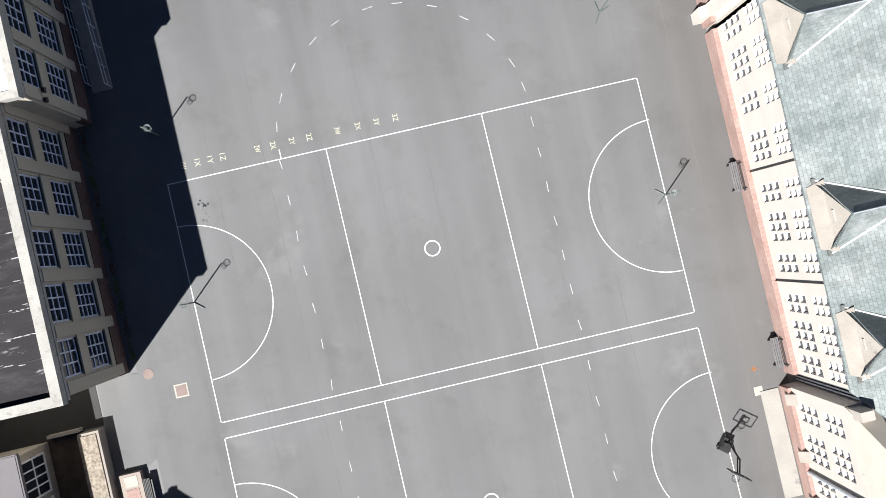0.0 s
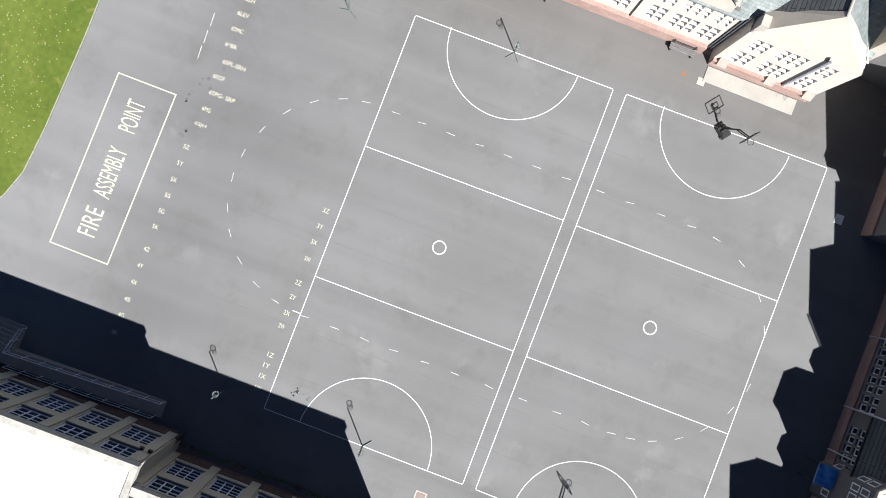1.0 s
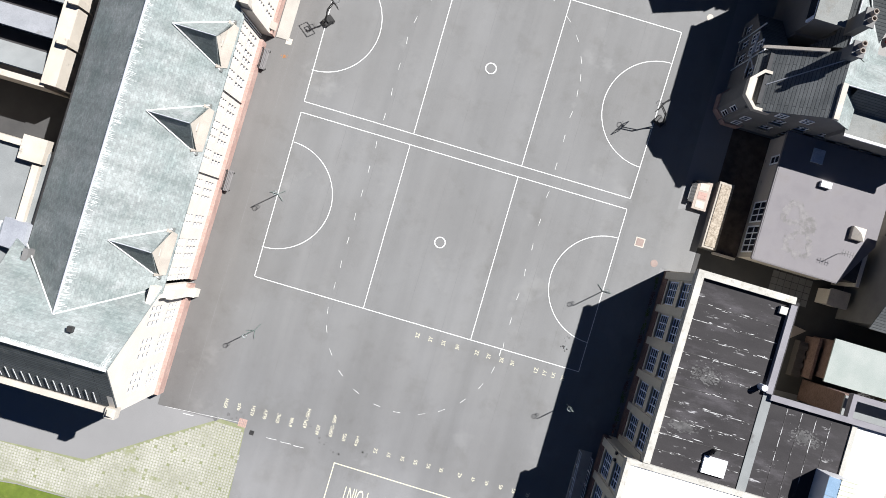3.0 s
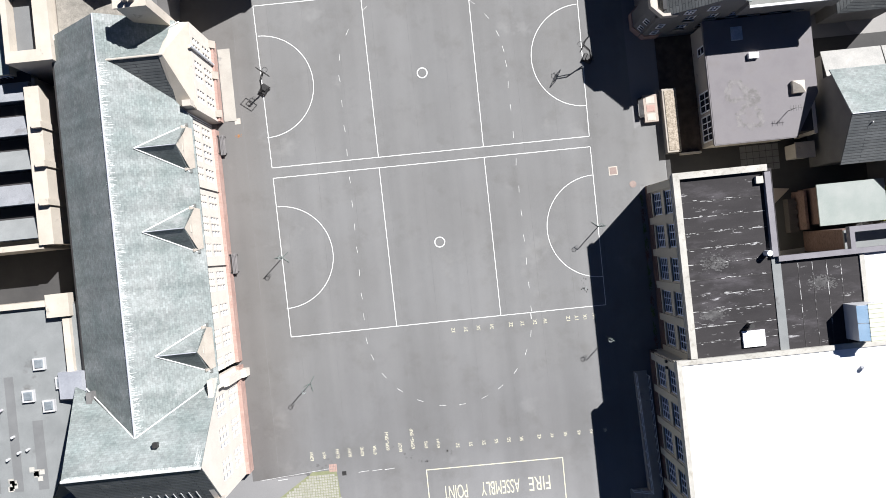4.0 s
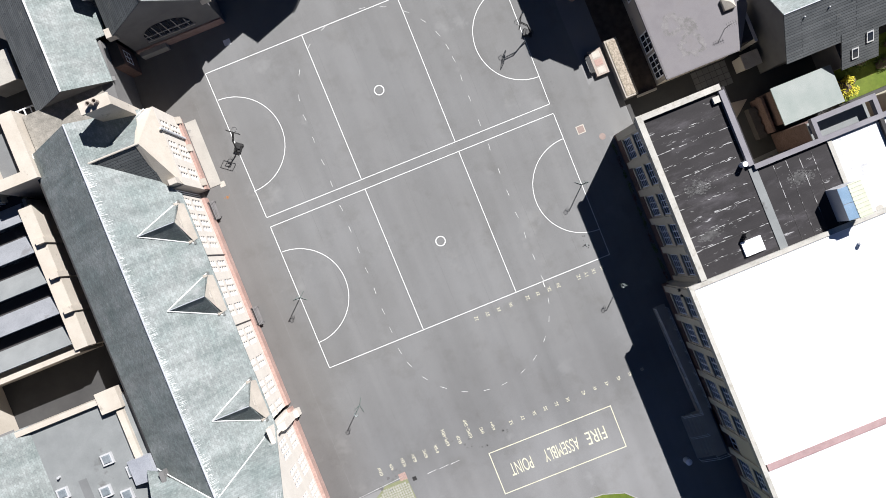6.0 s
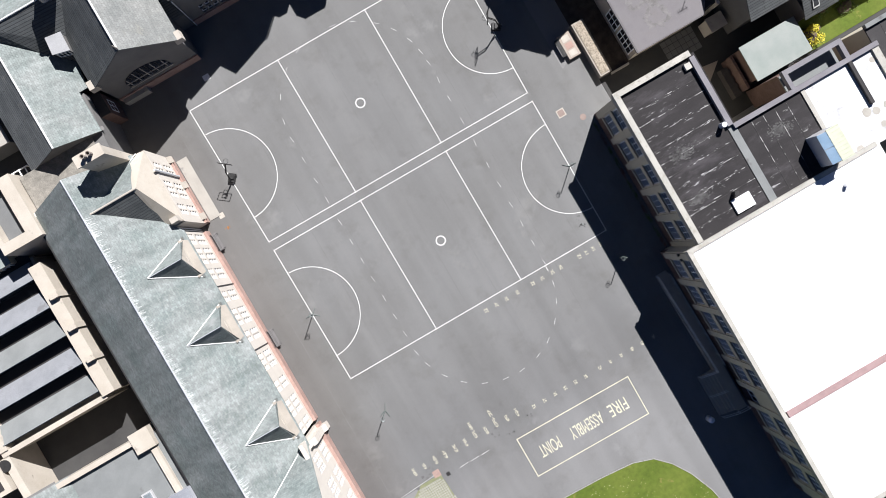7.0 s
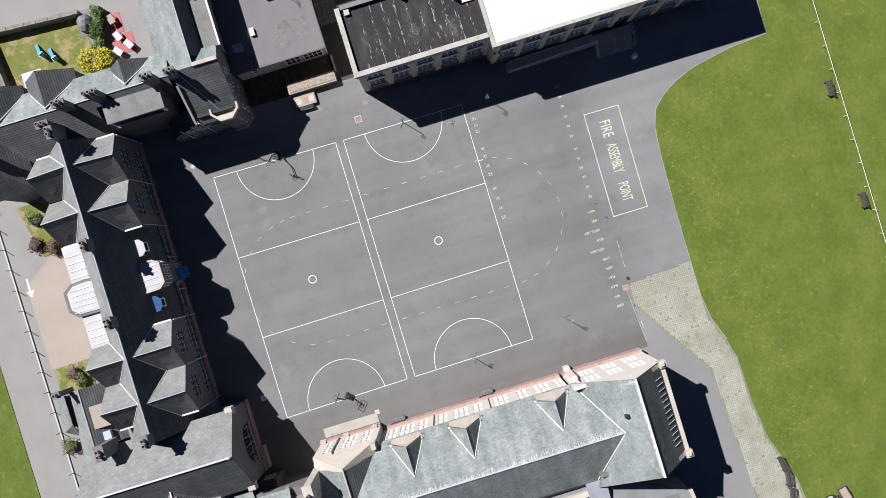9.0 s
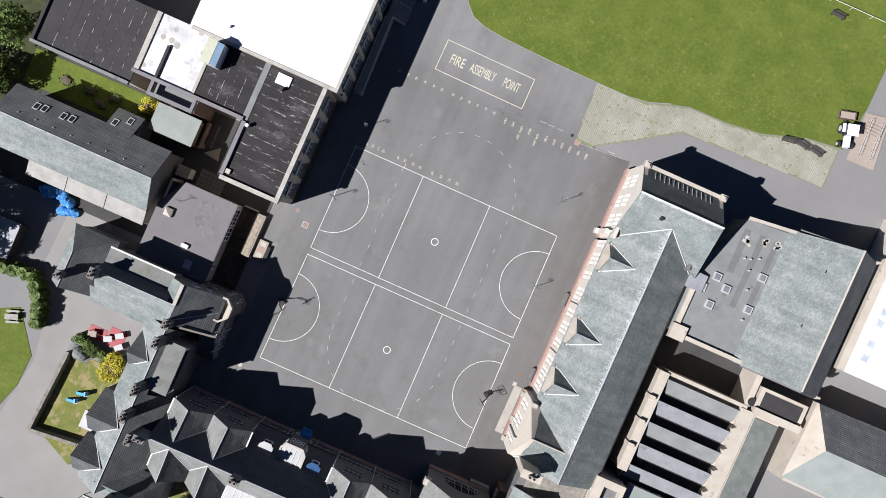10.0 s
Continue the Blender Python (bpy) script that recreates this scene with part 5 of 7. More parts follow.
for x in (GX0 - 0.05, GX1 + 0.05):
    part("kneeler", box(B(), x - 0.45, x + 0.45, GY0 - 0.22, GY0 + 0.75, GE - 0.75, GE + 0.12, 0.06), STONE, nw)
part("finial", tube(B(), (GR, GY0, GZ), (GR, GY0, GZ + 0.9), 0.12, 8, 0.03), STONE, nw)
chimney(nw, -11.5, 42.0, 6.5, 10.5, 1.6, 0.9, 2, HARL_GREY)
for i in range(5):
    part("roof_rib", box(B(), 4.0 + i * 0.62, 4.05 + i * 0.62, 38.4, 41.5, 7.38, 7.44), LEAD, street)
# link between hall and terrace
link = thing("link_building", (-26, 29, 0), "slated link building between hall and terrace", "school building")
part("body", prism(B(), [(-29.2, 22.6), (-22.5, 22.6), (-22.0, 28.6), (-23.2, 30.2), (-25.6, 35.6), (-29.2, 36.2)], 0, 5.8), HARL_GREY, link)
lz = lambda x: 8.4 - (x + 26.1) * 0.56
part("roof_slope", slab(B(), [(x, y, lz(x)) for x, y in ((-26.1, 24.6), (-26.1, 36.4), (-25.4, 35.9), (-23.3, 33.5), (-21.1, 31.5), (-21.4, 28.9), (-22.2, 28.7), (-22.2, 24.6))], 0.16), SLATE, link)
part("roof_slope", slab(B(), [(-26.1, 24.6, 8.4), (-26.1, 39.5, 8.4), (-29.9, 39.5, 5.7), (-29.9, 24.6, 5.7)], 0.16), SLATE_SHADE, link)
part("ridge", tube(B(), (-26.1, 24.6, 8.4), (-26.1, 39.5, 8.4), 0.09, 8), LEAD, link)
part("gable_wall", solid(B(), [[(-29.2, a, 5.8), (-22.0, a, 5.8), (-26.0, a, 8.25)] for a in (24.7, 25.1)]), HARL_GREY, link)
part("body", box(B(), -31.0, -23.4, 21.0, 24.7, 0, 5.9), HARL_GREY, link)
part("lead_flat", box(B(), -31.1, -23.4, 21.0, 24.7, 5.9, 6.02), RUBBLE, link)
part("body", box(B(), -26.0, -19.8, 33.6, 39.2, 0, 6.4), HARL_GREY, link)
part("roof_slope", slab(B(), [(-17.4, 36.4, 9.3), (-25.6, 36.4, 9.3), (-25.6, 35.6, 8.4), (-23.3, 33.4, 6.85), (-21.0, 31.4, 5.5), (-20.4, 32.6, 6.5), (-20.2, 33.3, 7.0)], 0.16), SLATE_SHADE, link)
part("roof_slope", slab(B(), [(-17.4, 36.4, 9.3), (-25.6, 36.4, 9.3), (-25.6, 39.6, 6.6), (-20.2, 39.6, 6.6)], 0.16), SLATE, link)
part("ridge", tube(B(), (-17.6, 36.4, 9.3), (-25.6, 36.4, 9.3), 0.09, 8), LEAD, link)
chimney(link, -19.4, 36.4, 7.5, 11.2, 1.3, 0.9, 2, HARL)
d = part("dormer", solid(B(), [[(-22.0, 32.3, 6.2), (-20.6, 31.9, 6.2), (-20.6, 31.9, 7.6), (-22.0, 32.3, 7.6)], [(-21.9, 33.6, 7.0), (-20.4, 33.4, 7.0), (-20.4, 33.4, 8.0), (-21.9, 33.6, 8.0)]]), HARL_GREY, link)
part("dormer_roof", slab(B(), [(-22.1, 32.2, 7.75), (-20.5, 31.8, 7.75), (-20.3, 33.5, 8.15), (-21.8, 33.7, 8.15)], 0.12), SHEET_WHITE, d)
window(d, wall_frame((-22.0, 32.22), (-20.6, 31.82)), 0.15, 1.3, 6.5, 7.5, 3, 1, WHITE_FRAME, 0.07, 0.08, 0.0)
porch = part("porch_body", box(B(), -22.4, -21.2, 26.4, 28.6, 0, 4.4), BROWN_BRICK, link)
part("porch_roof", box(B(), -22.4, -21.1, 26.3, 28.7, 4.4, 4.55), FELT, porch)
for y in (26.9,):
    window(porch, wall_frame((-21.16, y), (-21.16, y + 1.2)), 0, 1.2, 1.6, 3.2, 2, 2, WHITE_FRAME, 0.07, 0.08, 0.0)
# ---- buildings west of the hall ----
FELT_DARK = material("patched_felt", [(0.128, 0.130, 0.130), (0.160, 0.163, 0.163)], 0.85, 0.5, 30, 0.6, 0.3)
GREY_GLAZING = material("grey_skylight_glazing", [(0.13, 0.15, 0.165), (0.19, 0.21, 0.225)], 0.3, 2.0, 10, 0.7, 0.0)
wf = thing("west_flat_block", (-37, -10, 0), "grey felted flat roofed school block with skylights", "school building")
part("body", prism(B(), [(-31.6, -2.0), (-42.8, -2.0), (-42.8, -20.0), (-36.0, -19.4), (-31.6, -10.4)], 0, 5.7), HARL_GREY, wf)
part("roof_deck", prism(B(), [(-31.6, -2.2), (-42.6, -2.2), (-42.6, -19.8), (-36.0, -19.2), (-31.8, -10.4)], 5.7, 5.85), FELT_GREY, wf)
part("parapet", prism(B(), [(-35.8, -19.6), (-42.8, -20.4), (-42.8, -20.0), (-36.0, -19.2)], 5.6, 6.2), STONE, wf)
part("parapet", box(B(), -43.0, -34.3, -2.2, -1.7, 0, 6.3), HARL_DULL, wf)
part("parapet", box(B(), -33.2, -32.6, -8.5, -3.4, 5.0, 6.3), HARL_DULL, wf)
part("roof_turret", box(B(), -34.4, -32.4, -3.2, -1.2, 0, 6.5), HARL_DULL, wf)
part("lead_hood", solid(B(), [[(-34.0, y, 5.85), (-31.6, y, 5.85), (-31.6, y, 7.2), (-34.0, y, 6.4)] for y in (-10.3, -8.0)]), HOOD, wf)
for x, y in ((-35.2, -10.8), (-36.9, -9.8), (-35.7, -7.1), (-40.6, -8.5), (-40.6, -13.0), (-33.9, -8.9)):
    s = part("skylight", box(B(), x - 0.52, x + 0.52, y - 0.52, y + 0.52, 5.85, 6.15), SHEET_WHITE, wf)
    part("skylight_pane", box(B(), x - 0.38, x + 0.38, y - 0.38, y + 0.38, 6.15, 6.25, 0.08), GREY_GLAZING, s)
for x, y in ((-38.2, -14.6), (-39.2, -15.1), (-38.6, -13.2), (-39.4, -10.8), (-40.4, -7.0), (-37.4, -14.4)):
    part("roof_vent", tube(B(), (x, y, 5.85), (x, y, 6.25), 0.12, 8), SHEET_WHITE, wf)
for cx, cy in ((-39.2, -17.3), (-40.8, -17.6), (-37.0, -16.6)):
    p = B()
    for k in range(6):
        a, r = rng.uniform(0, 6.28), rng.uniform(0, 0.55)
        x, y = cx + r * math.cos(a), cy + r * math.sin(a)
        box(p, x - 0.22, x + 0.22, y - 0.22, y + 0.22, 5.85, 5.88)
    part("roof_patch", p, COPING, wf)
for x0, x1 in ((-36.9, -36.0), (-39.0, -38.2), (-40.9, -40.2)):
    part("felt_patch", box(B(), x0, x1, -18.0, -8.0 if x0 < -38 else -12.0, 5.85, 5.87), FELT_DARK, wf)

ws = thing("west_pitched_block", (-48, -11, 0), "green slated pitched block beside the flat roof", "school building")
block(ws, -53.4, -42.8, -20.4, -1.8, 0, 5.6, "body", HARL_GREY)
part("roof_slope", slab(B(), [(-49.8, -21.0, 9.0), (-49.8, -1.6, 9.0), (-41.4, -1.6, 5.9), (-41.4, -20.2, 5.9)], 0.16), SLATE, ws)
part("roof_slope", slab(B(), [(-49.8, -21.0, 9.0), (-49.8, -1.6, 9.0), (-53.6, -1.6, 5.8), (-53.6, -20.8, 5.8)], 0.16), SLATE_SHADE, ws)
part("ridge", tube(B(), (-49.8, -21.0, 9.0), (-49.8, -1.6, 9.0), 0.13, 8), STONE, ws)
for y in (-20.9, -1.8):
    part("gable_wall", solid(B(), [[(-53.4, a, 5.6), (-42.8, a, 5.6), (-49.8, a, 8.85)] for a in (y, y + 0.4)]), HARL_GREY, ws)
    part("finial", tube(B(), (-53.5, y, 5.6), (-53.5, y, 6.6), 0.3, 8, 0.15), STONE, ws)
for y in (-17.0, -9.5):
    part("roof_light", box(B(), -47.2, -46.8, y, y + 0.4, 7.6, 7.95), BLACK_METAL, ws)

# saw-tooth workshop
HOOD_PALE = material("bluish_grey_felt", [(0.18, 0.187, 0.20), (0.225, 0.23, 0.245)], 0.8, 0.7, 12, 0.7, 0.2, spots=(0.15, 0.15, 0.155), spot_scale=0.5, spot_at=0.6)
saw = thing("sawtooth_workshop", (-40, 10, 0), "workshop with saw-tooth glazed roofs behind cream walls", "workshop")
part("body", box(B(), -46.0, -34.9, 3.4, 18.4, 0, 3.6), HARL_DULL, saw)
for i in range(5):
    y = 3.9 + i * 3.05
    t = part("sawtooth_roof", solid(B(), [[(x, y, 5.1), (x, y + 1.9, 4.0), (x, y + 1.9, 3.6), (x, y, 3.6)] for x in (-45.6, -35.2)]), FELT_GREY if i in (0, 2) else HOOD_PALE, saw)
    part("glazing", box(B(), -45.6, -35.2, y - 0.06, y - 0.01, 3.7, 5.05), GLASS, t)
    part("gutter", box(B(), -45.6, -35.2, y + 1.9, y + 3.0, 3.6, 3.66), FELT, t)
part("parapet", box(B(), -35.1, -33.8, 3.2, 17.2, 0, 5.2), HARL_DULL, saw)
for y in (6.6, 10.0, 13.4):
    part("buttress", box(B(), -34.5, -33.6, y, y + 0.6, 0, 5.75, 0.03), HARL_DULL, saw)
part("parapet", box(B(), -46.3, -34.9, 2.9, 3.4, 0, 4.9), HARL_DULL, saw)
scal = [(-47.5, 18.6), (-47.5, 3.4)]
for i in range(5):
    y = 3.4 + i * 3.05
    scal += [(-45.45, y), (-45.5, y + 1.4), (-45.95, y + 2.2), (-46.05, y + 2.6), (-45.6, y + 3.0)]
part("parapet", prism(B(), scal, 0, 5.05), HARL_DULL, saw)
# solid black disc painted for the dark inside a rounded recess
part("arched_recess", tube(B(), (-46.6, 2.2, 4.0), (-46.6, 2.2, 4.86), 0.6, 14), BLACK_METAL, saw)
wing = thing("workshop_yard_wall", (-40, 1, 0), "cream wall round a dark narrow service yard", "wall")
part("wall_panel", box(B(), -46.6, -45.8, -1.7, 2.9, 0, 4.8), HARL_DULL, wing)
gt = thing("water_tank_block", (-33, 22, 0), "beige walled open roof tank block at the hall end", "annexe")
part("tank_wall", box(B(), -35.2, -31.2, 18.7, 25.1, 0, 6.2), HARL_DULL, gt)
for x0, x1, y0, y1 in ((-35.2, -34.7, 18.7, 25.1), (-32.5, -31.2, 18.7, 25.1), (-34.7, -32.5, 24.6, 25.1), (-34.7, -32.5, 18.7, 19.7)):
    part("tank_rim", box(B(), x0, x1, y0, y1, 6.2, 7.4), HARL_DULL, gt)
part("tank_floor", box(B(), -34.7, -32.5, 19.7, 24.6, 6.2, 6.26), FELT_DARK, gt)
wa = thing("workshop_annexe", (-40, 22, 0), "annexe with pale green flat roof behind the workshop", "annexe")
part("body", box(B(), -44.6, -36.4, 18.6, 24.7, 0, 4.9), RENDER, wa)
part("roof_deck", box(B(), -44.7, -36.3, 18.5, 24.8, 4.9, 5.03), ROOF_GREEN, wa)
for k in range(5):
    window(wa, wall_frame((-44.6, 18.56), (-36.4, 18.56)), 0.5 + k * 1.6, 1.5 + k * 1.6, 3.2, 4.3, 2, 1, WHITE_FRAME, 0.06, 0.08, -0.06)
pg = thing("pergola", (-38, 26, 0), "white timber ladder pergola beside the annexe", "pergola")
for y in (25.75, 26.55):
    part("rail", box(B(), -45.2, -31.2, y - 0.05, y + 0.05, 2.7, 2.85), LINE, pg)
for k in range(22):
    part("rung", box(B(), -45.0 + k * 0.64, -44.9 + k * 0.64, 25.8, 26.5, 2.76, 2.86), LINE, pg)
for k in range(6):
    for y in (25.75, 26.55):
        part("post", box(B(), -45.1 + k * 2.75, -45.0 + k * 2.75, y - 0.05, y + 0.05, 0, 2.7), LINE, pg)
fo = thing("flat_outbuilding", (-33, 31, 0), "low outbuilding with grey felt flat roof", "outbuilding")
part("body", box(B(), -34.6, -31.4, 29.3, 32.0, 0, 3.4), HARL_GREY, fo)
part("roof_deck", box(B(), -34.8, -31.2, 29.1, 32.2, 3.4, 3.55), CONCRETE, fo)
gr = thing("green_flat_annexe", (-49, 9, 0), "annexe with mossy green flat roof", "annexe")
part("body", box(B(), -51.0, -47.6, 3.6, 18.0, 0, 5.0), HARL_DULL, gr)
part("roof_deck", box(B(), -50.9, -47.7, 3.9, 18.0, 5.0, 5.12), ROOF_MOSS, gr)
part("body", box(B(), -53.6, -47.0, -0.2, 3.4, 0, 5.0), HARL_DULL, gr)
part("roof_deck", box(B(), -53.0, -47.6, 0.3, 2.6, 5.0, 5.1), FELT, gr)
part("parapet", box(B(), -53.6, -47.0, 2.6, 3.6, 5.0, 5.5), HARL_DULL, gr)
hs = thing("west_slate_house", (-62, 2, 0), "slated house with pale gable west of the workshop", "house")
block(hs, -72, -54.6, -1.2, 10.0, 0, 4.6, "body", HARL_DULL)
part("roof_slope", slab(B(), [(-56.6, 4.0, 7.4), (-72, 4.0, 7.4), (-72, -1.6, 4.6), (-54.9, -1.2, 4.6)], 0.15), SLATE_SHADE, hs)
part("roof_slope", slab(B(), [(-56.6, 4.0, 7.4), (-72, 4.0, 7.4), (-72, 10.2, 4.6), (-54.3, 9.6, 4.6)], 0.15), ROOF_GREEN, hs)
part("hip_wall", slab(B(), [(-56.6, 4.0, 7.4), (-54.9, -1.2, 4.6), (-54.3, 9.6, 4.6)], 0.2), HARL_DULL, hs)
wh = thing("white_roofed_hall", (-62, -13, 0), "low building with white sheet roof and roof windows", "building")
block(wh, -70, -56.0, -28, -6.6, 0, 4.2, "body", HARL_DULL)
part("roof_deck", box(B(), -70, -56.3, -28, -6.4, 4.2, 4.35), MEMBRANE, wh)
part("parapet", box(B(), -56.3, -55.2, -28, -6.4, 0, 4.3), HARL_DULL, wh)
for y in (-9.0, -11.0, -14.0, -15.6, -18.5, -20.1):
    for x in (-58.0,):
        s = part("roof_window", box(B(), x - 0.6, x + 0.6, y - 0.5, y + 0.5, 4.35, 4.45), LEAD, wh)
        part("pane", box(B(), x - 0.45, x + 0.45, y - 0.38, y + 0.38, 4.45, 4.47), DOME, s)
# ---- north-east buildings ----
head = thing("turreted_schoolhouse", (23, 19, 0), "grey harled schoolhouse with octagonal stone-topped bay", "school building")
block(head, 21.2, 27.2, 17.8, 22.0, 0, 6.8)
hw = [(0.5, 1.3, 0.6, 2.0), (1.9, 2.7, 0.6, 2.3), (3.2, 4.0, 0.6, 2.3)]
wall(head, (20.7, 26.4), (20.7, 22.2), 0, 2.6, hw, HARL_GREY, thick=0.4)
part("half_gable", solid(B(), [[(x, 26.4, 2.6), (x, 22.2, 2.6), (x, 22.2, 6.6)] for x in (20.7, 21.1)]), HARL_GREY, head)
for y, v in ((24.0, 3.1), (22.9, 3.1), (22.9, 4.6)):
    window(head, wall_frame((20.7, y + 0.4), (20.7, y - 0.4)), 0, 0.8, v, v + 1.3, 2, 2, WHITE_FRAME, 0.06, 0.09, -0.06)
wall(head, (20.7, 22.2), (20.7, 17.4), 0, 5.95, [(0.9, 1.8, 3.9, 5.4)], HARL_GREY, thick=0.4)
for o in hw:
    window(head, wall_frame((20.7, 26.4), (20.7, 22.2)), *o, 2, 2, WHITE_FRAME, 0.06, 0.09, 0.12, STONE)
window(head, wall_frame((20.7, 22.2), (20.7, 17.4)), 0.9, 1.8, 3.9, 5.4, 2, 2, WHITE_FRAME, 0.06, 0.09, 0.12, STONE)
sw_ops = [(3.0 + i * 2.0, 4.0 + i * 2.0, v, v + 1.5) for i in range(6) for v in (1.4, 3.9)]
wall(head, (20.7, 17.4), (36.6, 17.4), 0, 5.95, sw_ops, HARL_GREY, thick=0.4)
for o in sw_ops:
    window(head, wall_frame((20.7, 17.4), (36.6, 17.4)), *o, 2, 2, WHITE_FRAME, 0.06, 0.09, 0.12, STONE)
# gabled roof with its ridge running north and a long west slope behind the bay
HX, HZ = 26.0, 10.05
hz = lambda x: 6.05 + (x - 20.5) * 0.727
part("gable_wall", solid(B(), [[(20.7, a, 5.9), (28.0, a, 5.9), (28.0, a, 8.3), (HX, a, HZ - 0.15)] for a in (22.1, 22.45)]), HARL_GREY, head)
part("gable_wall", solid(B(), [[(21.0, a, 5.95), (27.75, a, 5.95), (27.75, a, 8.35), (HX, a, HZ - 0.12), (21.4, a, hz(21.4) - 0.12)] for a in (17.4, 17.8)]), HARL_GREY, head)
part("upper_wall", box(B(), 27.75, 36.6, 17.4, 17.7, 5.95, 7.95), HARL_GREY, head)
part("roof_slope", slab(B(), [(HX, 17.25, HZ), (HX, 22.5, HZ), (20.5, 22.5, hz(20.5)), (20.5, 19.3, hz(20.5)), (21.4, 17.25, hz(21.4))]), SLATE_SHADE, head)
part("roof_slope", slab(B(), [(HX, 17.25, HZ), (HX, 22.5, HZ), (28.1, 22.5, 8.45), (28.1, 17.25, 8.45)]), SLATE, head)
part("hip_flashing", tube(B(), (HX - 0.2, 21.9, HZ - 0.1), (21.5, 19.4, hz(21.5) + 0.04), 0.05, 6), HOOD, head)
part("ridge_cope", box(B(), HX - 0.1, HX + 0.38, 17.2, 20.1, HZ - 0.12, HZ + 0.12, 0.03), STONE, head)
for x, v in ((23.5, 6.1), (25.4, 6.5)):
    window(head, wall_frame((x - 0.4, 17.4), (x + 0.4, 17.4)), 0, 0.8, v, v + 1.1, 2, 2, WHITE_FRAME, 0.06, 0.09, -0.06)
part("wallhead_cope", solid(B(), [[(x, 22.35, z), (x, 22.6, z), (x, 22.6, z + 0.3), (x, 22.35, z + 0.3)] for x, z in ((20.6, 6.1), (24.6, 9.05))]), STONE, head)
part("low_roof", slab(B(), [(20.66, 22.5, 6.4), (22.9, 22.5, 6.4), (22.9, 26.5, 2.6), (20.66, 26.5, 2.6)], 0.14), SLATE_SHADE, head)
wall(head, (22.8, 26.4), (20.7, 26.4), 0, 2.5, [], HARL_GREY, thick=0.35)
bc, br_ = (21.75, 18.85), 1.74
octo = lambda r: [(bc[0] + r * math.cos(radians(22.5 + 45 * i)), bc[1] + r * math.sin(radians(22.5 + 45 * i))) for i in range(8)]
part("bay_wall", prism(B(), octo(br_), 0, 6.3), HARL_GREY, head)
part("bay_plinth", prism(B(), octo(br_ + 0.12), 0, 1.0), SANDSTONE, head)
for i in (4, 5):
    p, q = octo(br_)[i], octo(br_)[i + 1]
    f = wall_frame(p, q)
    L_ = (Vector(q) - Vector(p)).length
    for v in (1.3, 3.2):
        window(head, f, L_ / 2 - 0.32, L_ / 2 + 0.32, v, v + 1.1, 1, 2, WHITE_FRAME, 0.06, 0.08, -0.05)
rim = B()
oo, oi = octo(br_ + 0.06), octo(br_ - 0.2)
for i in range(8):
    if i in (6, 7, 0):
        continue
    prism(rim, [oo[i], oo[(i + 1) % 8], oi[(i + 1) % 8], oi[i]], 6.3, 6.95)
bmesh.ops.remove_doubles(rim, verts=rim.verts, dist=1e-3)
part("stone_parapet", rim, STONE, head)
part("bay_deck", prism(B(), octo(br_ - 0.2), 6.3, 6.36), STONE, head)
for p, q in (((20.55, 24.6, 0.2), (20.55, 24.6, 5.8)), ((20.55, 22.0, 0.2), (20.55, 22.0, 7.0)), ((20.55, 23.9, 4.6), (20.55, 20.8, 4.0)), ((20.5, 22.8, 3.6), (20.5, 20.6, 5.9))):
    part("pipe", tube(B(), p, q, 0.06, 8), GALV, head)
chimney(head, 25.75, 22.3, 6.0, 11.4, 0.75, 1.0, 2, HARL_GREY, "y")

nwing = thing("schoolhouse_rear_wing", (32, 21, 0), "rear wing with lead flat and pale slate slope", "school building")
block(nwing, 27.5, 36.6, 17.6, 24.6, 0, 5.2, "body", HARL_GREY)
part("flat_roof", box(B(), 28.0, 36.8, 16.9, 18.9, 8.0, 8.15), LEAD_ROOF, nwing)
part("roof_edge", box(B(), 28.0, 36.8, 16.8, 17.0, 8.0, 8.2), LEAD, nwing)
block(nwing, 28.0, 36.6, 17.1, 18.8, 5.2, 8.0, "body", HARL_GREY)
part("roof_slope", slab(B(), [(27.2, 20.0, 10.1), (36.8, 20.0, 10.1), (36.8, 18.9, 8.1), (27.2, 18.9, 8.1)]), SLATE_SHADE, nwing)
part("roof_slope", slab(B(), [(26.2, 20.0, 10.1), (36.8, 20.0, 10.1), (36.8, 22.5, 7.9), (26.2, 22.5, 7.9)]), SLATE, nwing)
part("ridge", tube(B(), (26.2, 20.0, 10.1), (36.8, 20.0, 10.1), 0.05, 6), HOOD, nwing)
part("roof_slope", slab(B(), [(27.6, 22.5, 7.6), (37.6, 22.5, 7.6), (37.6, 24.9, 5.4), (27.6, 24.9, 5.4)]), SLATE, nwing)
block(nwing, 27.6, 36.6, 18.8, 22.4, 5.2, 7.7, "body", HARL_GREY)
part("gable_wall", box(B(), 36.3, 36.6, 18.6, 22.4, 7.7, 8.0), HARL_GREY, nwing)
chimney(nwing, 36.4, 20.2, 7.0, 11.4, 0.7, 1.2, 2, HARL_GREY, "y")

erange = thing("east_range", (27, 35, 0), "slated range with chimneys linking terrace and schoolhouse", "school building")
block(erange, 23.0, 29.5, 24.4, 46.0, 0, 5.8, "body", HARL_GREY)
part("roof_slope", slab(B(), [(26.3, 23.4, 8.5), (26.3, 46.2, 8.5), (29.9, 46.2, 5.9), (29.9, 23.4, 5.9)]), SLATE, erange)
part("roof_slope", slab(B(), [(26.3, 23.4, 8.5), (26.3, 46.2, 8.5), (22.0, 42.4, 5.2), (22.0, 32.3, 5.2), (25.4, 32.3, 7.8), (25.4, 24.5, 7.8), (24.0, 23.4, 6.75)]), SLATE_SHADE, erange)
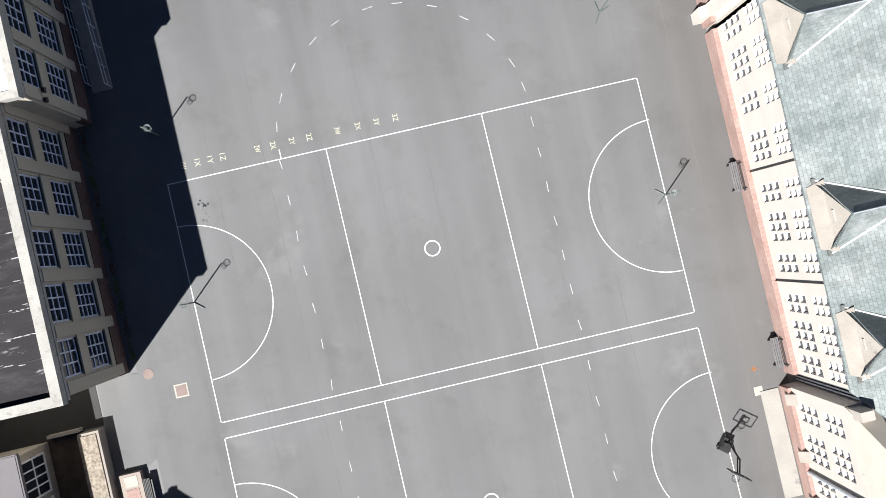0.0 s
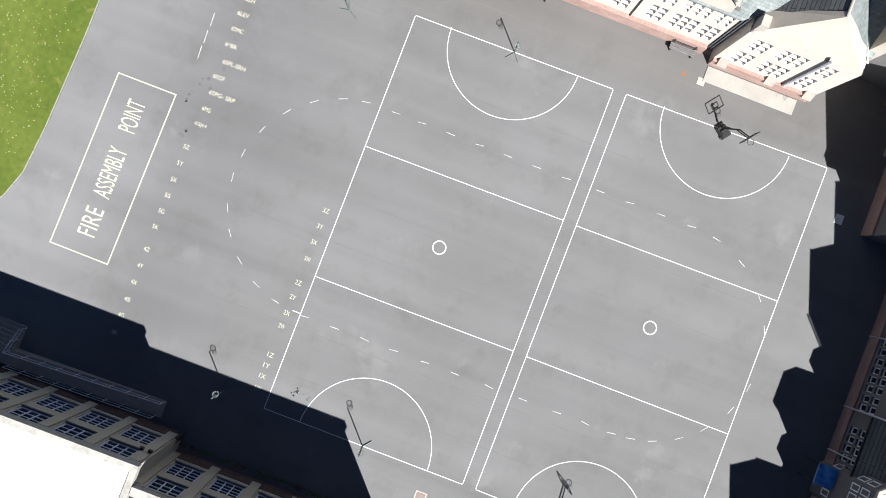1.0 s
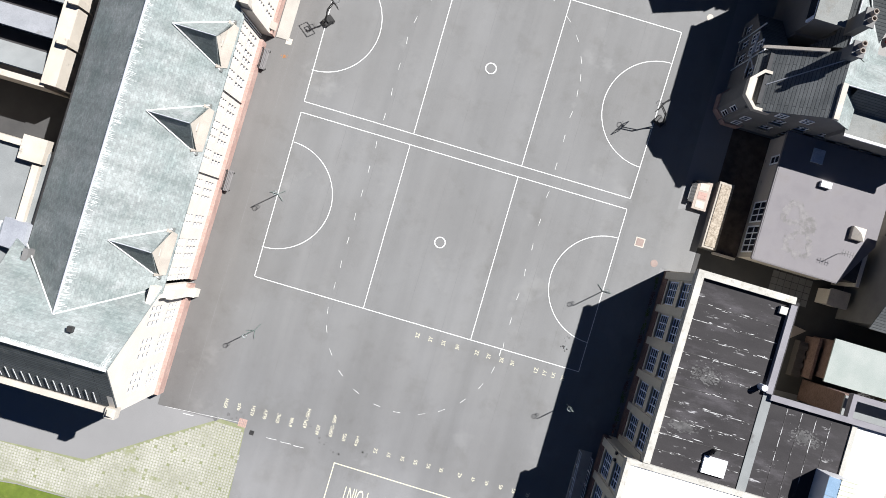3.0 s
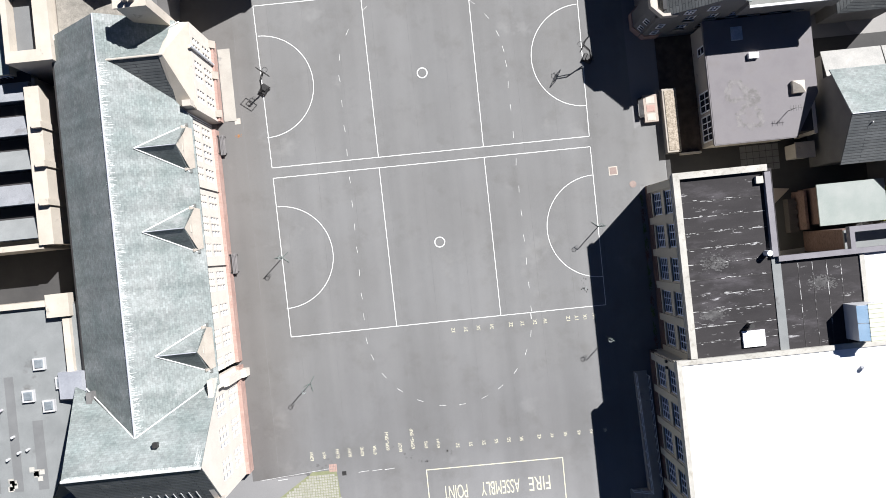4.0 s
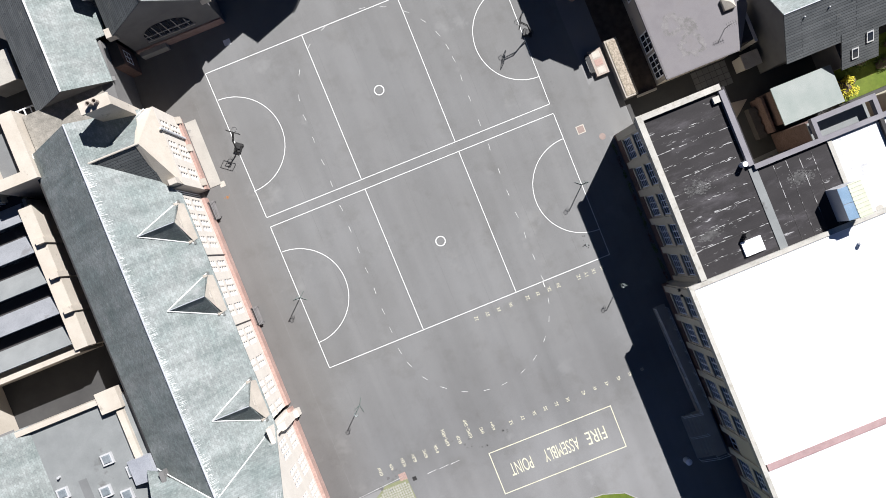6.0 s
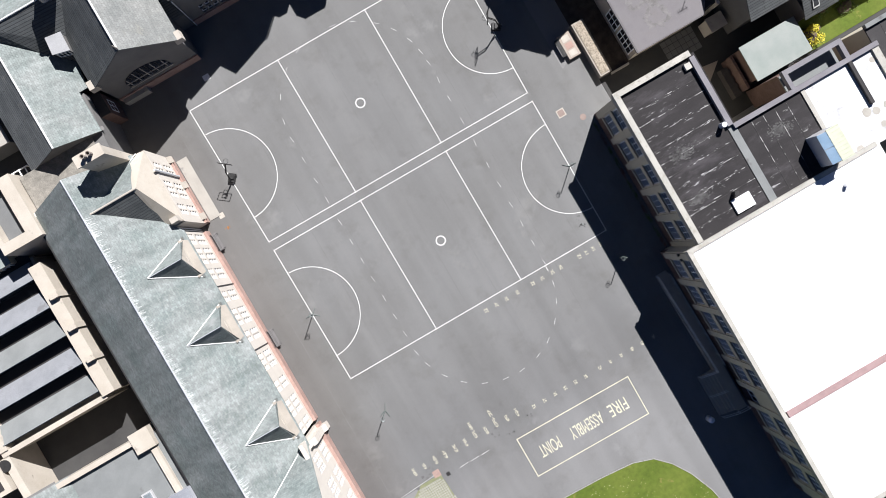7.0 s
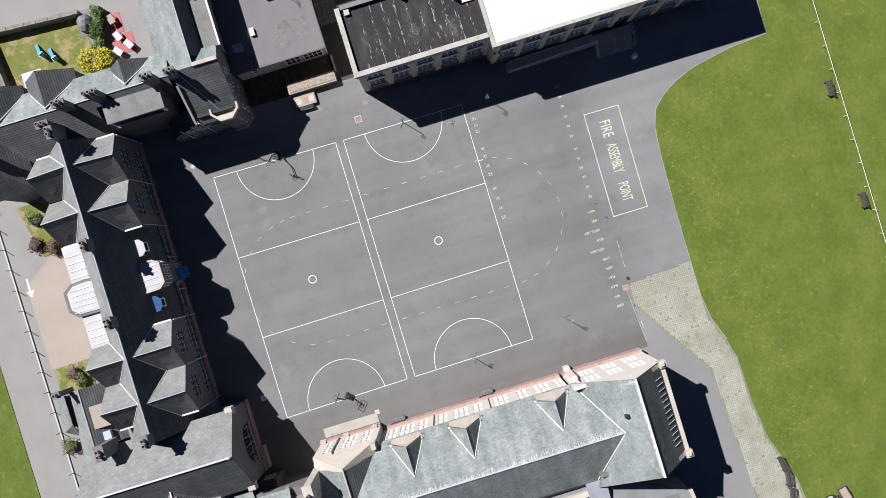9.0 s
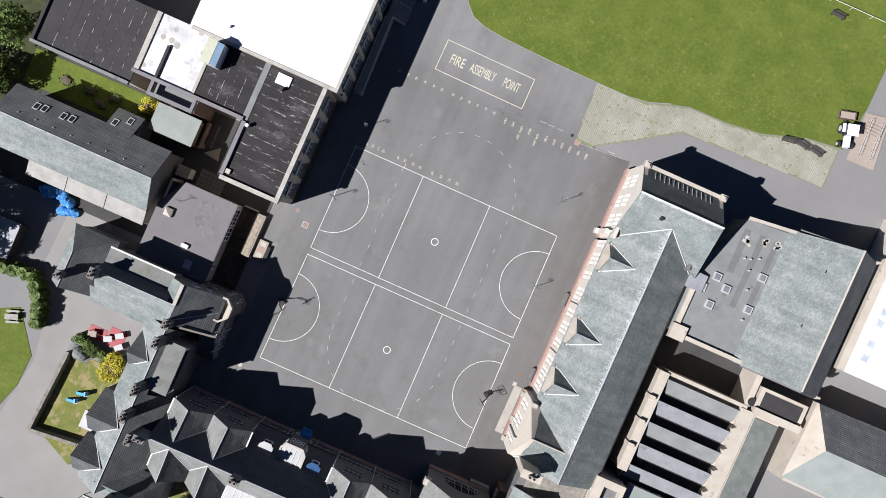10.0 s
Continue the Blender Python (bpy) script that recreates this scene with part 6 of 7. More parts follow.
part("ridge", tube(B(), (26.3, 23.4, 8.5), (26.3, 46.2, 8.5), 0.06, 6), HOOD, erange)
part("flat_roof", box(B(), 22.75, 25.2, 24.45, 31.0, 9.2, 9.4), LEAD_ROOF, erange)
part("body", box(B(), 22.95, 25.1, 24.6, 30.85, 0, 9.2), HARL_GREY, erange)
part("glazing", box(B(), 22.78, 22.95, 24.7, 30.8, 7.7, 9.1), BLUE_FRAME, erange)
part("pane", box(B(), 22.74, 22.78, 24.9, 30.6, 7.8, 9.0), GLASS, erange)
for y in (25.0, 31.2, 34.9, 37.2, 46.4):
    chimney(erange, 26.1 if y < 36 else 24.4, y, 6.8, 11.0, 0.65, 1.25, 3 if y == 31.2 else 2, HARL_GREY, "y")
for yc, x1, south, north in ((37.5, 31.1, 3.1, 2.4), (43.0, 30.9, 2.4, 2.4), (28.2, 29.6, 3.0, 2.2)):
    g = part("gable", box(B(), 28.8, x1, yc - south, yc + north, 0, 5.7), HARL_GREY, erange)
    part("gable_end", solid(B(), [[(x, yc - south, 5.7), (x, yc + north, 5.7), (x, yc, 8.15)] for x in (x1 - 0.3, x1)]), HARL_GREY, g)
    for s, half in ((-1, south), (1, north)):
        low = min(29.7, x1)
        part("gable_roof", slab(B(), [(x1 + 0.1, yc, 8.3), (26.8, yc, 8.3), (low, yc + s * (half + 0.15), 5.7), (x1 + 0.1, yc + s * (half + 0.15), 5.7)]), SLATE_SHADE, g)
        valley(g, (26.8, yc, 8.35), (low, yc + s * half, 5.9), 0.06)
block(erange, 19.2, 26.5, 42.5, 46.9, 0, 5.6, "body", HARL_GREY)
part("roof_slope", slab(B(), [(21.4, 44.9, 8.2), (26.6, 44.9, 8.2), (26.6, 42.2, 5.6), (19.0, 42.2, 5.6)]), SLATE_SHADE, erange)
part("roof_slope", slab(B(), [(21.4, 44.9, 8.2), (27.0, 44.9, 8.2), (27.0, 47.2, 5.7), (19.0, 47.2, 5.7)]), SLATE, erange)
part("roof_hip", slab(B(), [(21.4, 44.9, 8.2), (19.0, 42.2, 5.6), (19.0, 47.2, 5.7)]), SLATE_SHADE, erange)
part("garden_shed_roof", box(B(), 31.3, 33.4, 39.2, 41.6, 2.6, 2.75), SHEET_WHITE, erange)
part("garden_shed", box(B(), 31.2, 33.3, 39.3, 41.5, 0, 2.6), HARL_GREY, erange)
hip = thing("lodge", (40, 19, 0), "small dark slated lodge by the drive", "house")
block(hip, 37.8, 43.3, 16.9, 24.3, 0, 4.25, "body", HARL_GREY)
LR, LZ = 41.5, 7.0
part("roof_slope", slab(B(), [(LR, 19.6, LZ), (LR, 24.6, LZ), (43.6, 24.6, 4.6), (43.6, 16.6, 4.6)]), SLATE, hip)
part("roof_slope", slab(B(), [(LR, 19.6, LZ), (LR, 24.6, LZ), (37.5, 24.6, 4.3), (37.5, 16.6, 4.3)]), SLATE_SHADE, hip)
part("roof_hip", slab(B(), [(LR, 19.6, LZ), (43.6, 16.6, 4.6), (37.5, 16.6, 4.3)]), SLATE_SHADE, hip)
part("ridge", tube(B(), (LR, 19.6, LZ), (LR, 24.6, LZ), 0.06, 6), HOOD, hip)
part("gable_wall", solid(B(), [[(37.8, a, 4.3), (43.2, a, 4.3), (LR, a, LZ - 0.2)] for a in (24.0, 24.35)]), HARL_GREY, hip)
chimney(hip, 41.5, 22.8, 5.5, 8.4, 0.6, 0.9, 1, HARL_GREY, "y")
yshed = thing("yard_shed", (52.9, 22.6, 0), "brown timber shed with dark glossy sheet roof", "shed")
part("shed_body", box(B(), 51.4, 54.3, 20.4, 24.8, 0, 2.5), WOOD_DARK, yshed)
part("shed_roof", slab(B(), [(51.1, 20.1, 2.6), (54.6, 20.1, 3.0), (54.6, 25.1, 3.0), (51.1, 25.1, 2.6)], 0.1), HOOD, yshed)

# flat mauve roof block with clerestory
mv = thing("mauve_flat_block", (29, 10, 0), "single storey block with mauve felt flat roof and white glazing", "school building")
block(mv, 26.1, 34.6, 6.5, 17.1, 0, 3.75)
mv_ops = [(0.2, 1.0, 1.6, 3.3), (4.3, 6.2, 0.9, 3.6), (6.5, 8.9, 0.9, 3.6)]
wall(mv, (25.75, 17.1), (25.75, 6.2), 0, 3.85, [(a + 1.6, b + 1.6, c, d) for a, b, c, d in mv_ops], HARL_DULL, thick=0.35)
for o, cols in zip(mv_ops, (1, 3, 4)):
    window(mv, wall_frame((25.75, 15.5), (25.75, 6.2)), *o, cols, 2, WHITE_FRAME, 0.08, 0.12, -0.12)
wall(mv, (25.75, 6.2), (33.0, 6.2), 0, 3.85, [], HARL, thick=0.35)
wall(mv, (34.9, 6.2), (34.9, 15.5), 0, 3.85, [], HARL, thick=0.3)
part("roof_deck", prism(B(), [(25.55, 6.05), (33.0, 6.05), (35.2, 9.8), (35.2, 17.2), (25.55, 17.2)], 3.85, 4.0), FELT_MAUVE, mv)
part("fascia", box(B(), 25.5, 33.0, 5.97, 6.05, 3.7, 3.97), FELT_MAUVE, mv)
part("fascia", box(B(), 25.45, 25.55, 6.05, 17.2, 3.7, 3.97), FELT_MAUVE, mv)
# ring marks left by standing water
PUDDLE = material("dried_puddle_ring", [(0.125, 0.118, 0.116), (0.180, 0.170, 0.170)], 0.85, 1.6, 14, 1.2, 0.1)
wrng = random.Random(31)
for cx, cy, r in ((27.9, 10.6, 0.85), (28.9, 8.3, 1.0), (29.3, 10.0, 0.5)):
    pb = B()
    for k in range(330):
        a = wrng.uniform(0, math.tau)
        d = r * (1 + 0.14 * math.sin(3 * a + cx) + 0.07 * math.sin(7 * a)) + wrng.gauss(0, 0.13)
        x, y, q = cx + d * math.cos(a), cy + d * math.sin(a), wrng.uniform(0.03, 0.11)
        prism(pb, [(x + q * 1.4 * math.cos(b), y + q * math.sin(b)) for b in (0.2, 1.4, 2.6, 3.9, 5.1)], 3.99, 4.003 + 0.00003 * k)
    tagged(part("water_mark", pb, PUDDLE, mv), kind="stuff")
part("roof_vent", box(B(), 29.2, 30.1, 13.4, 13.9, 4.0, 4.35), MEMBRANE, mv)
part("skylight", box(B(), 27.9, 28.9, 15.2, 16.4, 4.0, 4.15), DOME, mv)
part("roof_vent", solid(B(), [[(32.8, 9.9, 4.00), (33.9, 9.9, 4.00), (33.9, 11.0, 4.00), (32.8, 11.0, 4.00)], [(32.8, 9.9, 4.40), (33.9, 9.9, 4.40), (33.9, 11.0, 4.40), (32.8, 11.0, 4.40)], [(33.3, 10.4, 4.80), (33.4, 10.4, 4.80), (33.4, 10.5, 4.80), (33.3, 10.5, 4.80)]]), STONE, mv)
aer = B()
tube(aer, (32.3, 8.4, 4.00), (32.3, 8.4, 5.60), 0.03, 5), tube(aer, (31.8, 8.4, 5.50), (32.9, 8.4, 5.50), 0.02, 5)
for i in range(5):
    tube(aer, (31.9 + i * 0.22, 8.15, 5.50), (31.9 + i * 0.22, 8.65, 5.50), 0.015, 4)
part("aerial", aer, BLACK_METAL, mv)
shed = thing("boiler_shed", (34.4, 5, 0), "small yellowish bin shed at the block corner", "shed")
part("shed_body", box(B(), 33.6, 35.2, 4.3, 5.6, 0, 2.2), HARL, shed)
part("shed_roof", box(B(), 33.5, 35.3, 4.2, 5.7, 2.2, 2.3), STONE, shed)
pl = thing("raised_planter", (23, 9, 0), "long raised planter topped with tan gravel", "planter")
part("planter_wall", box(B(), 22.2, 23.5, 6.1, 12.1, 0, 0.9), SKEW, pl)
part("gravel", box(B(), 22.38, 23.5, 6.28, 11.92, 0.9, 0.96), GRAVEL, pl)
area = thing("sunken_area", (24.4, 10, 0), "dark brown gravelled strip beside the glazed wall", "area")
part("area_floor", prism(B(), [(23.5, 6.0), (25.75, 6.0), (25.75, 17.2), (22.3, 17.2), (22.3, 12.1), (23.5, 12.1)], -0.02, 0.03), BROWN_GRAVEL, area)
part("area_wall", box(B(), 23.5, 25.5, 5.8, 6.0, 0, 0.5), STONE, area)
sl = thing("slab_bench", (20.9, 10.5, 0), "pinkish stone slab seat with black slatted bench", "bench")
part("slab", box(B(), 20.5, 21.8, 9.2, 11.8, 0, 0.45), PAVING_PINK, sl)
for i in range(3):
    part("inset", box(B(), 20.75, 21.55, 9.35 + i * 0.8, 10.0 + i * 0.8, 0.45, 0.47), SANDSTONE if i == 1 else STONE, sl)
for i in range(5):
    part("slat", box(B(), 20.02 + i * 0.09, 20.08 + i * 0.09, 9.7, 11.6, 0.45, 0.5), BLACK_METAL, sl)
part("bench_leg", box(B(), 20.05, 20.45, 9.8, 9.88, 0, 0.45), BLACK_METAL, sl)
part("bench_leg", box(B(), 20.05, 20.45, 11.4, 11.48, 0, 0.45), BLACK_METAL, sl)

# long slated block to the east
ls = thing("long_slate_block", (46, 7, 0), "long slated block with lean-to and roof windows", "school building")
block(ls, 35.8, 56.6, 3.4, 11.0, 0, 5.6, "body", HARL_GREY)
part("roof_slope", slab(B(), [(35.5, 7.0, 8.5), (57, 7.0, 8.5), (57, 3.0, 5.9), (35.5, 3.0, 5.9)]), SLATE_SHADE, ls)
part("roof_slope", slab(B(), [(35.5, 7.0, 8.5), (57, 7.0, 8.5), (57, 11.4, 5.7), (35.5, 11.4, 5.7)]), SLATE, ls)
part("ridge", tube(B(), (35.5, 7.0, 8.5), (57, 7.0, 8.5), 0.05, 6), HOOD, ls)
for x in (35.8, 56.3):
    part("gable_wall", solid(B(), [[(a, 3.4, 5.6), (a, 11.0, 5.6), (a, 7.0, 8.3)] for a in (x, x + 0.35)]), HARL_GREY, ls)
part("cross_body", box(B(), 41.2, 44.3, 0.9, 3.5, 0, 4.3), HARL_GREY, ls)
lsz = lambda y: 5.9 + (y - 3.0) * 0.65
part("cross_roof", slab(B(), [(40.9, 3.6, lsz(3.6) + 0.05), (44.6, 3.6, lsz(3.6) + 0.05), (44.6, 0.6, lsz(0.6) + 0.05), (40.9, 0.6, lsz(0.6) + 0.05)]), SLATE_SHADE, ls)
for i in range(8):
    x = 37.4 + i * 2.4
    part("vent_knob", tube(B(), (x, 6.2, 7.9), (x, 6.2, 8.15), 0.1, 8, 0.06), SHEET_WHITE, ls)
for x, y in ((52.9, 4.6), (51.9, 4.5), (49.4, 4.4), (48.3, 4.3), (43.7, 2.5), (42.2, 1.6)):
    rim = lambda k, up: slab(B(), [(x + a * k, y + b * k * 1.35, lsz(y + b * k * 1.35) + up) for a, b in ((-1, -1), (1, -1), (1, 1), (-1, 1))], 0.1)
    s_ = part("roof_window", rim(0.34, 0.16), LEAD, ls)
    part("pane", rim(0.25, 0.18), GLASS, s_)
for i in range(3):
    part("lean_to_roof", slab(B(), [(36.2 + i * 5.6, 11.2, 3.9), (41.7 + i * 5.6, 11.2, 3.9), (41.7 + i * 5.6, 13.6, 3.2), (36.2 + i * 5.6, 13.6, 3.2)], 0.1), LEAN, ls)
block(ls, 36.3, 52.8, 11.0, 13.3, 0, 3.05, "lean_to_body", HARL_GREY)
gf = thing("green_roof_shed", (37, -0.7, 0), "single storey shed with pale green flat roof", "shed")
block(gf, 34.4, 40.2, -2.0, 1.35, 0, 3.7, "shed_body", BROWN_BRICK)
part("shed_roof", box(B(), 34.25, 40.4, -2.2, 1.55, 3.7, 3.85), ROOF_GREEN, gf)
# flat triangle added for a sunlit wall corner, placed to fit the camera's view
corner = solo("court_slab", prism(B(), [(31.4, 1.9), (33.6, 1.6), (31.8, 0.1)], 0, 0.12), PAVING_PINK, "pale pinkish triangle in place of a sunlit wall corner", "slab")
sc = thing("service_court", (31, -1, 0), "brown brick service court between the blocks", "courtyard")
part("court_wall", box(B(), 33.75, 34.0, -2.4, 1.2, 0, 2.4), BROWN_BRICK, sc)
part("pallet_base", box(B(), 32.9, 33.6, -2.6, 0.6, 0, 1.0), WOOD_DARK, sc)
for i in range(4):
    part("pallet", box(B(), 32.8, 33.65, -2.5 + i * 0.8, -2.1 + i * 0.8, 1.0, 1.15), WOOD_DARK, sc)
pvm = B()
for i in range(6):
    for j in range(4):
        box(pvm, 29.3 + i * 0.62, 29.87 + i * 0.62, 3.6 + j * 0.62, 4.17 + j * 0.62, -0.01, 0.03)
# asphalt's darker colour stands for the shade on these concrete slabs
tagged(put("paving_slabs", mesh_of("paving_slabs", pvm, ASPHALT)), "square concrete paving slabs in the passage", "paving", "", "stuff")
# ---- roads, gardens and verges ----
solo("forecourt", prism(B(), [(-1.3, 41.5), (12.6, 41.5), (12.6, 45.3), (9.3, 50.0), (-1.3, 50.0)], -0.2, 0.0), PAVING_PINK, "tan gravelled forecourt before the terrace", "forecourt", "structure")
solo("road", box(B(), -90, 60, 46.2, 56.0, -0.3, -0.012), material("pale_road", [(0.215, 0.205, 0.195), (0.26, 0.25, 0.238)], 0.9, 0.2, 40, 0.5, 0.2), "pale worn concrete road behind the terrace", "road", "structure")
solo("verge", prism(B(), [(-90, 56.0), (60, 56.0), (60, 100), (-90, 100)], -0.2, 0.05), GRASS, "mown grass verge beyond the road", "lawn", "structure")
solo("drive", prism(B(), [(37, 24.5), (41, 16), (47, 14), (47.5, 24), (44.5, 30), (43.5, 37), (45, 46.5), (39.9, 46.5), (40.2, 36), (39.4, 31), (31, 31), (28, 26)], -0.2, -0.006), bpy.data.materials["pale_road"], "pale concrete drive curving past the garden", "road", "structure")
solo("garden_lawn", prism(B(), [(31.6, 33.2), (39.4, 34.0), (39.6, 45.0), (30.5, 44.0), (31.6, 38.5)], -0.2, 0.03), GRASS_DRY, "patchy dry garden lawn inside a stone wall", "lawn", "structure")
solo("corner_lawn", prism(B(), [(44.0, 36.5), (48, 31), (52, 33), (56, 48), (45.5, 45.0), (44.2, 41)], -0.2, 0.03), GRASS, "green lawn beside the drive", "lawn", "structure")
solo("wall_corner_grass", prism(B(), [(38.8, 45.6), (33.5, 48.2), (31.0, 46.5), (33.0, 45.3)], -0.2, 0.035), GRASS_DRY, "grass corner outside the garden wall", "lawn", "structure")
solo("back_grass", prism(B(), [(42.0, -2.4), (60, -2.2), (60, 2.6), (46, 2.6), (41.5, 0.2)], -0.2, 0.05), GRASS, "rough grass strip behind the school block", "lawn", "structure")
solo("terrace_bed", prism(B(), [(12.7, 41.6), (18.9, 41.6), (18.9, 48.4), (12.2, 46.8)], -0.2, 0.04), GRASS_DRY, "small lawn and bed by the terrace", "lawn", "structure")
solo("terrace_bed", prism(B(), [(-1.3, 45.0), (-5.0, 45.4), (-4.4, 49.7), (-1.4, 49.8)], -0.2, 0.04), GRASS_DRY, "small planted lawn by the terrace", "lawn", "structure")
gw = thing("garden_wall", (39.8, 40, 0), "rough stone garden wall with pale cope", "wall")
for (ax, ay), (bx, by) in (((39.2, 33.6), (39.9, 45.4)), ((39.9, 45.4), (30.2, 44.4))):
    d = Vector((bx - ax, by - ay, 0))
    n = int(d.length / 0.7)
    s = Vector((d.y, -d.x, 0)).normalized() * 0.22
    for i in range(n):
        p, q = Vector((ax, ay, 0)) + d * (i / n), Vector((ax, ay, 0)) + d * ((i + 1) / n)
        part("wall_stone", prism(B(), [(p - s)[:2], (q - s)[:2], (q + s)[:2], (p + s)[:2]], 0, 1.3 + rng.uniform(-0.06, 0.06)), RUBBLE, gw)
solo("yard_patch", prism(B(), [(17.9, 4.3), (18.6, 3.5), (19.9, 3.3), (22.1, 3.4), (22.1, 9.0), (20.4, 9.3), (19.6, 8.8), (18.9, 9.2), (18.3, 8.1), (18.6, 6.6), (17.7, 5.6)], -0.1, 0.003), ASPHALT, "worn pale patch of asphalt by the passage", "paving", "structure")
ow = thing("outhouse", (-7, 46, 0), "low slated outhouse range with a flat roof at the terrace corner", "outhouse")
block(ow, -11.4, -4.6, 42.0, 47.4, 0, 3.2, "body", HARL_GREY)
part("roof_slope", slab(B(), [(-4.4, 45.1, 5.0), (-11.6, 45.2, 5.0), (-12.0, 47.6, 3.2), (-4.4, 47.2, 3.2)]), SLATE_SUN, ow)
part("roof_slope", slab(B(), [(-4.4, 45.1, 5.0), (-11.6, 45.2, 5.0), (-11.6, 41.6, 3.0), (-4.4, 41.6, 3.0)]), SLATE_SHADE, ow)
part("ridge", tube(B(), (-4.4, 45.1, 5.0), (-11.6, 45.2, 5.0), 0.06, 6), HOOD, ow)
part("flat_roof", box(B(), -9.4, -6.7, 42.7, 44.7, 4.5, 4.72), PAVING_PINK, ow)
part("body", box(B(), -9.3, -6.8, 42.8, 44.6, 3.0, 4.5), HARL_GREY, ow)
part("roof_window", box(B(), -11.0, -10.0, 43.2, 44.1, 3.9, 4.4), DOME, ow)
part("porch", box(B(), -8.6, -4.6, 47.2, 48.9, 0, 2.9), HARL_GREY, ow)
part("porch_roof", slab(B(), [(-4.4, 47.4, 4.0), (-8.2, 47.4, 4.0), (-8.9, 49.1, 2.9), (-4.4, 49.1, 2.9)]), SLATE_SUN, ow)
part("porch_hip", slab(B(), [(-8.2, 47.4, 4.0), (-8.9, 49.1, 2.9), (-9.9, 47.3, 2.95)]), SLATE_SHADE, ow)
chimney(ow, -4.2, 46.9, 3.0, 6.4, 0.6, 0.6, 1, HARL_GREY)

# same shade-toned asphalt, laid where the yard lies in shadow
solo("service_yard", prism(B(), [(-31.5, -2.0), (-31.5, 20), (-31.3, 21), (-29.9, 26), (-29.9, 41), (-47, 41), (-47, -1.6)], -0.1, 0.003), ASPHALT_SHADE, "asphalt service yard behind the hall, coloured dark as in shade", "yard", "structure")

stain = thing("asphalt_stains", (-10, -19, 0), "dark oily blotches and old patches on the asphalt", "stain", kind="structure")
STAIN = material("oil_stain", [(0.10, 0.098, 0.097), (0.14, 0.138, 0.137)], 0.85, 2.0, 12, 0.9, 0.2)
srng = random.Random(31)
for cx, cy, r0 in ((-13.6, -20.3, 0.5), (-12.9, -19.6, 0.35), (-9.2, -19.3, 0.3), (-5.2, -19.8, 0.35), (-6.6, -18.9, 0.22), (-3.6, -20.6, 0.25), (-1.2, -20.2, 0.3), (13.2, -5.2, 0.25), (18.6, 6.2, 0.22), (19.3, 4.9, 0.2), (20.6, 7.4, 0.25), (16.2, 10.4, 0.25)):
    for k in range(5):
        x, y, r = cx + srng.gauss(0, r0), cy + srng.gauss(0, r0), r0 * srng.uniform(0.15, 0.5)
        part("blotch", prism(B(), [(x + r * srng.uniform(0.55, 1.3) * math.cos(a * 0.5236), y + r * srng.uniform(0.55, 1.3) * math.sin(a * 0.5236)) for a in range(12)], -0.05, 0.0028), STAIN, stain)

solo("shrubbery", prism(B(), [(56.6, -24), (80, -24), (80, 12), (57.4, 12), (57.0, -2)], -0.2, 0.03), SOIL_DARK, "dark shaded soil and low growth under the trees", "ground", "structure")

# ---- planting ----
def clumps(bm, centre, radii, n, size, gap=0.0, seed=1):
    """Many small bent leaf quads through an uneven rounded mass."""
    r = random.Random(seed)
    c = Vector(centre)
    lobes = [(Vector((r.uniform(-0.6, 0.6), r.uniform(-0.6, 0.6), r.uniform(-0.4, 0.5))), r.uniform(0.35, 0.62)) for _ in range(9)]
    for _ in range(n):
        lc, lr = r.choice(lobes)
        d = Vector((r.gauss(0, 1), r.gauss(0, 1), r.gauss(0, 1))).normalized()
        q = lc + d * lr * r.uniform(0.6, 1.05)
        p = c + Vector((q.x * radii[0], q.y * radii[1], q.z * radii[2]))
        if p.z < 0.05:
            p.z = r.uniform(0.05, 0.2)
        a = Vector((r.gauss(0, 1), r.gauss(0, 1), r.gauss(0, 0.5))).normalized() * size * r.uniform(0.6, 1.3)
        b = a.cross(Vector((r.gauss(0, 1), r.gauss(0, 1), 1.2))).normalized() * size * r.uniform(0.4, 0.8)
        v = [bm.verts.new(p + o) for o in (-a, b * 0.9, a, -b * 0.9)]
        bm.faces.new(v)
    return bm


def shrub(name, centre, radii, n, size, mat, label, category="shrub", seed=1):
    t = thing(name, (centre[0], centre[1], 0), label, category)
    core = B()
    bmesh.ops.create_icosphere(core, subdivisions=2, radius=1.0, matrix=Matrix.Translation(centre) @ Matrix.Diagonal((radii[0] * 0.62, radii[1] * 0.62, radii[2] * 0.62, 1)))
    for v in core.verts:
        v.co += Vector((noise.noise(v.co * 1.7), noise.noise(v.co * 1.7 + Vector((5, 0, 0))), 0)) * 0.25
    part("stem_mass", core, BARK, t)
    part("foliage", clumps(B(), centre, radii, n, size, seed=seed), mat, t)
    return t


def tree(x, y, h, r, n, mat, label, seed):
    t = thing("tree", (x, y, 0), label, "tree", "trees by the school")
    rr = random.Random(seed)
    trunk = B()
    top = Vector((x + rr.uniform(-0.3, 0.3), y + rr.uniform(-0.3, 0.3), h * 0.55))
    tube(trunk, (x, y, 0), top, 0.28, 8, 0.16)
    for i in range(6):
        a = i * 1.05 + rr.uniform(-0.3, 0.3)
        tube(trunk, top - Vector((0, 0, rr.uniform(0, h * 0.2))), (x + r * 0.7 * math.cos(a), y + r * 0.7 * math.sin(a), h * rr.uniform(0.55, 0.85)), 0.1, 6, 0.04)
    part("trunk", trunk, BARK, t)
    part("crown", clumps(B(), (x, y, h * 0.62), (r, r, h * 0.42), n, 0.22, seed=seed), mat, t)
    return t


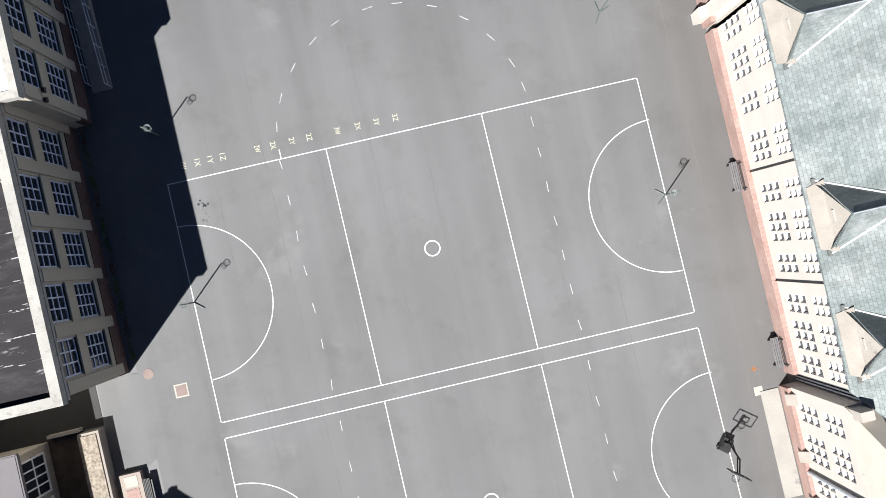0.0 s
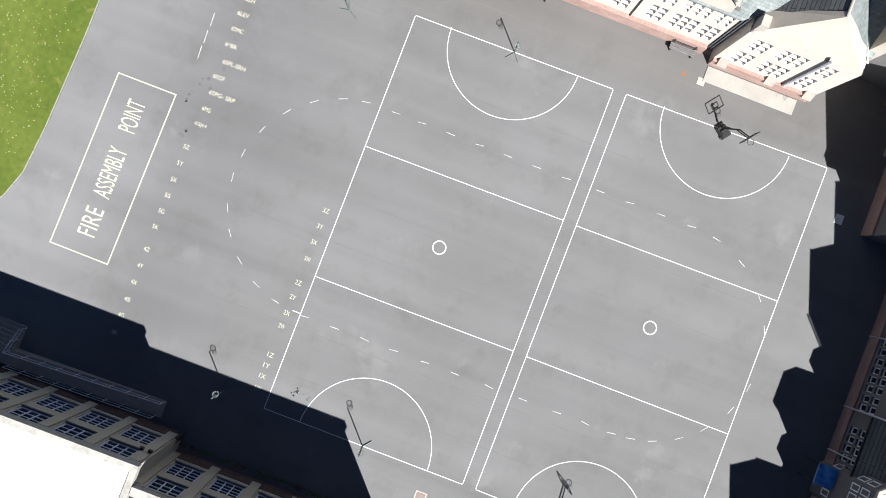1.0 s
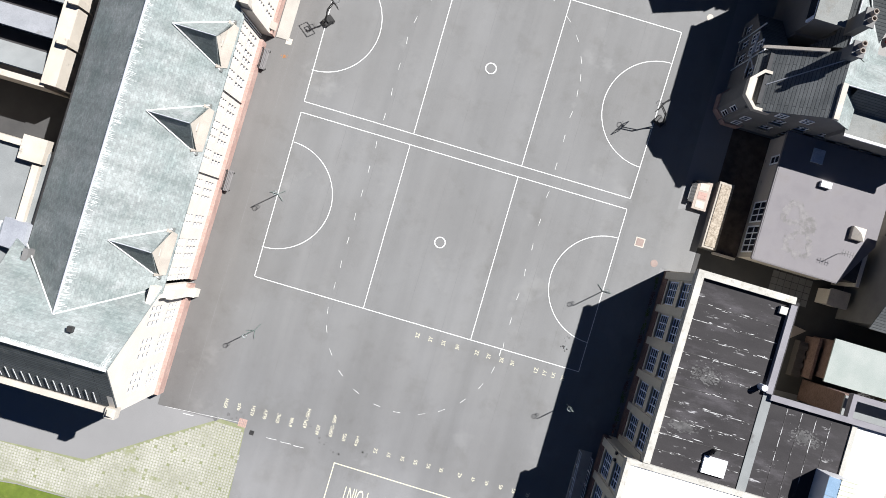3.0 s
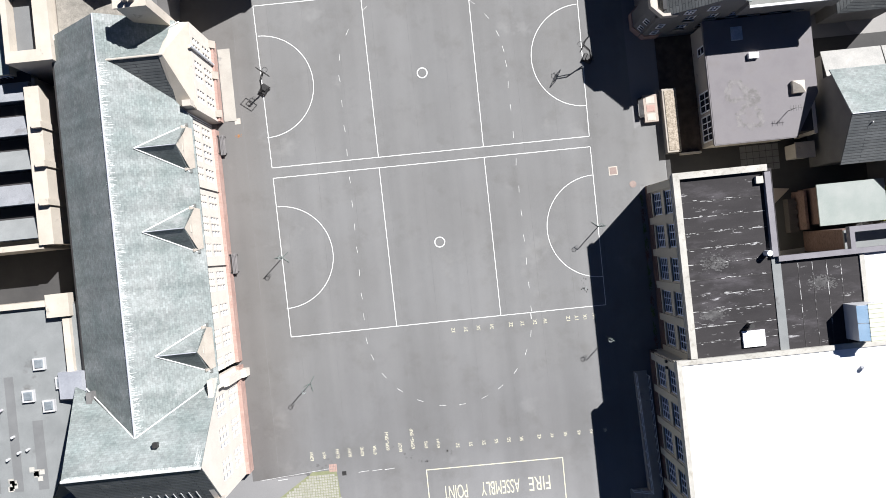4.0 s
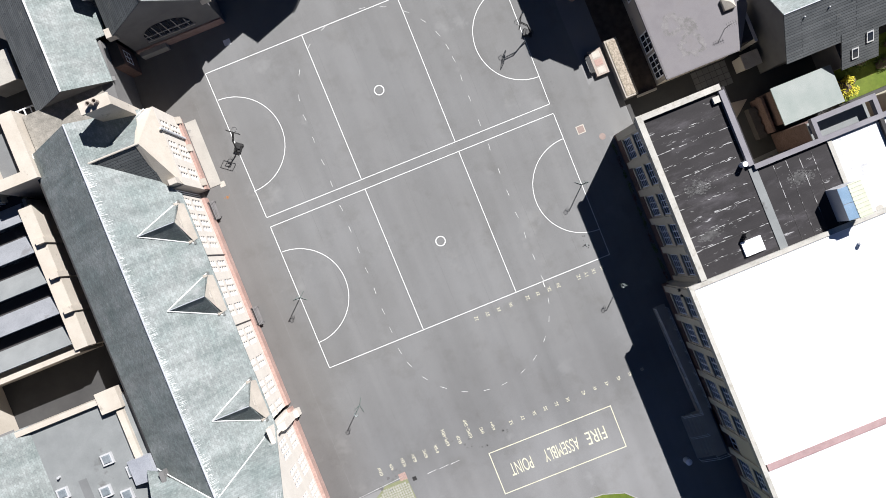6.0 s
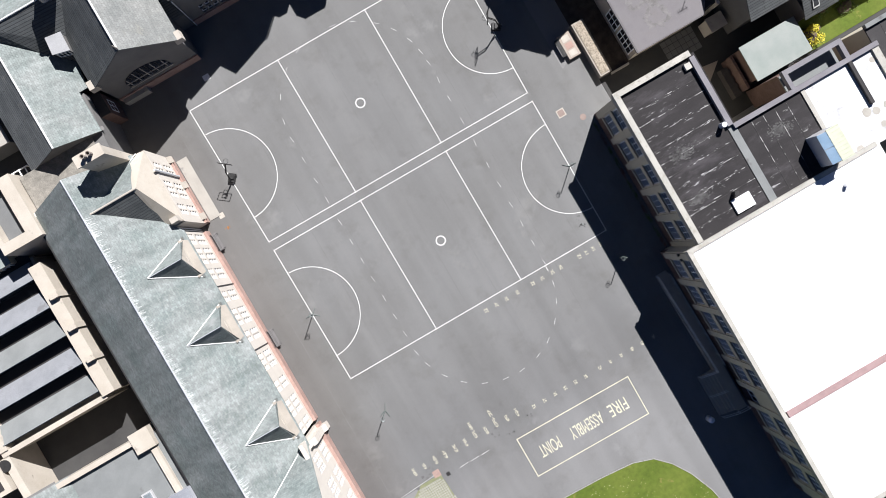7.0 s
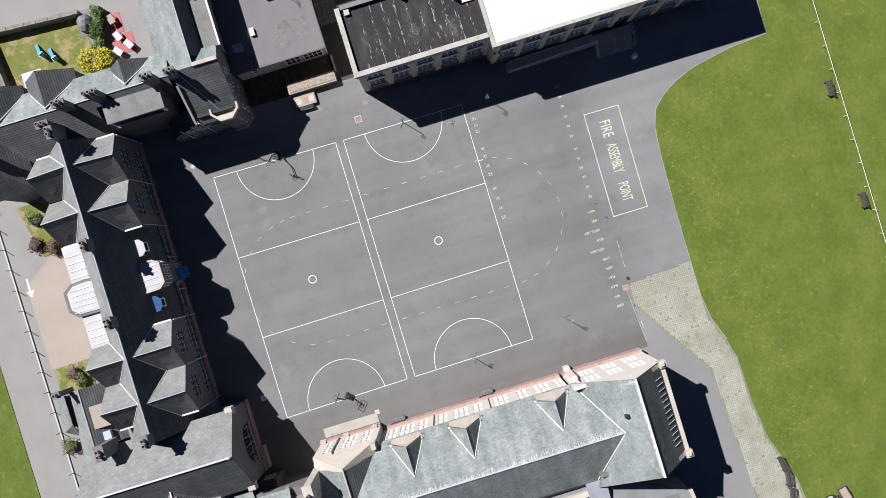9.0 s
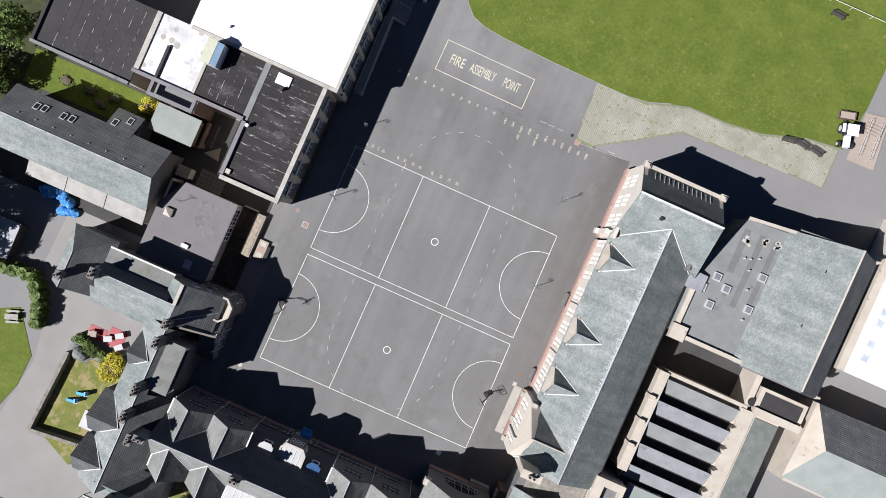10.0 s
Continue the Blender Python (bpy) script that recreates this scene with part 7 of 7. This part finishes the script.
shrub("yellow_shrub", (32.8, 33.2, 1.1), (2.05, 1.95, 1.4), 5200, 0.12, LEAF_YELLOW, "rounded bright yellow flowering shrub on the lawn", seed=3)
shrub("yellow_shrub", (42.3, -1.0, 0.9), (1.5, 1.2, 1.1), 1500, 0.1, LEAF_YELLOW, "yellow flowering shrub beside the green roofed shed", seed=4)
hd = thing("garden_hedge", (36, 32, 0), "clipped dark green hedge along the garden", "hedge")
for i in range(6):
    part("hedge_mass", clumps(B(), (38.6 - i * 1.05, 31.5 + i * 0.28, 0.8), (0.95, 0.8, 0.9), 1300, 0.1, seed=20 + i), LEAF, hd)
hc = B()
solid(hc, [[(x, y - 0.45, 0), (x, y + 0.45, 0), (x, y + 0.4, 1.2), (x, y - 0.4, 1.2)] for x, y in ((39.2, 31.35), (33.0, 33.0))])
part("hedge_core", hc, LEAF, hd)
h2 = thing("drive_hedge", (47, 28, 0), "tall dark curved hedge beside the drive", "hedge")
for i, (x, y) in enumerate(((52.8, 26.8), (51.4, 26.5), (50.0, 26.2), (48.7, 26.0), (47.5, 26.2), (46.5, 27.0), (45.8, 28.1), (45.2, 29.3), (44.8, 30.5), (44.5, 31.6))):
    part("hedge_mass", clumps(B(), (x, y, 1.35), (1.05, 1.05, 1.7), 2300, 0.1, seed=40 + i), LEAF, h2)
    part("hedge_core", prism(B(), [(x + 0.72 * math.cos(a * 0.785), y + 0.72 * math.sin(a * 0.785)) for a in range(8)], 0, 2.3), LEAF, h2)
for i, (x, y, h, r) in enumerate(((62.5, -3.5, 8.0, 3.2), (61.5, 2.5, 6.0, 2.4), (64.5, -9.5, 9.0, 3.6), (59.5, -16.0, 7.0, 2.8), (66.0, 5.0, 7.0, 3.0), (57.6, 20.5, 11.0, 4.2), (61.5, 18.0, 12.0, 4.4), (59.0, 27.0, 10.0, 3.8), (63.5, 24.0, 11.0, 4.2))):
    tree(x, y, h, r, 3200 if h < 9.5 else 6500, LEAF, "leafy green broadleaf tree behind the school", 60 + i)
for i, (x, y) in enumerate(((43.5, -0.6), (47.5, -0.2), (51, 0.0), (54.5, 0.2), (49.0, 1.2), (45.4, 0.9))):
    shrub("bramble", (x, y, 0.25), (1.3, 0.9, 0.4), 350, 0.1, LEAF, "low rough bramble in the grass strip", "shrub", 80 + i)
for i, (x, y, m_) in enumerate(((12.9, 45.2, LEAF_RED), (14.0, 47.2, LEAF_RED), (15.5, 43.6, LEAF), (-2.5, 47.2, LEAF_RED), (-3.6, 46.6, LEAF), (16.8, 46.2, LEAF), (-10.8, 50.4, LEAF))):
    shrub("shrub", (x, y, 0.55), (1.1, 1.0, 0.75), 700, 0.1, m_, "dense garden shrub beside the terrace", "shrub", 100 + i)
pb = thing("planting_strip", (19.7, -6, 0), "narrow strip of low plants along the wall foot", "planting")
for i in range(11):
    part("plant", clumps(B(), (19.45, -11.6 + i * 1.35, 0.25), (0.2, 0.75, 0.25), 110, 0.055, seed=130 + i), LEAF if i % 3 else LEAF_RED, pb)

frng = random.Random(12)
fb = B()
for _ in range(900):
    x, y = frng.uniform(-40, 11), -29.8 - abs(frng.gauss(0, 3.2)) - (2.0 if frng.random() < 0.4 else 0.3)
    if x > 6:
        y -= 4.5
    if x < -20:
        y -= 2.5
    r = frng.uniform(0.02, 0.05)
    prism(fb, [(x + r * math.cos(a), y + r * math.sin(a)) for a in (0.3, 1.5, 2.8, 4.0, 5.2)], 0.03, 0.075)
solo("dandelions", fb, DANDELION, "pale dandelion heads scattered over the grass edge", "flowers", "stuff")

# ---- posts and hoops ----
def netball_post(x, y, face, h=3.05):
    t = thing("netball_post", (x, y, 0), "pale green netball post with ring and tripod base", "netball post", "netball posts")
    part("pole", tube(B(), (x, y, 0.06), (x, y, h), 0.04, 8), GREEN_STEEL, t)
    for a in (face - 40, face + 40, face + 180):
        k = radians(a)
        part("base_leg", tube(B(), (x, y, 0.06), (x + 0.75 * math.cos(k), y + 0.75 * math.sin(k), 0.05), 0.03, 6), GREEN_STEEL, t)
    k = radians(face)
    c = (x + 0.36 * math.cos(k), y + 0.36 * math.sin(k), h)
    r = part("ring", hoop(B(), c, 0.2, 0.018), GREEN_STEEL, t)
    part("ring_arm", tube(B(), (x, y, h), (x + 0.17 * math.cos(k), y + 0.17 * math.sin(k), h), 0.02, 6), GREEN_STEEL, t)
    n = B()
    for i in range(10):
        a, b = 6.28318 * i / 10, 6.28318 * (i + 1) / 10
        for s, e in ((a, b), (b, a)):
            tube(n, (c[0] + 0.2 * math.cos(s), c[1] + 0.2 * math.sin(s), h), (c[0] + 0.13 * math.cos(e), c[1] + 0.13 * math.sin(e), h - 0.4), 0.006, 4)
    part("net", n, NET, r)


netball_post(-15.05, 0.0, 0, 2.8)
netball_post(15.15, -0.12, 180)
netball_post(14.9, -10.7, 160)
netball_post(-13.6, -12.15, 240, 2.75)


def basketball_hoop(x, y, face, base_mat, label):
    """Portable stand: ballast box, leaning mast, framed board and ring, facing the given way."""
    t = thing("basketball_hoop", (x, y, 0), label, "basketball hoop", "basketball hoops")
    m = pose(x, y, 0, 0, 0, face)
    b = B()
    box(b, -0.65, 0.3, -0.38, 0.38, 0.08, 0.36, 0.06)
    box(b, -0.35, 0.05, -0.3, 0.3, 0.36, 0.5, 0.05)
    part("ballast", b, base_mat, t, "", m)
    for sy in (-0.4, 0.4):
        part("wheel", tube(B(), (0.1, sy - 0.04, 0.1), (0.1, sy + 0.04, 0.1), 0.1, 10), BLACK_METAL, t, "", m)
    mast = B()
    tube(mast, (-0.45, 0, 0.3), (0.15, 0, 2.6), 0.06, 8), tube(mast, (-0.75, 0, 0.35), (-0.05, 0, 1.8), 0.04, 8)
    tube(mast, (0.15, 0, 2.6), (0.85, 0, 3.25), 0.05, 8), tube(mast, (0.1, 0, 2.2), (0.85, 0, 2.95), 0.04, 8)
    part("mast", mast, BLACK_METAL, t, "", m)
    fr = B()
    for a, c in (((-0.62, 2.85), (0.62, 2.85)), ((-0.62, 3.65), (0.62, 3.65)), ((-0.62, 2.85), (-0.62, 3.65)), ((0.62, 2.85), (0.62, 3.65)), ((-0.25, 3.0), (0.25, 3.0)), ((-0.25, 3.35), (0.25, 3.35)), ((-0.25, 3.0), (-0.25, 3.35)), ((0.25, 3.0), (0.25, 3.35))):
        tube(fr, (0.9, a[0], a[1]), (0.9, c[0], c[1]), 0.035, 6)
    bd = part("backboard_frame", fr, BLACK_METAL, t, "", m)
    rg = part("ring", hoop(B(), (1.2, 0, 3.05), 0.225, 0.02), BLACK_METAL, t, "", m)
    n = B()
    for i in range(10):
        a, c = 6.28318 * i / 10, 6.28318 * (i + 1) / 10
        tube(n, (1.2 + 0.22 * math.cos(a), 0.22 * math.sin(a), 3.05), (1.2 + 0.14 * math.cos(c), 0.14 * math.sin(c), 2.65), 0.007, 4)
    part("net", n, NET, rg, "", m)


basketball_hoop(-15.0, 16.2, 52, BLACK_METAL, "black portable basketball hoop on the court line")
basketball_hoop(15.6, 15.95, 150, BLACK_METAL, "black portable basketball hoop beside the court end")


def bench(x, y, turn, wood, label, length=1.9, pale=False):
    t = thing("bench", (x, y, 0), label, "bench", "benches")
    m = pose(x, y, 0, 0, 0, turn)
    for i in range(4):
        part("seat_slat", box(B(), -length / 2, length / 2, -0.25 + i * 0.13, -0.15 + i * 0.13, 0.42, 0.46), WOOD_SILVER if pale else wood, t, "", m)
    for i in range(3):
        part("back_slat", box(B(), -length / 2, length / 2, 0.28 + i * 0.03, 0.31 + i * 0.03, 0.52 + i * 0.14, 0.62 + i * 0.14), wood, t, "", m)
    for k in (-length / 2 + 0.15, length / 2 - 0.15):
        part("leg", box(B(), k - 0.04, k + 0.04, -0.24, 0.3, 0, 0.42), BLACK_METAL, t, "", m)
        part("back_post", box(B(), k - 0.03, k + 0.03, 0.28, 0.34, 0.42, 0.95), BLACK_METAL, t, "", m)


bench(-19.5, -0.1, 90, WOOD_DARK, "dark wooden bench with weathered grey seat against the hall wall", 1.9, True)
bench(-19.5, 11.15, 90, WOOD_DARK, "dark wooden bench with weathered grey seat near the hall gable", 1.9, True)
for x, y, a in ((-38.6, -32.35, 188), (-40.5, -32.5, 172), (-42.6, -32.4, 170)):
    bench(x, y, a, WOOD_DARK, "brown wooden bench on grass paving", 1.9)
bench(3.8, -51.2, 178, WOOD_DARK, "dark weathered bench at the field rail")
bench(-10.5, -51.2, 181, WOOD_DARK, "dark weathered bench at the field rail")
bench(-37.7, -50.6, 176, WOOD_DARK, "dark weathered bench at the field rail")
fence = thing("field_rail", (0, -52.1, 0), "low white tubular rail along the playing field", "fence")
for i in range(28):
    x = 24 - i * 3.0
    part("rail", tube(B(), (x, -52.1, 0.95), (x - 3.0, -52.1, 0.95), 0.03, 6), LINE, fence)
    part("post", tube(B(), (x, -52.1, 0), (x, -52.1, 0.95), 0.03, 6), LINE, fence)
rf = thing("road_fence", (2, 51, 0), "white post and wire fence beside the road", "fence")
for i in range(19):
    x = 30 - i * 2.6
    part("post", tube(B(), (x, 51.2, 0), (x, 51.2, 1.3), 0.05, 6), WOOD_GREY, rf)
    part("rail", tube(B(), (x, 51.2, 0.12), (x - 2.6, 51.2, 0.12), 0.07, 6), LINE, rf)
ra = thing("road_arrow", (8.5, 49.6, 0), "white painted arrow on the road", "ground marking")
part("arrow_shaft", strip((8.6, 49.7), (10.2, 49.7), 0.18), LINE, ra)
part("arrow_head", prism(B(), [(8.7, 49.2), (8.7, 50.2), (7.9, 49.7)], -0.01, 0.003), LINE, ra)

# ---- covers and litter on the ground ----
mh = thing("manhole_cover", (17.1, 5.0, 0), "pinkish brick-edged square manhole cover", "manhole cover", "manhole covers")
part("surround", box(B(), 16.68, 17.52, 4.58, 5.42, 0, 0.012), STONE, mh)
part("cover", box(B(), 16.77, 17.43, 4.67, 5.33, 0.012, 0.02), COVER_PINK, mh)
mh = thing("manhole_cover", (19.0, 3.6, 0), "round pinkish manhole cover", "manhole cover", "manhole covers")
part("cover", tube(B(), (18.85, 3.55, 0.0), (18.85, 3.55, 0.014), 0.33, 20), COVER_PINK, mh)
mh = thing("manhole_cover", (-17.9, 13.4, 0), "pale square concrete cover", "manhole cover", "manhole covers")
part("cover", box(B(), -18.25, -17.7, 13.05, 13.6, 0, 0.014), STONE, mh)
mh = thing("drain_cover", (-18.0, 11.95, 0), "rusty orange crumbling drain cover", "drain cover", "manhole covers")
crng = random.Random(8)
part("cover", prism(B(), [(-18.0 + 0.17 * crng.uniform(0.6, 1.3) * math.cos(k * 0.524), 11.95 + 0.17 * crng.uniform(0.6, 1.3) * math.sin(k * 0.524)) for k in range(12)], 0, 0.012), RUST, mh)
for k in range(5):
    x, y = -18.0 + crng.gauss(0, 0.2), 11.95 + crng.gauss(0, 0.2)
    part("rust_spot", tube(B(), (x, y, 0), (x, y, 0.006 + 0.001 * k), crng.uniform(0.03, 0.06), 7), RUST, mh)
mh = thing("brick_cover", (-12.3, -20.4, 0), "red brick square patch at the yard edge", "manhole cover", "manhole covers")
for i in range(5):
    for j in range(3):
        part("brick", box(B(), -12.68 + i * 0.15, -12.55 + i * 0.15, -20.75 + j * 0.25, -20.52 + j * 0.25, 0, 0.014), SANDSTONE, mh)
mh = thing("drain_cover", (-11.3, -21.0, 0), "small dark iron drain grating", "drain cover", "manhole covers")
part("cover", box(B(), -11.5, -11.1, -21.2, -20.8, 0, 0.012), BLACK_METAL, mh)
mh = thing("drain_cover", (13.2, -5.9, 0), "dark worn drain in the court", "drain cover", "manhole covers")
for k in range(14):
    x, y, r = 13.2 + crng.gauss(0, 0.17), -5.9 + crng.gauss(0, 0.17), crng.uniform(0.05, 0.12)
    part("fragment", tube(B(), (x, y, 0), (x, y, 0.007 + 0.0006 * k), r, 6), FELT if k % 3 else FELT_GREY, mh)
mh = thing("manhole_cover", (17.6, 26.3, 0), "pale round stone cover beside the court", "manhole cover", "manhole covers")
part("cover", tube(B(), (17.5, 26.1, 0), (17.5, 26.1, 0.015), 0.3, 16), STONE, mh)
mh = thing("manhole_cover", (-14.9, 26.6, 0), "pale square stone cover by the terrace", "manhole cover", "manhole covers")
part("cover", box(B(), -12.6, -11.9, 25.9, 26.5, 0, 0.014), MEMBRANE, mh)
bol = thing("bollard", (14.5, -29.5, 0), "pale blue round litter bin near the steps", "bin")
part("bin_body", tube(B(), (14.5, -29.5, 0), (14.5, -29.5, 0.9), 0.32, 14, 0.28), GALV, bol)
part("bin_lid", tube(B(), (14.5, -29.5, 0.9), (14.5, -29.5, 1.1), 0.33, 14, 0.1), BLUE_FRAME, bol)

# ---- tractor and steps by the field ----
tr = thing("tractor", (-45.3, -36.2, 0), "pale blue tractor with white cab roof at the field edge", "tractor")
tm = pose(-45.3, -36.4, 0.04, 0, 0, 105)
part("bonnet", box(B(), 0.4, 2.1, -0.38, 0.38, 0.7, 1.35, 0.08), BLUE_FRAME, tr, "", tm)
part("chassis", box(B(), -0.9, 2.0, -0.3, 0.3, 0.45, 0.75), BLACK_METAL, tr, "", tm)
cab = part("cab", box(B(), -0.9, 0.5, -0.7, 0.7, 0.8, 2.2, 0.06), GLASS, tr, "", tm)
part("cab_roof", box(B(), -1.0, 0.6, -0.78, 0.78, 2.2, 2.36, 0.08), MEMBRANE, cab, "", tm)
for x, r in ((-0.5, 0.72), (1.6, 0.45)):
    for s in (-1, 1):
        w = part("wheel", tube(B(), (x, s * 0.72, r), (x, s * 1.05, r), r, 18), BLACK_METAL, tr, "", tm)
        part("rim", tube(B(), (x, s * 1.05, r), (x, s * 1.07, r), r * 0.55, 14), SHEET_WHITE, w, "", tm)
        if r > 0.6:
            part("mudguard", box(B(), x - 0.6, x + 0.6, s * 0.88 - 0.2, s * 0.88 + 0.2, 1.42, 1.5), BLUE_FRAME, tr, "", tm)
tl2 = thing("trailer", (-44.3, -38.4, 0), "low brown trailer behind the tractor", "trailer")
lm = pose(-44.4, -38.6, 0.04, 0, 0, 15)
part("bed", box(B(), -1.1, 1.1, -0.5, 0.5, 0.4, 0.55), PAVING_PINK, tl2, "", lm)
for a in ((-1.1, 1.1, -0.55, -0.5), (-1.1, 1.1, 0.5, 0.55), (-1.15, -1.1, -0.55, 0.55), (1.1, 1.15, -0.55, 0.55)):
    part("side_board", box(B(), *a, 0.4, 0.8), BROWN_BRICK, tl2, "", lm)
for s in (-1, 1):
    part("wheel", tube(B(), (0, s * 0.55, 0.28), (0, s * 0.75, 0.28), 0.28, 14), BLACK_METAL, tl2, "", lm)
fs_ = thing("field_steps", (-49, -37, 0), "pinkish concrete steps with tubular rails", "steps")
part("steps_base", prism(B(), [(-47.0, -33.3), (-51.0, -33.4), (-50.2, -40.8), (-46.9, -40.2)], 0, 0.12), PAVING_PINK, fs_)
for i in range(4):
    part("step", box(B(), -50.0 + i * 0.1, -47.4 - i * 0.05, -39.6 + i * 0.5, -39.2 + i * 0.5, 0.12, 0.2 + 0.12 * i), PAVING_PINK, fs_)
for x in (-48.0, -49.6):
    rail(fs_, [(x, -34.2, 0.12), (x + 0.3, -39.5, 0.12)], 1.0, GALV)

# ---- garden things ----
for i, (x, y) in enumerate(((35.5, 38.3), (36.4, 39.7))):
    sld = thing("garden_slide", (x, y, 0), "bright blue plastic childrens slide", "slide", "garden slides")
    sm = pose(x, y, 0.03, 0, 0, 200)
    part("chute", solid(B(), [[(-0.9, -0.18, 0.0), (-0.9, 0.18, 0.0), (-0.9, 0.18, 0.2), (-0.9, -0.18, 0.2)], [(0.6, -0.18, 0.9), (0.6, 0.18, 0.9), (0.6, 0.18, 1.1), (0.6, -0.18, 1.1)]]), BLUE_PAINT, sld, "", sm)
    part("ladder", box(B(), 0.6, 0.8, -0.25, 0.25, 0, 1.2), BLUE_PAINT, sld, "", sm)
    part("platform", box(B(), 0.5, 0.95, -0.3, 0.3, 0.85, 0.92), BLUE_FRAME, sld, "", sm)
mat_ = thing("red_play_mat", (35.6, 29.6, 0), "red play mats on the terrace", "play mat")
for x0, x1, y0, y1 in ((35.8, 38.3, 29.2, 30.9), (33.2, 35.6, 28.4, 31.0)):
    part("mat", box(B(), x0, x1, y0, y1, 0, 0.03), RED_PAINT, mat_)
for i, (x, y, m_) in enumerate(((37.4, 30.2, RED_PAINT), (35.2, 30.0, SHEET_WHITE), (33.9, 29.0, SHEET_WHITE), (33.4, 30.5, SHEET_WHITE))):
    tb = thing("garden_table", (x, y, 0), "small pale topped garden table" if i else "small pinkish red garden table", "table", "garden tables")
    gm = pose(x, y, 0.03, 0, 0, 15 + 9 * i)
    part("tabletop", box(B(), -0.6, 0.6, -0.4, 0.4, 0.66, 0.71, 0.02), m_ if i else PAVING_PINK, tb, "", gm)
    for lx in (-0.5, 0.5):
        for ly in (-0.32, 0.32):
            part("leg", box(B(), lx - 0.03, lx + 0.03, ly - 0.03, ly + 0.03, 0, 0.66), GALV, tb, "", gm)
tp = thing("garden_tent", (38.2, 33.6, 0), "dark grey rounded garden play tent", "play tent")
dm = B()
bmesh.ops.create_icosphere(dm, subdivisions=2, radius=1.0, matrix=Matrix.Translation((38.0, 33.5, 0.15)) @ Matrix.Diagonal((1.25, 0.95, 1.1, 1)))
part("canopy", dm, FELT_GREY, tp)
part("groundsheet", box(B(), 36.6, 39.3, 32.6, 34.5, 0.03, 0.06), BLACK_METAL, tp)
pt = thing("picnic_table", (48.3, 32.5, 0), "weathered grey picnic table on bare ground", "picnic table")
pm = pose(48.3, 32.5, 0, 0, 0, 20)
for i in range(5):
    part("top_plank", box(B(), -0.9, 0.9, -0.37 + i * 0.15, -0.24 + i * 0.15, 0.7, 0.74), WOOD_GREY, pt, "", pm)
for s in (-1, 1):
    part("seat_plank", box(B(), -0.9, 0.9, s * 0.75 - 0.12, s * 0.75 + 0.12, 0.42, 0.46), WOOD_GREY, pt, "", pm)
    part("frame", box(B(), s * 0.6 - 0.04, s * 0.6 + 0.04, -0.75, 0.75, 0.36, 0.42), WOOD_GREY, pt, "", pm)
    part("leg", box(B(), s * 0.6 - 0.05, s * 0.6 + 0.05, -0.4, 0.4, 0, 0.7), WOOD_GREY, pt, "", pm)
def tarp_heap(x, y, r, h, mat, label, seed):
    t = thing("tarpaulin_heap", (x, y, 0), label, "tarpaulin", "tarpaulins")
    b = B()
    bmesh.ops.create_icosphere(b, subdivisions=3, radius=1.0, matrix=Matrix.Translation((x, y, h * 0.4)) @ Matrix.Diagonal((r, r * 0.75, h * 0.6, 1)))
    for v in b.verts:
        v.co += Vector((noise.noise(v.co * 1.1 + Vector((seed, 0, 0))), noise.noise(v.co * 1.1 + Vector((0, seed, 0))), noise.noise(v.co * 1.6))) * 0.35
        v.co.z = max(v.co.z, 0.01)
    part("sheet", b, mat, t)


for i, (x, y, r, h) in enumerate(((50.6, 14.9, 1.3, 1.0), (49.0, 14.6, 1.2, 1.1), (47.6, 15.2, 1.1, 1.2), (46.6, 16.2, 0.9, 0.9), (47.8, 16.6, 0.9, 0.9))):
    tarp_heap(x, y, r, h, BLUE_TARP, "crumpled bright blue tarpaulin over stored goods", i)

# ---- grass paving ----
solo("turf_paving_bed", prism(B(), [(-11.5, -29.0), (-12.0, -20.6), (-14.3, -20.6), (-19.2, -23.7), (-24.8, -27.4), (-32.6, -27.9), (-41.0, -28.3), (-45.7, -28.4), (-45.6, -34.2), (-41, -33.7), (-38, -32.7), (-35, -31.7), (-30, -31.1), (-24.5, -31.0), (-22, -30.3), (-19, -29.2)], -0.2, 0.002), SOIL_GREEN, "mossy turf filling of the grid paving", "ground", "structure")
gp_poly = [(-11.5, -29.0), (-12.0, -20.8), (-14.2, -20.8), (-19.2, -23.9), (-24.8, -27.6), (-32.6, -28.0), (-45.6, -28.5), (-45.5, -34.0), (-41, -33.5), (-38, -32.5), (-35, -31.5), (-30, -30.9), (-24.5, -30.8), (-22, -30.1), (-19, -29.0)]


def inside(x, y, poly):
    c = False
    for (ax, ay), (bx, by) in zip(poly, poly[1:] + poly[:1]):
        if (ay > y) != (by > y) and x < (bx - ax) * (y - ay) / (by - ay) + ax:
            c = not c
    return c


gp_thing = thing("grid_paving", (-20, -27, 0), "pale concrete grid blocks with grass between", "paving", kind="structure")
blk = mesh_of("grid_block", box(B(), -0.106, 0.106, -0.106, 0.106, -0.02, 0.010, 0.008), GRID_BLOCK)
rest = B()
count = 0
for i in range(140):
    for j in range(56):
        x, y = -11.6 - i * 0.25, -20.8 - j * 0.25
        if not inside(x, y, gp_poly) or rng.random() < 0.02:
            continue
        if count < 300 and x > -14.4:
            put("block", blk, gp_thing, Matrix.Translation((x, y, 0.004)))
            count += 1
        else:
            box(rest, x - 0.106, x + 0.106, y - 0.106, y + 0.106, 0.0, 0.014)
r_ = part("blocks_beyond", rest, GRID_BLOCK, gp_thing)
tagged(r_, kind="stuff")
